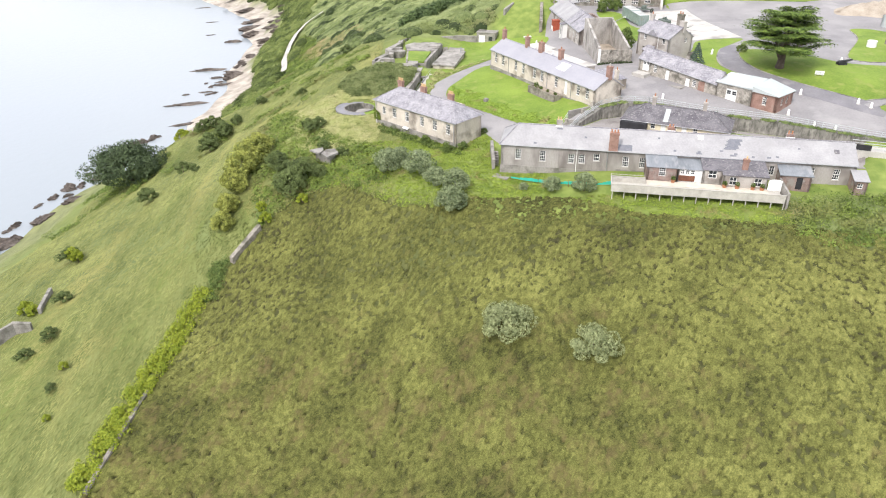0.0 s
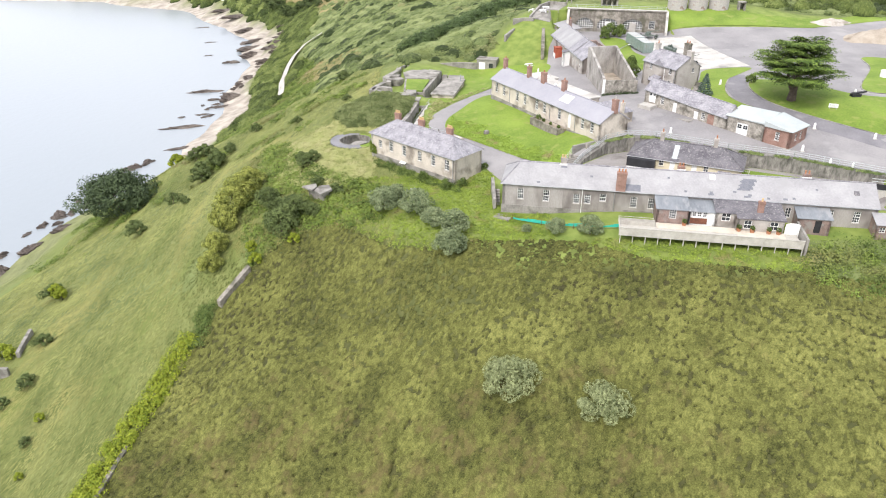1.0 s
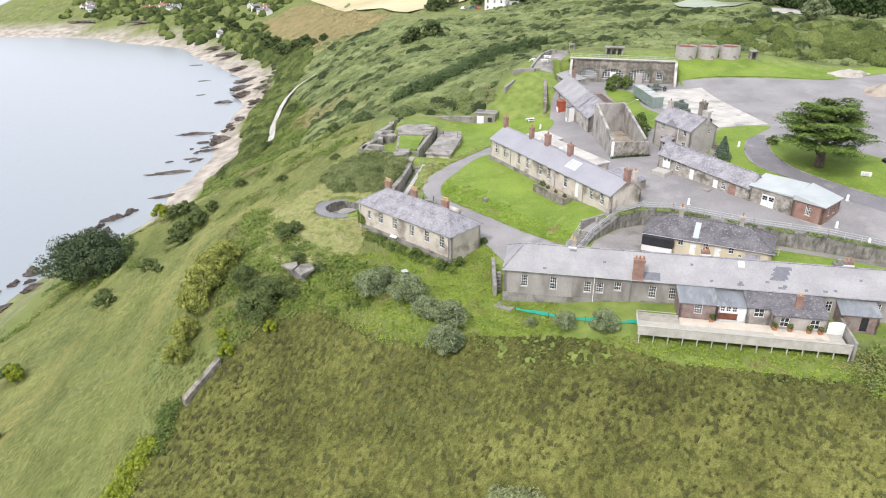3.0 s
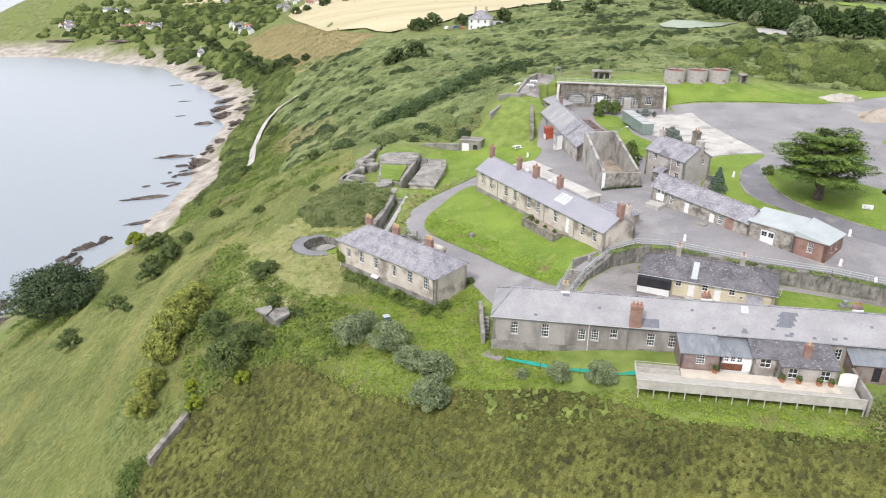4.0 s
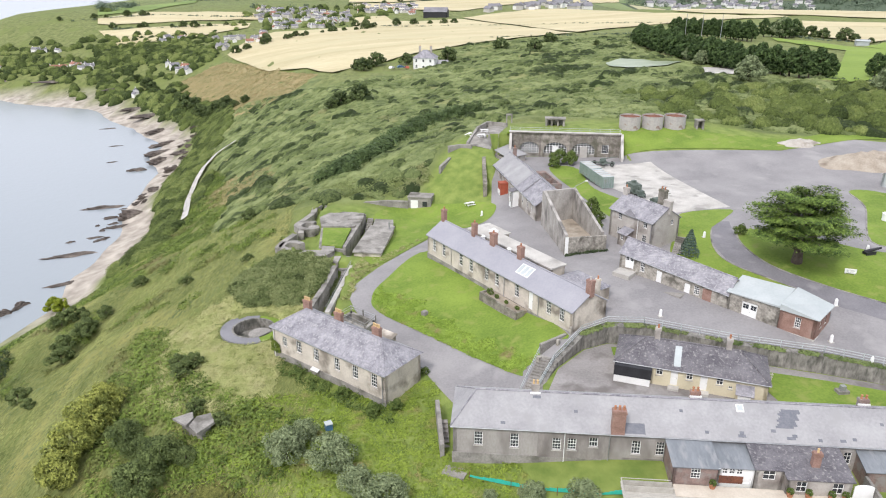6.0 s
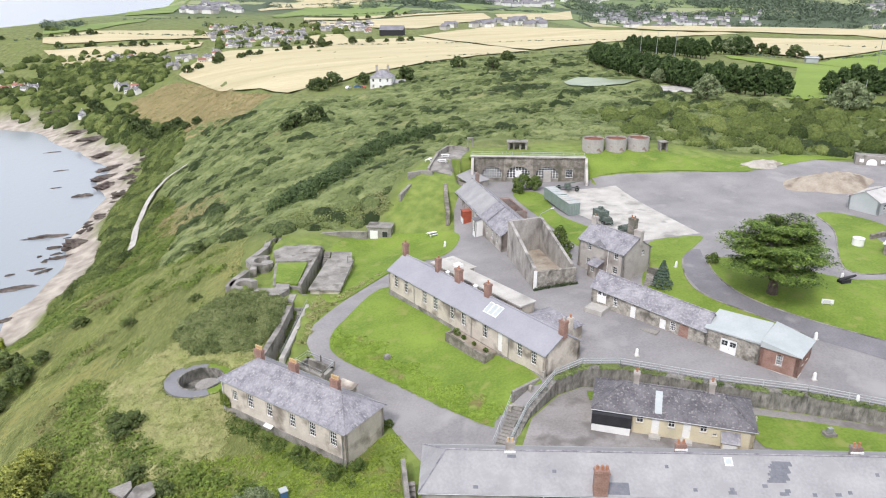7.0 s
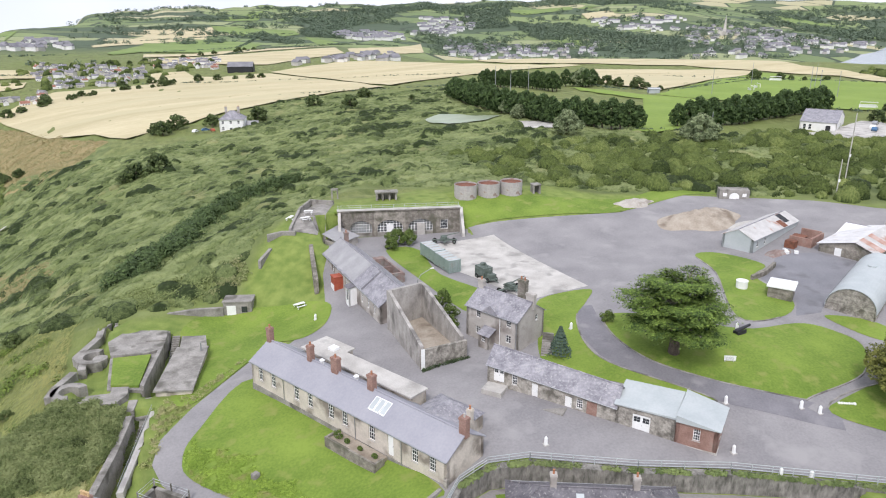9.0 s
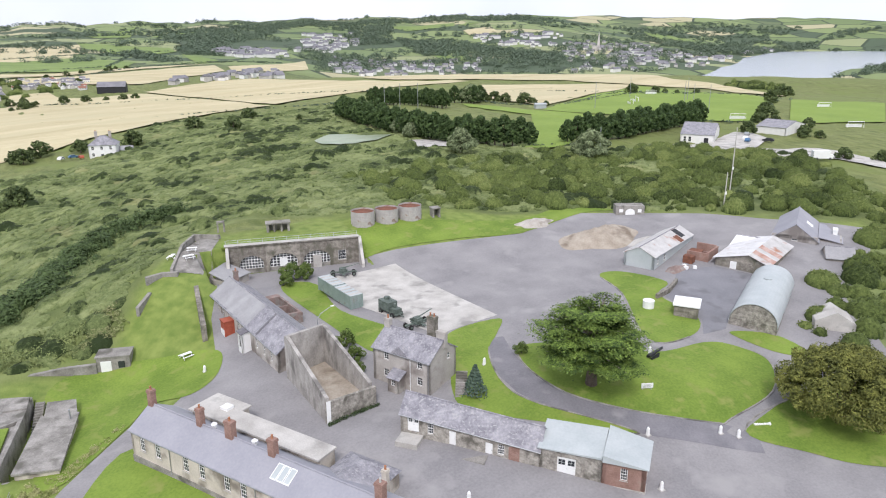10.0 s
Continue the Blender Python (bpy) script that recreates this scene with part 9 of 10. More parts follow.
put(blob_tree("gorse_bush", 5, 2.2, 1.7, 0.2, 1500, 0.16, "leaf_olive", 12, 0.08), "small rounded green bush on the cliff slope", "bush",
    [(-24.8, 133.6, 1.0, 0), (-27.0, 134.6, 0.9, 50), (-66.5, 186.5, 1.5, 30), (-57.4, 150.8, 0.8, 90), (-63.0, 158.0, 1.2, 200), (-60.0, 170.0, 1.5, 10), (-58.5, 180.0, 1.5, 70), (-52.0, 196.0, 1.1, 20), (-80.0, 131.0, 1.4, 0), (-67.5, 98.0, 1.0, 50), (-70.6, 109.6, 1.0, 0), (-70.0, 94.0, 0.9, 9), (-59.0, 180.6, 1.6, 30), (-61.5, 175.4, 1.7, 80), (-67.8, 147.2, 1.3, 10), (-64.0, 187.6, 1.5, 140), (-56.4, 185.2, 1.2, 60), (-25.4, 132.3, 1.1, 20), (-71.0, 152.6, 1.1, 200), (-18.6, 121.0, 0.8, 100), (-22.4, 124.2, 0.9, 40), (-61.5, 85.5, 0.6, 60), (-27.5, 203.0, 1.2, 60), (-36.0, 176.0, 0.8, 0), (-22.0, 167.0, 0.7, 0)], "bushes on the slope")
put(blob_tree("evergreen_oak", 6, 9.5, 10.0, 1.0, 16000, 0.3, "leaf_dark", 40, 0.4, 0.8, limbs=8), "broad dark evergreen oak leaning over the shore", "tree", [(-84.5, 176.0, 1.05, 0)])
put(blob_tree("sycamore", 7, 10.5, 8.2, 1.2, 60000, 0.16, "leaf_syc", 190, 0.45, lump=0.5, limbs=8), "large round-headed sycamore with dense olive leaves", "tree", [(92.6, 119.6, 1.0, 0)])
put(blob_tree("garden_bush", 8, 3.2, 2.0, 0.2, 2200, 0.16, "leaf", 14, 0.1), "leafy green garden bush", "bush",
    [(44.4, 199.9, 1.15, 0), (47.0, 199.4, 1.0, 70), (42.6, 197.6, 0.8, 120), (42.6, 168.0, 0.9, 30), (41.9, 163.2, 0.8, 200), (41.2, 159.8, 0.6, 80), (63.0, 150.4, 0.6, 0), (3.4, 119.4, 0.5, 20), (0.4, 118.9, 0.55, 100), (-3.5, 123.2, 0.5, 180), (7.6, 126.6, 0.35, 0)], "garden bushes")


def conifer(name, seed, height, r0, tiers, mat, n=1800, size=0.18):
    r = np.random.default_rng(seed)
    ob = thing(name, "", "")
    bm = bmesh.new()
    tube(bm, [(0, 0, -0.3), (0, 0, height)], [0.12, 0.02], 7)
    part("trunk", bm, "bark", ob)
    t = r.random(n) ** 0.7
    a0 = r.random(n) * 6.283
    k = np.floor(t * tiers) / tiers
    rad = r0 * (1 - k) * (0.35 + 0.65 * r.random(n) ** 0.5)
    c = np.stack([rad * np.cos(a0), rad * np.sin(a0), 0.3 + height * (k * 0.95) + 0.25 - 0.2 * rad], 1)
    out = np.stack([np.cos(a0), np.sin(a0), 0.9 + 0 * a0], 1)
    a, b = leaves(r, c, np.full(n, size), out)
    crown = new("crown", leaf_mesh("crown", c, a, b, [mat]))
    crown.parent = ob
    return ob


put(conifer("fir_tree", 9, 4.4, 1.9, 11, "needle_blue"), "small blue-green fir beside the grey house", "tree", [(51.9, 145.5, 1.0, 0)])


def cedar_tree():
    """A spreading cedar: leaning forked trunk, long limbs, separate flat shelves of foliage."""
    r = np.random.default_rng(21)
    ob = thing("cedar_tree", "wide old cedar with flat green shelves of foliage", "tree", at=(66.2, 139.0, float(ground(66.2, 139.0))))
    bm = bmesh.new()
    tube(bm, [(-0.3, -0.6, -0.8), (0.0, -0.2, 1.6), (0.5, 0.4, 4.8), (0.8, 0.6, 9.4)], [0.95, 0.65, 0.5, 0.15], 10)
    tube(bm, [(0.0, -0.2, 1.4), (-1.6, -0.8, 3.8), (-2.6, -1.2, 6.4)], [0.5, 0.38, 0.15], 8)
    part("trunk", bm, "bark", ob)
    cs, outs = [], []
    for k in range(34):
        a = 2.399 * k + 0.5 * r.random()
        t = (k // 2) / 16.5
        zz = 4.0 + 7.4 * round(t * 6.5) / 6.5 + 0.25 * r.random()
        reach = 7.7 * math.sqrt(max(0.06, 1 - (t * 0.95) ** 2.2)) * (0.66 + 0.42 * r.random())
        foot = np.array([0.3 + 0.5 * t, 0.2 + 0.4 * t, 2.4 + 6.4 * t])
        tip = np.array([reach * math.cos(a), reach * math.sin(a), zz])
        bm = bmesh.new()
        tube(bm, [tuple(foot), tuple((foot + tip) / 2 + np.array([0, 0, 0.5])), tuple(tip)], [0.28, 0.16, 0.04], 5)
        part("limb", bm, "bark_pale", ob)
        side = np.array([-math.sin(a), math.cos(a), 0])
        for j in range(6):
            s = 0.38 + 0.62 * j / 5
            wide = reach * 0.34 * (1.25 - 0.6 * s)
            for sgn in (-1, 0, 1):
                c0 = foot + (tip - foot) * s + side * sgn * wide + np.array([0, 0, 0.5 * math.sin(math.pi * s) - 0.18 * abs(sgn) + 0.12 * r.random()])
                n = 78
                d = r.normal(size=(n, 3)) * np.array([0.6, 0.6, 0.06])
                d[:, 2] -= 0.10 * (d[:, 0] ** 2 + d[:, 1] ** 2)
                cs.append(c0 + d)
                outs.append(np.tile([0.5 * math.cos(a), 0.5 * math.sin(a), 2.0], (n, 1)))
    c, o = np.concatenate(cs), np.concatenate(outs)
    a, b = leaves(r, c, np.full(len(c), 0.18), o)
    crown = new("crown", leaf_mesh("crown", c, a, b, ["needle"], 3))
    crown.parent = ob


cedar_tree()

# ivy on the corner of the sea house, and weeds along the wall foot
r = np.random.default_rng(31)
q = np.stack([r.random(900) * 1.8 - 0.3, np.full(900, -0.12) - 0.15 * r.random(900), -8.3 + 2.2 * r.random(900)], 1)
q = q[q[:, 2] < -6.2 - 0.5 * q[:, 0]]
a, b = leaves(r, q, np.full(len(q), 0.12), np.tile([0, -1.0, 0.2], (len(q), 1)))
iv = new("ivy", leaf_mesh("ivy", q, a, b, ["ivy"]))
iv.parent = sea_house
p = seeded(rng, (-20, 8, 112, 140), 1500, lambda x, y: (np.abs((x + 13.5) * 0.684 + (y - 134.93) * 0.729 + 1.6) < 1.3) & (x > -13) & (x < 3))
stuff("wall_bramble", "overgrown bramble along the foot of the house", "scrub", *domes(rng, p, 0.4 + 0.4 * rng.random(len(p)), 0.4 + 0.7 * rng.random(len(p)), 40, 0.13), "leaf")

# old hedge bank: broken wall with bright hedge growing over it
HEDGE = [(-32.2, 108.8), (-36.3, 104.3), (-40.6, 96.5), (-44.9, 82.4), (-46.4, 75.5), (-48.2, 66.5)]
hz = [float(ground(x, y)) for x, y in HEDGE]
wall_line("boundary_wall_11", "broken old field wall of dark rubble stone", HEDGE[:2], 0.9, [z - 1 for z in hz[:2]], [z + 1.3 for z in hz[:2]], "stone")
wall_line("boundary_wall_11", "old field wall of dark rubble stone under a hedge", HEDGE[3:], 0.6, [z - 1 for z in hz[3:]], [z + 0.8 for z in hz[3:]], "stone")
pts = []
for (ax, ay), (bx, by) in zip(HEDGE, HEDGE[1:]):
    n = int(math.hypot(bx - ax, by - ay) * 7.0)
    for k in range(n):
        t = rng.random()
        wd = rng.random() * 3.4 - 0.3
        pts.append((ax + (bx - ax) * t - wd, ay + (by - ay) * t + 0.3 * wd))
p = np.array(pts)
p = p[(p[:, 1] < 100.5)]
p = np.column_stack([p, ground(p[:, 0], p[:, 1])])
stuff("lime_hedge", "bright yellow-green hedge sprawling along the old wall", "hedge", *domes(rng, p, 0.6 + 0.6 * rng.random(len(p)), 0.9 + 1.3 * rng.random(len(p)), 70, 0.17, 0.0, 0.35, 0.75), "leaf_lime")
pts = np.array([(-37.5 - 2.5 * rng.random(), 98.5 + 7 * rng.random()) for _ in range(46)])
p = np.column_stack([pts, ground(pts[:, 0], pts[:, 1])])
stuff("dark_hedge", "darker hedge bushes on the old wall", "hedge", *domes(rng, p, 0.7 + 0.5 * rng.random(len(p)), 0.8 + 0.7 * rng.random(len(p)), 60, 0.16), "leaf")
wall_line("boundary_wall_12", "ruined masonry walls low on the slope", [(-79.0, 100.4), (-76.4, 102.6), (-73.6, 102.8)], 0.6, [-40, -39, -38], [-35.6, -34.6, -34.9], "old_concrete")
wall_line("boundary_wall_13", "broken wall stub low on the slope", [(-74.4, 107.6), (-76.2, 115.2)], 0.6, -39, [-35.0, -35.4], "old_concrete")

# shore rocks
def shore_rock(x, y, lx, ly, h, turn, seed):
    r = np.random.default_rng(seed)
    bm = bmesh.new()
    bmesh.ops.create_icosphere(bm, subdivisions=3, radius=1)
    ph = r.random(6) * 6
    for v in bm.verts:
        k = 1 + 0.25 * math.sin(3 * v.co.x + ph[0]) * math.cos(4 * v.co.y + ph[1]) + 0.14 * math.sin(9 * v.co.x + 7 * v.co.z + ph[2]) + 0.1 * math.sin(13 * v.co.y + ph[3])
        v.co = Vector((v.co.x * lx * k, v.co.y * ly * k, max(-0.4, v.co.z) * h * k))
    for f in bm.faces:
        f.smooth = False
    ob = link("shore_rock", bm, "rock")
    ob.matrix_world = pose(x, y, max(float(ground(x, y)), -56.3), 0, 0, turn)
    tagged(ob, "dark slanting rock ledge on the beach", "rock", "rocks on the shore")


ROCKS = [(-117, 352, 14, 2.4, 1.2, 14), (-101, 336, 7, 4, 2.6, 30), (-111, 296, 12, 2.2, 1.0, 18), (-103, 270, 8, 2.2, 0.8, 25), (-113, 427, 9, 5, 2.2, 40), (-121, 414, 7, 3, 1.4, 20), (-118, 445, 12, 4, 1.6, 35), (-122, 470, 14, 4, 1.6, 45), (-133, 500, 14, 4, 1.4, 50),
         (-148, 536, 18, 5, 1.4, 40), (-165, 560, 14, 5, 1.4, 30), (-190, 618, 18, 5, 1.4, 30), (-120, 170, 5, 2.5, 1.2, 60), (-117, 185, 6, 2.5, 1.2, 70), (-114, 196, 4, 2, 1.0, 50), (-122, 163, 7, 3, 1.4, 80), (-108, 322, 1.6, 1.2, 1.0, 0), (-112, 328, 1.4, 1.0, 0.8, 60),
         (-116, 310, 2.4, 1.2, 0.8, 20), (-140, 432, 4, 1.5, 0.6, 10), (-150, 470, 6, 1.5, 0.6, 20), (-170, 520, 8, 2, 0.6, 10), (-255, 652, 20, 4, 1.0, 5), (-310, 676, 26, 4, 1.0, 8), (-104, 312, 1.5, 1.3, 0.9, 0), (-98, 348, 3, 2, 1.2, 70)]
for k in range(44):
    y = 285 + 290 * rng.random()
    ROCKS.append((-96 - 9 * rng.random() - 0.36 * max(0, y - 470) - 6 * (y < 350), y, 2.0 + 5.5 * rng.random(), 0.8 + 1.4 * rng.random(), 0.5 + 0.7 * rng.random(), 15 + 30 * rng.random()))
for k in range(46):
    y = 150 + 110 * rng.random()
    ROCKS.append((-117 - 8 * rng.random() + 0.14 * max(0, y - 195), y, 1.2 + 3.5 * rng.random(), 0.8 + 1.6 * rng.random(), 0.6 + 0.9 * rng.random(), 90 * rng.random()))
for k, (x, y, lx, ly, h, t) in enumerate(ROCKS):
    shore_rock(x, y, lx * 0.7, ly * 0.7, h, t, 100 + k)
drape("footpath", "pale gravel coastal path down the slope", "path", strip([(-64, 280), (-66.5, 294), (-71, 315), (-72, 333), (-71, 347), (-67, 358), (-59, 360)], 2.6), "concrete", 1.0, 1.5, soft=False)
# plants along the front of the roofless shed
t = rng.random(70)
p = np.column_stack([32.7 + 7.5 * t, 149.35 + 1.6 * t, ground(32.7 + 7.5 * t, 149.35 + 1.6 * t)])
stuff("shed_planting", "row of dark low plants at the foot of the shed wall", "plants", *domes(rng, p, 0.2 + 0.15 * rng.random(70), 0.3 + 0.4 * rng.random(70), 30, 0.09), "leaf_dark")

# ------------------------------------------------------------------ fields, belts, village, town
M["pond_weed"] = material("weedy_shallow_water", (0.20, 0.25, 0.15), (0.30, 0.34, 0.23), 5, 0.6, rough=0.35, bump=0.05)
M["hedge_leaf"] = tones("hedgerow_leaves", (0.026, 0.045, 0.016), (0.13, 0.17, 0.055), 3, 0.8, 0.25)
# far leaves paler and bluer than near hedges: distance haze put into the colour
M["far_scrub"] = tones("haze_tinted_far_leaves", (0.06, 0.09, 0.06), (0.15, 0.195, 0.125), 20)


def field(label, outline, mat, lift=0.5, step=18.0):
    return drape("field", label, "field", outline, mat, lift, step, soft=False, far=True)


FIELDS = {
    "pale golden barley field on the headland": [(-112, 639), (-80, 558), (-52, 483), (-35, 467), (-19, 442), (-4, 452), (10, 461), (30, 484), (62, 504), (93, 534), (148, 563), (136, 681), (103, 756), (87, 784), (47, 768), (26, 790), (19, 847), (-13, 850), (-14, 749), (-57, 740), (-87, 747), (-102, 712)],
    "golden barley field along the ridge": [(96, 789), (107, 762), (139, 688), (155, 576), (199, 614), (232, 635), (297, 672), (351, 673), (380, 678), (321, 722), (264, 791), (224, 907), (150, 848)],
    "strip of golden stubble above the town": [(309, 777), (620, 980), (700, 900), (554, 580), (558, 535), (511, 426), (470, 399), (482, 434), (509, 500), (488, 574), (460, 630), (394, 684), (326, 734)],
    "golden stubble field beside the pitches": [(366, 636), (469, 590), (486, 563), (265, 410), (277, 462), (279, 484)],
    "golden stubble field inland": [(-24, 1040), (33, 1049), (257, 1227), (239, 1086), (106, 887), (55, 919), (-23, 980)],
    "pale stubble field above the town": [(271, 1202), (583, 1752), (480, 1434), (329, 1172), (251, 1093)],
    "straw-coloured field inland": [(-25, 1075), (34, 1074), (261, 1275), (151, 1235), (36, 1128), (-26, 1140)],
    "pale field on rising ground": [(-40, 1715), (-52, 2350), (146, 2498), (128, 2018), (66, 1969)],
    "golden field above the bay": [(-297, 898), (-256, 949), (-141, 944), (-115, 886), (-118, 862), (-181, 871), (-274, 859), (-286, 863)],
    "golden field behind the village": [(-274, 828), (-176, 846), (-122, 836), (-119, 797), (-163, 762), (-198, 746), (-230, 744), (-253, 790)],
    "long straw field on the far slope": [(-117, 1453), (16, 2391), (137, 2394), (87, 1773), (-108, 1400)],
}
GREENS = {
    "green pasture inland": [(-27, 1183), (-36, 1576), (65, 1941), (174, 1481), (129, 1225), (56, 1145)],
    "green pasture on rising ground": [(145, 2603), (356, 2229), (333, 1994), (215, 1812), (149, 2230)],
    "hill pasture": [(215, 3262), (442, 3596), (335, 2902), (226, 2912)],
    "high hill pasture": [(432, 3048), (705, 3575), (625, 3273), (436, 2820)],
    "green field below the woods": [(326, 1894), (320, 1421), (252, 1324)],
    "pale green hill field": [(1472, 3202), (2029, 3240), (1834, 3085), (1494, 3011)],
    "bright hill pasture": [(3124, 3249), (3003, 2515), (2611, 2279), (2696, 2657)],
    "small hill pasture": [(2723, 2282), (2682, 2118), (2603, 2154)],
    "green meadow between the woods": [(1109, 2077), (1194, 1964), (1092, 1830), (1054, 1925)],
    "green pasture above the bay": [(-320, 969), (-270, 1074), (-249, 1197), (-236, 1102), (-260, 966), (-304, 920)],
    "far green pasture by the sea": [(-420, 1900), (-330, 2100), (-242, 1325), (-297, 1236)],
    "wide green pasture behind the village": [(-75, 1188), (-30, 1500), (-36, 1560), (-27, 1200), (-64, 1141)],
}
for label, poly in FIELDS.items():
    d = math.hypot(*poly[0])
    field(label, poly, "hay", 0.5 + d / 2500, max(10, d / 45))
for label, poly in GREENS.items():
    d = math.hypot(*poly[0])
    field(label, poly, "pasture", 0.5 + d / 2500, max(10, d / 45))
field("straw hill field", [(1710, 2880), (1942, 3004), (1802, 2746), (1636, 2712)], "hay", 4, 90)
field("mown green practice pitch", [(240, 465), (245, 434), (248, 390), (256, 352), (214, 322), (177, 278), (159, 282), (200, 332), (230, 374), (235, 443)], "pitch", 0.5, 9)
field("mown green sports pitch", [(253, 394), (476, 560), (485, 542), (439, 388), (308, 298), (280, 311), (261, 356)], "pitch", 0.5, 9)
field("pale mown pitch by the club", [(442, 373), (498, 343), (370, 271), (311, 282)], "pitch", 0.5, 9)
drape("car_park", "pale gravel car park and drive by the clubhouse", "car park", [(196, 258), (227, 255), (261, 273), (268, 270), (256, 252), (229, 239), (258, 226), (248, 202), (239, 197), (237, 213), (217, 231), (215, 235)], "concrete", 0.5, 6, soft=False, far=True)
drape("pond", "shallow pale green pond in the scrub", "pond", [(106, 358), (118, 367), (128, 360), (136, 346), (120, 339), (110, 345)], "pond_weed", 0.5, 4, far=True)
drape("track", "pale track through the scrub", "track", [(137, 331), (146, 316), (142, 306), (130, 315)], "concrete", 0.5, 4, far=True)
# belts of trees
def along(line, step, sway):
    out = []
    for (ax, ay), (bx, by) in zip(line, line[1:]):
        k = max(1, round(math.hypot(bx - ax, by - ay) / step))
        out += [(ax + (bx - ax) * i / k + sway * math.sin(7.0 * i), ay + (by - ay) * i / k + sway * math.cos(5.0 * i)) for i in range(k)]
    return out


belt = blob_tree("cypress", 41, 11.5, 3.6, 0.2, 2100, 0.52, "cypress", 60, 0.35, corners=3, lump=0.7)
row = along([(150, 440), (142, 384), (143, 345), (146, 314), (167, 285)], 3.2, 0.7) + along([(152, 424), (160, 396)], 6.0, 0.8) + along([(206, 522), (217, 476), (223, 446)], 3.4, 0.8) + along([(249, 484), (253, 466), (266, 478)], 6.0, 0.5) + along([(181, 284), (200, 280), (226, 288), (250, 295), (277, 303)], 3.4, 0.8)
put(belt, "tall dense dark green shelter-belt cypress", "tree", [(x, y, 0.85 + 0.3 * ((k * 7) % 5) / 5, 37 * k) for k, (x, y) in enumerate(row)], "shelter-belt trees")
round_t = blob_tree("field_tree", 42, 8.0, 4.6, 1.0, 5000, 0.36, "leaf_grey", 22, 0.3, corners=3, limbs=5)
put(round_t, "round-headed grey-green tree in the scrub", "tree", [(164, 252, 1.3, 0), (137, 291, 1.15, 40), (254, 472, 1.5, 10), (143, 352, 0.9, 20), (140, 336, 0.8, 80)], "trees in the scrub")
dark_t = blob_tree("hedge_tree", 43, 6.5, 4.4, 0.4, 1500, 0.5, "hedge_leaf", 22, 0.3, corners=3, lump=0.85)
spots = [(22, 452), (45, 448), (47, 446), (77, 461), (90, 430), (127, 440), (-5, 441), (1, 447), (5, 452), (-2, 438), (-6, 341), (-11, 340), (-15, 339), (-3, 344), (262, 267), (274, 250), (280, 247), (110, 478), (300, 282), (307, 270), (286, 258), (240, 212), (250, 205)]
rng = np.random.default_rng(77)
for (ax, ay, bx, by, n) in ((-62, 432, -150, 575, 16), (-150, 575, -190, 640, 10), (-110, 640, -60, 700, 9), (-60, 700, 10, 730, 9), (-120, 420, -135, 500, 0), (-40, 760, 90, 735, 9), (270, 500, 277, 412, 7), (393, 482, 430, 440, 6), (300, 292, 424, 374, 7), (470, 400, 560, 460, 8), (-330, 890, -235, 930, 6), (-265, 842, -131, 828, 8), (-60, 940, 140, 1220, 12), ):
    for k in range(n):
        t = (k + rng.random()) / n
        spots.append((ax + (bx - ax) * t + rng.normal() * 2.5, ay + (by - ay) * t + rng.normal() * 2.5))
put(dark_t, "dark rounded hedgerow tree", "tree", [(x, y, 0.45 + 0.75 * rng.random(), 360 * rng.random()) for x, y in spots], "hedgerow trees")
# woods too far to tell apart: one joined crown layer
WOODS = [([(440, 3244), (1435, 3900), (1591, 3388), (1388, 2965), (970, 2403), (1343, 3442), (1027, 3336), (446, 2150), (436, 2601)], 630), ([(1264, 3111), (1585, 3312), (1195, 2563), (1067, 2532)], 180), ([(1299, 2726), (1485, 2596), (1438, 2134), (1519, 1931), (1200, 1560), (994, 1540), (1123, 1881), (1098, 2150)], 630),
         ([(2424, 2715), (3065, 2532), (4568, 2636), (4304, 2777), (2620, 2051), (2340, 2101), (2472, 2508)], 630), ([(357, 2150), (449, 2314), (384, 1694), (330, 1852)], 135), ([(193, 1927), (218, 1396), (254, 1437), (250, 2091)], 90), ([(737, 2096), (995, 2105), (769, 1675), (480, 1391)], 135), ([(546, 513), (555, 457), (596, 486), (577, 526)], 60),
         ([(-257, 772), (-221, 747), (-164, 745), (-136, 652), (-172, 662), (-232, 690)], 225), ([(-159, 720), (-124, 658), (-125, 630), (-150, 657)], 75), ([(-230, 683), (-195, 625), (-185, 590), (-201, 595)], 75), ([(-173, 589), (-134, 582), (-121, 536), (-117, 501), (-158, 555)], 135), ([(-347, 1048), (-299, 1059), (-285, 967), (-311, 942)], 36),
         ([(1600, 1010), (1920, 1185), (2070, 1200), (2150, 900), (1800, 800)], 240), ([(2800, 3300), (3900, 3500), (4300, 3000), (3100, 2560)], 390), ([(900, 3600), (2900, 3700), (2500, 3350), (1000, 3450)], 390), ([(-20, 3000), (900, 3700), (880, 3620), (0, 2900)], 135), ([(1120, 1420), (2280, 1900), (1830, 2290)], 165), ([(640, 1700), (1150, 1860), (700, 1920)], 105), ([(-140, 1000), (-20, 915), (-17, 760), (-90, 770)], 45), ([(-320, 760), (-180, 660), (-230, 640), (-330, 720)], 105), ([(-350, 690), (-340, 790), (-180, 800), (-120, 700), (-125, 620), (-165, 590), (-215, 610), (-270, 650)], 330), ([(-150, 1010), (70, 1010), (60, 850), (-80, 760), (-150, 760)], 70)]
wood = []
for poly, n in WOODS:
    q = np.array(poly, float)
    x, y = (q[:, k].min() + (q[:, k].max() - q[:, k].min()) * rng.random(n * 4) for k in (0, 1))
    ok = inside(poly, x, y)
    wood.append(np.stack([x[ok], y[ok]], 1)[:n])
d_ = 1500 + 3000 * rng.random(9000)
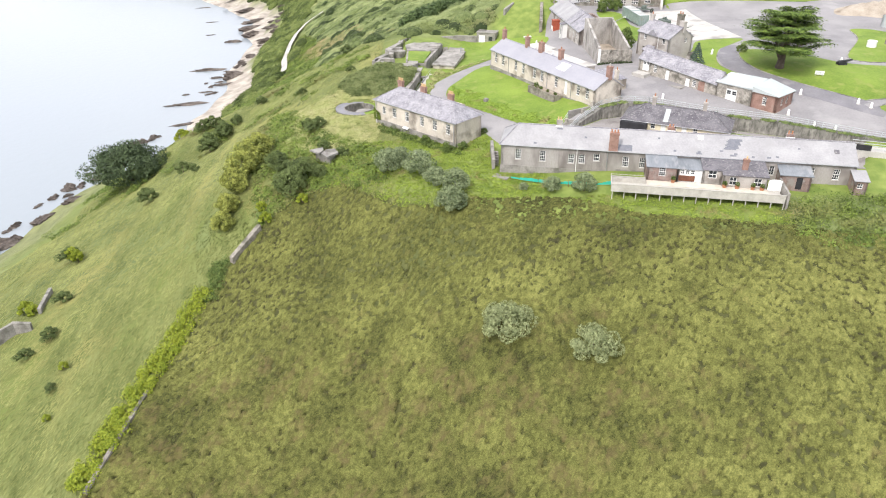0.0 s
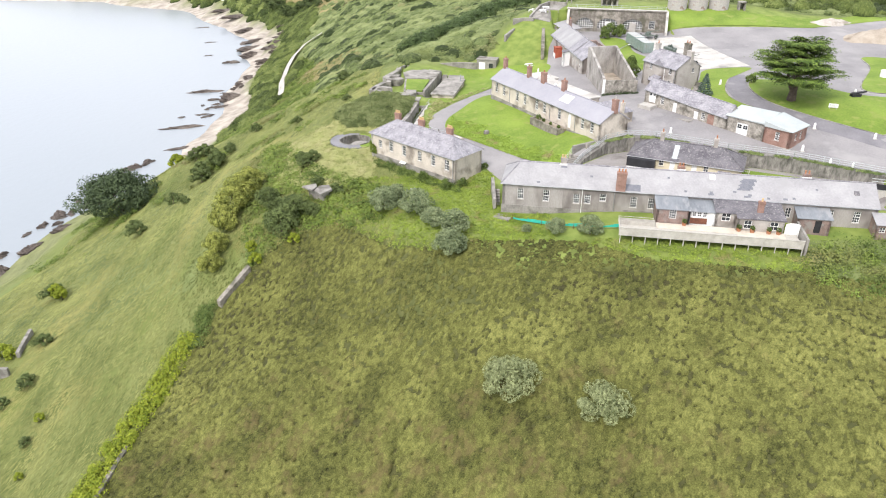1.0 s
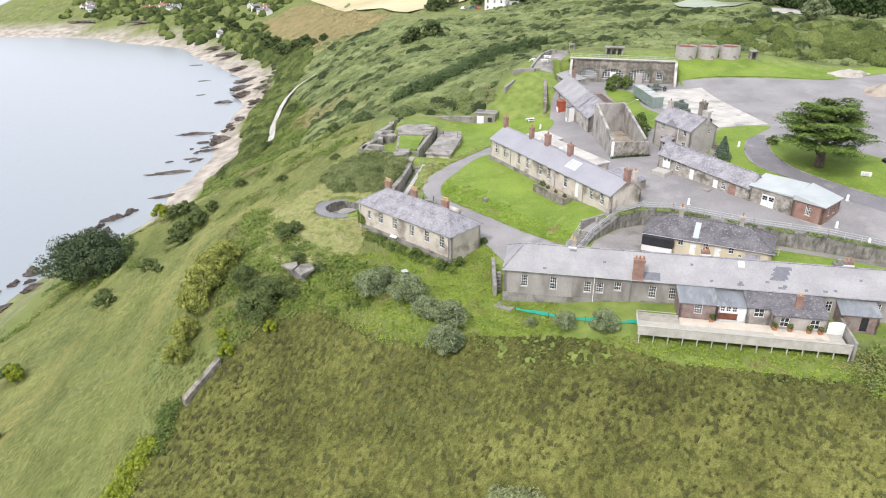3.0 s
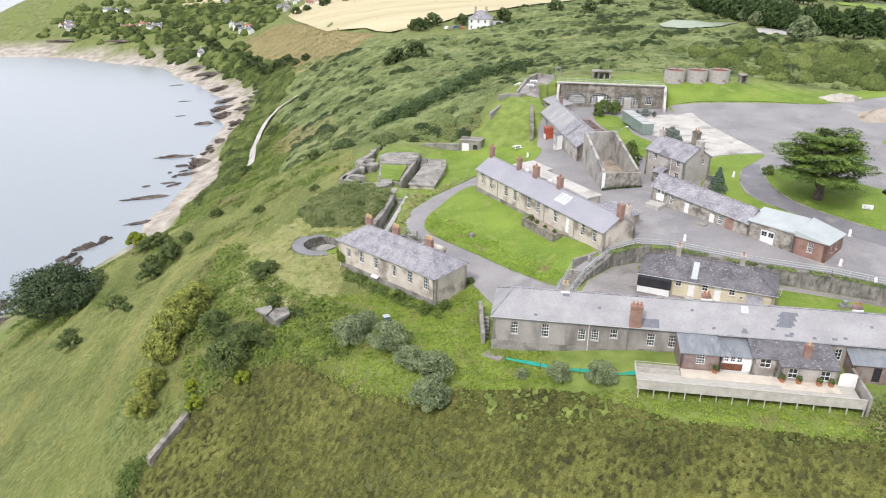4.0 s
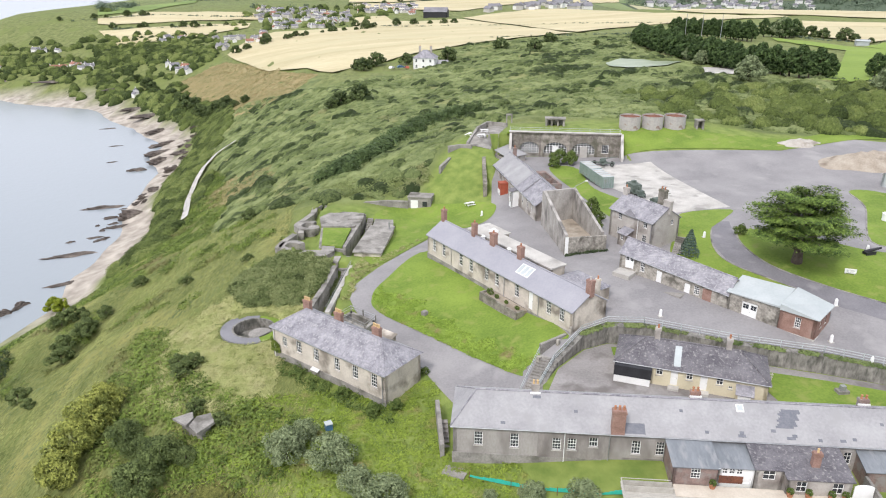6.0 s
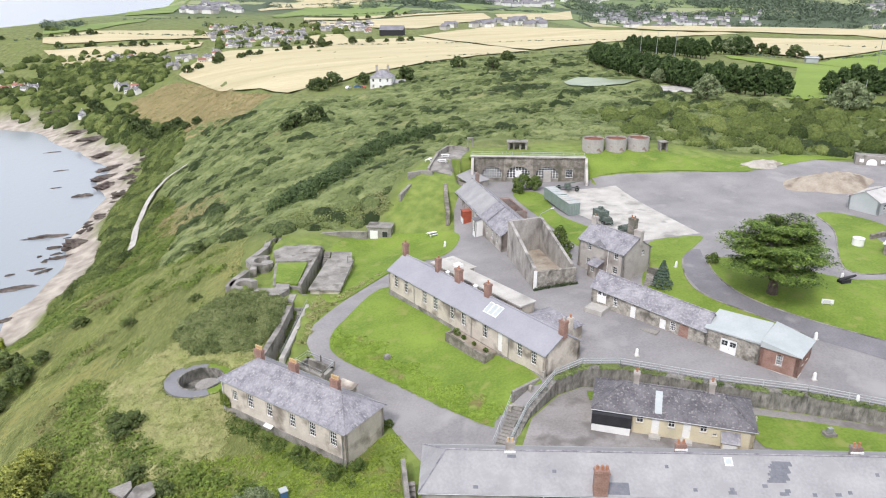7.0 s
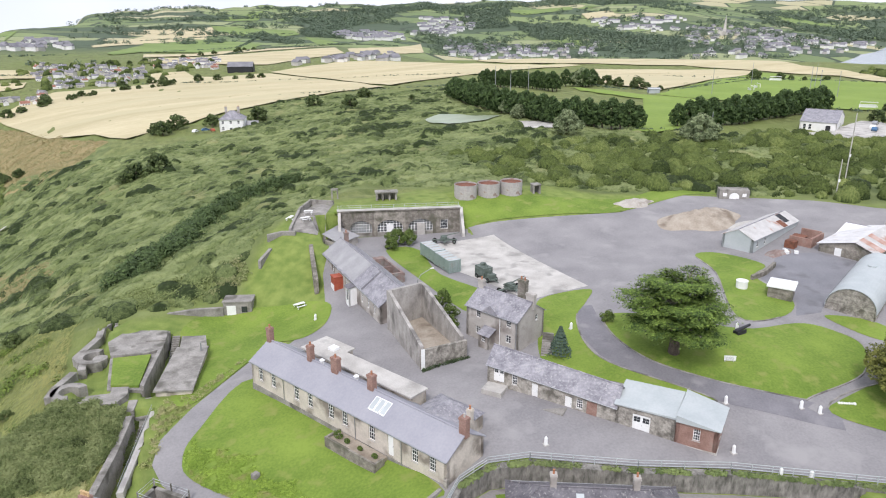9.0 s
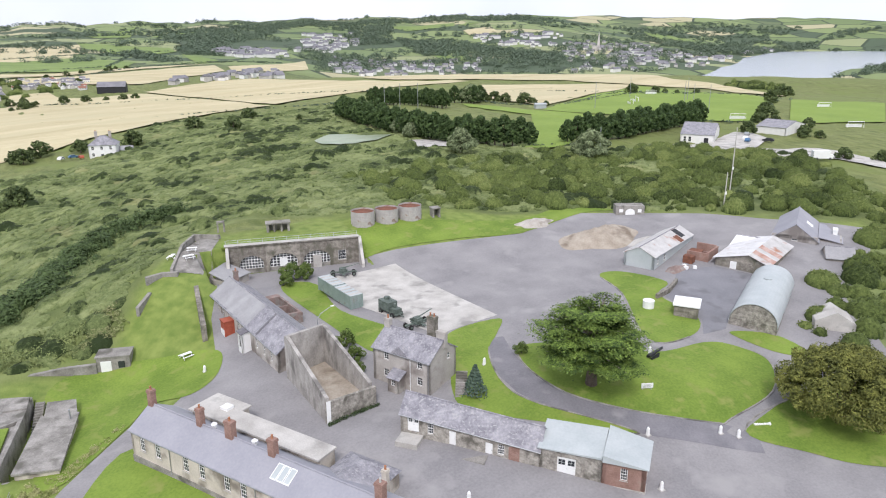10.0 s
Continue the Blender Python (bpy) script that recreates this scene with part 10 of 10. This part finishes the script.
a_ = np.radians(-6 + 70 * rng.random(9000))
x, y = d_ * np.sin(a_), d_ * np.cos(a_)
ok = fbm(x, y, 620, 3, 2.0) > 0.22
wood.append(np.stack([x[ok], y[ok]], 1)[:1700])
wood = np.concatenate(wood)
wood = np.column_stack([wood, ground(wood[:, 0], wood[:, 1])])
wood = wood[wood[:, 2] > -55]
dist = np.hypot(wood[:, 0], wood[:, 1])
r = (5 + 4 * rng.random(len(wood))) * np.clip(dist / 1300, 0.6, 1.9)
near = dist < 1000
wn = wood[near]
canopy("bay_woods", "leafy woods above the bay", "woods", wn, r[near] * 0.75, r[near] * (0.5 + 0.5 * rng.random(len(wn))), np.clip(0.42 + 0.5 * (rng.random(len(wn)) - 0.5), 0, 1), 0 * r[near], 1.2, "thorn", 130000, 0.45, 50)
stuff("far_woods", "distant dark green woods and hedgerows round the town, tinted for haze", "woods", *domes(rng, wood[~near], r[~near], r[~near] * 1.15, 44, np.clip(dist[~near] / 900, 0.7, 3.4), 0.0, 0.35), "far_scrub")

# far hedges as continuous low lines
hed = []
for line in ([(66, 548), (143, 547), (190, 544), (242, 569)], [(-17, 762), (60, 712), (186, 690), (262, 652), (327, 562)], [(318, 558), (384, 534), (420, 472), (452, 374)], [(268, 484), (261, 440), (277, 410), (392, 484)], [(203, 258), (165, 288)], [(-122, 888), (-234, 925), (-330, 880)], [(-131, 826), (-265, 838)], [(-27, 1170), (108, 1262), (203, 1850), (112, 1950), (-40, 1710)], [(118, 1965), (324, 2030)], [(103, 2530), (118, 1965)],
             [(-55, 2450), (133, 2545), (310, 2570)], [(40, 1030), (156, 1240), (470, 1570)], [(-123, 1170), (-276, 1150)], [(1340, 3100), (1780, 2970), (1906, 3160)], [(2420, 3090), (2760, 2885), (3050, 3190)], [(2640, 2360), (3006, 2520)], [(428, 431), (391, 468), (275, 410)], [(284, 312), (300, 292), (424, 372)]):
    for (ax, ay), (bx, by) in zip(line, line[1:]):
        d = math.hypot(bx - ax, by - ay)
        n = int(d / max(2.2, math.hypot(ax, ay) / 260))
        t = rng.random(n)
        hed.append(np.stack([ax + (bx - ax) * t + rng.normal(size=n), ay + (by - ay) * t + rng.normal(size=n)], 1))
hed = np.concatenate(hed)
dist = np.hypot(hed[:, 0], hed[:, 1])
hed = np.column_stack([hed, ground(hed[:, 0], hed[:, 1])])
r = (0.9 + 0.9 * rng.random(len(hed))) * np.clip(dist / 600, 0.9, 3.5)
stuff("far_hedges", "dark hedgerows between the distant fields, tinted for haze", "hedge", *domes(rng, hed, r, r * 0.9, 14, np.clip(dist / 1100, 0.45, 3.0)), "far_scrub")


# houses of the village and town
M["wall_white"] = material("white_house_wall", (0.66, 0.65, 0.62), (0.80, 0.79, 0.76), 8, 2, bump=0)
M["wall_grey"] = material("grey_house_wall", (0.42, 0.40, 0.37), (0.58, 0.55, 0.50), 8, 2, bump=0)
M["roof_far"] = material("slate_house_roof", (0.15, 0.15, 0.165), (0.27, 0.26, 0.275), 8, 1.5, bump=0)
M["roof_red"] = material("red_tiled_roof", (0.24, 0.11, 0.08), (0.36, 0.19, 0.14), 8, 1.5, bump=0)


def far_house(name, label, w, d, h, rise, wall, roof, near=True):
    ob = thing(name, label, "house", group="houses of the town")
    bm = boxes((-w / 2, w / 2, -d / 2, d / 2, -3, h))
    solid(bm, [(-w / 2, -d / 2, h), (-w / 2, d / 2, h), (-w / 2, 0, h + rise)], ((0, 2, 1),))
    solid(bm, [(w / 2, -d / 2, h), (w / 2, d / 2, h), (w / 2, 0, h + rise)], ((0, 1, 2),))
    part("wall", bm, wall, ob)
    bm = bmesh.new()
    roof_slab(bm, (-w / 2 - 0.3, -d / 2 - 0.3, h - 0.2), (w / 2 + 0.3, -d / 2 - 0.3, h - 0.2), (w / 2 + 0.3, 0, h + rise + 0.1), (-w / 2 - 0.3, 0, h + rise + 0.1), 0.25)
    roof_slab(bm, (w / 2 + 0.3, d / 2 + 0.3, h - 0.2), (-w / 2 - 0.3, d / 2 + 0.3, h - 0.2), (-w / 2 - 0.3, 0, h + rise + 0.1), (w / 2 + 0.3, 0, h + rise + 0.1), 0.25)
    rf = part("roof", bm, roof, ob)
    if near:
        part("chimney", boxes((w / 2 - 1.2, w / 2 - 0.3, -0.4, 0.4, h, h + rise + 1.2)), wall, rf)
    for k in range(3 if near else 0):
        part("window", boxes((-w / 2 + w * (k + 0.6) / 3.3, -w / 2 + w * (k + 0.6) / 3.3 + 1.2, -d / 2 - 0.06, -d / 2 - 0.004, 1.0, 2.3)), "glass", ob)
    return ob


kinds = [far_house("village_house", "white rendered house with a grey slate roof", 11, 7, 4.6, 2.6, "wall_white", "roof_far"),
         far_house("village_house", "grey house with a slate roof", 13, 7.5, 5.0, 2.6, "wall_grey", "roof_far"),
         far_house("village_house", "white cottage with a red tiled roof", 10, 7, 3.2, 2.6, "wall_white", "roof_red")]
sites = []


def cluster(poly, n, s=1.0, pick=(0, 1, 1, 0, 1, 0, 1, 2), turn=None):
    q = np.array(poly, float)
    k = 0
    while k < n:
        x, y = (q[:, c].min() + (q[:, c].max() - q[:, c].min()) * rng.random() for c in (0, 1))
        if inside(poly, np.array(x), np.array(y)):
            k += 1
            sites.append((x, y, s * (0.85 + 0.3 * rng.random()), rng.random() * 360 if turn is None else turn + rng.normal() * 10, pick[int(rng.integers(len(pick)))]))


cluster([(-137, 1007), (-20, 916), (-17, 755), (-89, 768), (-127, 890)], 120, 0.74)
cluster([(-144, 751), (-92, 745), (-86, 690), (-114, 655), (-129, 673)], 20, 0.74)
cluster([(-15, 1023), (63, 1005), (53, 858), (-14, 913)], 48, 0.76)
for poly, n in (([(-182, 676), (-139, 628), (-136, 610), (-169, 634)], 6), ([(-314, 768), (-278, 751), (-282, 744), (-313, 756)], 4), ([(-345, 734), (-320, 716), (-320, 700), (-339, 719)], 6), ([(-282, 709), (-233, 688), (-228, 672), (-275, 696)], 10), ([(-180, 604), (-171, 598), (-171, 588)], 2), ([(-197, 768), (-171, 776), (-172, 752), (-191, 746)], 5)):
    cluster(poly, n, 0.8, (0, 0, 0, 2))
cluster([(-224, 1805), (-118, 1306), (-244, 1290)], 30, 1.1, (3, 3, 4))
cluster([(133, 882), (208, 950), (190, 873), (135, 860)], 10, 0.9, (3, 4))
cluster([(236, 1052), (360, 1218), (252, 880), (213, 915)], 22, 0.9, (3, 4))
cluster([(446, 2079), (650, 2089), (564, 1821), (357, 1630)], 60, 1.1, (3, 3, 5), 20)
cluster([(1014, 3000), (1250, 3000), (961, 2287), (646, 2027)], 70, 1.3, (3, 3, 5), 20)
cluster([(696, 1920), (1151, 1863), (941, 1534), (530, 1431)], 100, 1.1, (3, 3, 4))
cluster([(1824, 2292), (2285, 1892), (1710, 1525), (1300, 1320), (1096, 1409)], 150, 1.25, (3, 4, 4, 5, 3))
cluster([(1632, 2752), (1998, 2523), (1634, 2073), (1486, 2204)], 40, 1.4, (3, 3, 5))
cluster([(2500, 2075), (2700, 2200), (3300, 2500), (3280, 2440), (2560, 2060)], 14, 1.4, (3,))
used = set()
TOWN = {"wall_white": [], "wall_grey": [], "roof_far": []}
for x, y, s, t, k in sites:
    z = float(lies(x, y))
    if z < -55.2:
        continue
    m = pose(x, y, z, 0, 0, t) @ Matrix.Diagonal((s, s, s, 1))
    if k > 2:
        w, d, h, rise = ((12, 8, 5.5, 3.0), (12, 8, 5.0, 3.0), (30, 9, 6.5, 3.4))[k - 3]
        v = [m @ Vector(p) for p in ((-w / 2, -d / 2, -4), (w / 2, -d / 2, -4), (w / 2, d / 2, -4), (-w / 2, d / 2, -4), (-w / 2, -d / 2, h), (w / 2, -d / 2, h), (w / 2, d / 2, h), (-w / 2, d / 2, h), (-w / 2, 0, h + rise), (w / 2, 0, h + rise))]
        TOWN["wall_grey" if k == 4 else "wall_white"].append((v, ((0, 1, 5, 4), (1, 2, 6, 9, 5), (2, 3, 7, 6), (3, 0, 4, 8, 7))))
        u = [m @ Vector(p) for p in ((-w / 2 - 0.4, -d / 2 - 0.5, h - 0.3), (w / 2 + 0.4, -d / 2 - 0.5, h - 0.3), (w / 2 + 0.4, d / 2 + 0.5, h - 0.3), (-w / 2 - 0.4, d / 2 + 0.5, h - 0.3), (-w / 2 - 0.4, 0, h + rise + 0.2), (w / 2 + 0.4, 0, h + rise + 0.2))]
        TOWN["roof_far"].append((u, ((0, 1, 5, 4), (2, 3, 4, 5), (0, 4, 3), (1, 2, 5))))
    elif k not in used:
        used.add(k)
        kinds[k].matrix_world = m
    else:
        copy_thing(kinds[k], m)
town = tagged(new("far_town"), "far-off town of white and grey slate-roofed houses", "town", kind="stuff")
for mat, pieces in TOWN.items():
    vs, fs = [], []
    for v, f in pieces:
        fs += [[len(vs) + k for k in q] for q in f]
        vs += [tuple(p) for p in v]
    me = bpy.data.meshes.new("far_town")
    me.from_pydata(vs, [], fs)
    me.materials.append(M[mat])
    new("houses_" + mat.split("_")[0], me).parent = town
spire = thing("church", "grey stone church with a tall spire in the town", "church", at=(1700, 1990, float(ground(1700, 1990))), turn=30)
part("nave", boxes((-20, 20, -8, 8, -4, 14)), "wall_grey", spire)
bm = bmesh.new()
disc_solid(bm, 24, 0, 6, -4, 22, 8, 5.5)
disc_solid(bm, 24, 0, 5, 22, 62, 8, 0.3)
part("spire", bm, "wall_grey", spire)

# the white farmhouse, the club and its goals, sheds by the fields
farm = house("white_farmhouse", "white two-storey farmhouse with a hipped slate roof", (24.5, 433), (36.0, 430), 9.5, -14, -3.2, 0.4, wall="white", roof="slate", ends="hh",
             front=[("w", 1.2, 1.1, -5.4, 1.5, (2, 2)), ("w", 5.0, 1.1, -5.4, 1.5, (2, 2)), ("w", 8.8, 1.1, -5.4, 1.5, (2, 2)), ("w", 1.2, 1.1, -8.4, 1.5, (2, 2)), ("d", 5.0, 1.2, -9.6, 2.2, "glass"), ("w", 8.8, 1.1, -8.4, 1.5, (2, 2))])
chimney(farm, 3.0, 4.7, -1, 2.4, 1.2, 0.8, "render", 2)
chimney(farm, 9.0, 4.7, -1, 2.4, 1.2, 0.8, "render", 2)
far_house_wing = house("farm_shed", "small grey shed beside the farmhouse", (37.5, 434), (43.0, 432.6), 5, -12, -6.5, -5, wall="render", roof="slate_pale")
club = house("clubhouse", "low buff clubhouse with a wide slate roof", (219, 264), (226, 254), 22, 3, 8.4, 11.6, wall="wall_white", roof="slate",
             front=[("d", 8.6, 1.6, 4.8, 2.4, "black"), ("w", 1.2, 1.0, 5.6, 1.8, (1, 2)), ("w", 3.0, 1.0, 5.6, 1.8, (1, 2))], right=[("d", 10, 1.6, 4.8, 2.4, "black")])
club2 = house("changing_rooms", "low changing-room block with a slate roof", (271, 270), (274, 258), 20, 3, 7.4, 9.4, wall="wall_white", roof="slate")
shed_h = house("dark_hay_barn", "open black hay barn by the village", (58, 812), (82, 806), 14, -14, -2, 2, wall="black", roof="roof_far")
hut_b = house("blue_cabin", "small pale blue cabin on the pitch side", (258, 408), (264, 405), 4, 2, 5.4, 6, wall="zinc", roof="zinc")
for k, (x, y, t) in enumerate(((318, 392, 60), (335, 405, 60), (395, 452, -40), (305, 306, -40), (412, 330, -30), (330, 262, -30))):
    z = float(ground(x, y)) + 0.4
    if k == 0:
        goal = thing("goal_post", "white goal frame on the pitch", "goal", group="goals", at=(x, y, z), turn=t)
        bm = bmesh.new()
        tube(bm, [(-3.66, 0, 0), (-3.66, 0, 2.6), (3.66, 0, 2.6), (3.66, 0, 0)], 0.16, 6)
        part("frame", bm, "white", goal)
        part("net", boxes((-3.6, 3.6, 1.6, 1.7, 0, 1.4)), "white", goal)
    else:
        copy_thing(goal, pose(x, y, z, 0, 0, t))
for k, (x, y, h) in enumerate(((283, 385, 16), (318, 352, 16), (330, 345, 14), (355, 432, 14), (300, 330, 16), (372, 398, 14), (191, 470, 15), (198, 463, 15), (206, 455, 15), (177, 262, 9), (195, 290, 8), (168, 296, 8))):
    z = float(ground(x, y))
    if k == 0:
        pole = thing("floodlight_pole", "thin dark floodlight pole beside the pitch", "pole", group="poles round the pitches", at=(x, y, z))
        bm = bmesh.new()
        tube(bm, [(0, 0, -0.5), (0, 0, 15)], [0.2, 0.12], 6)
        part("shaft", bm, "steel", pole)
    else:
        copy_thing(pole, pose(x, y, z) @ Matrix.Diagonal((1, 1, h / 15, 1)))


def car(x, y, turn, mat):
    z = float(ground(x, y)) + 0.5
    c = thing("parked_car", "small parked car on the gravel", "car", group="parked cars", at=(x, y, z), turn=turn)
    bm = bmesh.new()
    prof = [(-2.1, 0.35), (2.1, 0.35), (2.15, 0.75), (1.2, 0.9), (0.6, 1.4), (-1.1, 1.42), (-1.9, 0.95), (-2.15, 0.8)]
    a = [bm.verts.new((px_, -0.85, pz)) for px_, pz in prof]
    b = [bm.verts.new((px_, 0.85, pz)) for px_, pz in prof]
    bm.faces.new(a)
    bm.faces.new(b[::-1])
    for k in range(len(prof)):
        bm.faces.new((a[k], b[k], b[(k + 1) % len(prof)], a[(k + 1) % len(prof)]))
    part("body", bm, mat, c)
    part("windows", boxes((-1.2, 0.7, -0.87, 0.87, 0.95, 1.3)), "glass", c)
    for px_ in (-1.3, 1.3):
        for py in (-0.8, 0.8):
            wheel(c, px_, py, 0.33, 0.33, 0.2)


for x, y, t, mt in ((240, 250, 30, "blue"), (244, 254, 30, "white"), (248, 247, 120, "black"), (255, 262, 30, "steel"), (18, 436, 10, "blue"), (13, 433, 60, "white"), (21, 431, 100, "red_paint")):
    car(x, y, t, mt)
camper = thing("white_van", "white camper van on the drive", "van", at=(231, 214, float(ground(231, 214)) + 0.5), turn=-35)
part("body", boxes((-3.2, 2.2, -1.1, 1.1, 0.5, 3.0), (2.2, 3.2, -1.0, 1.0, 0.5, 1.8)), "white", camper)
for px_ in (-2.0, 2.2):
    for py in (-1.0, 1.0):
        wheel(camper, px_, py, 0.4, 0.4)
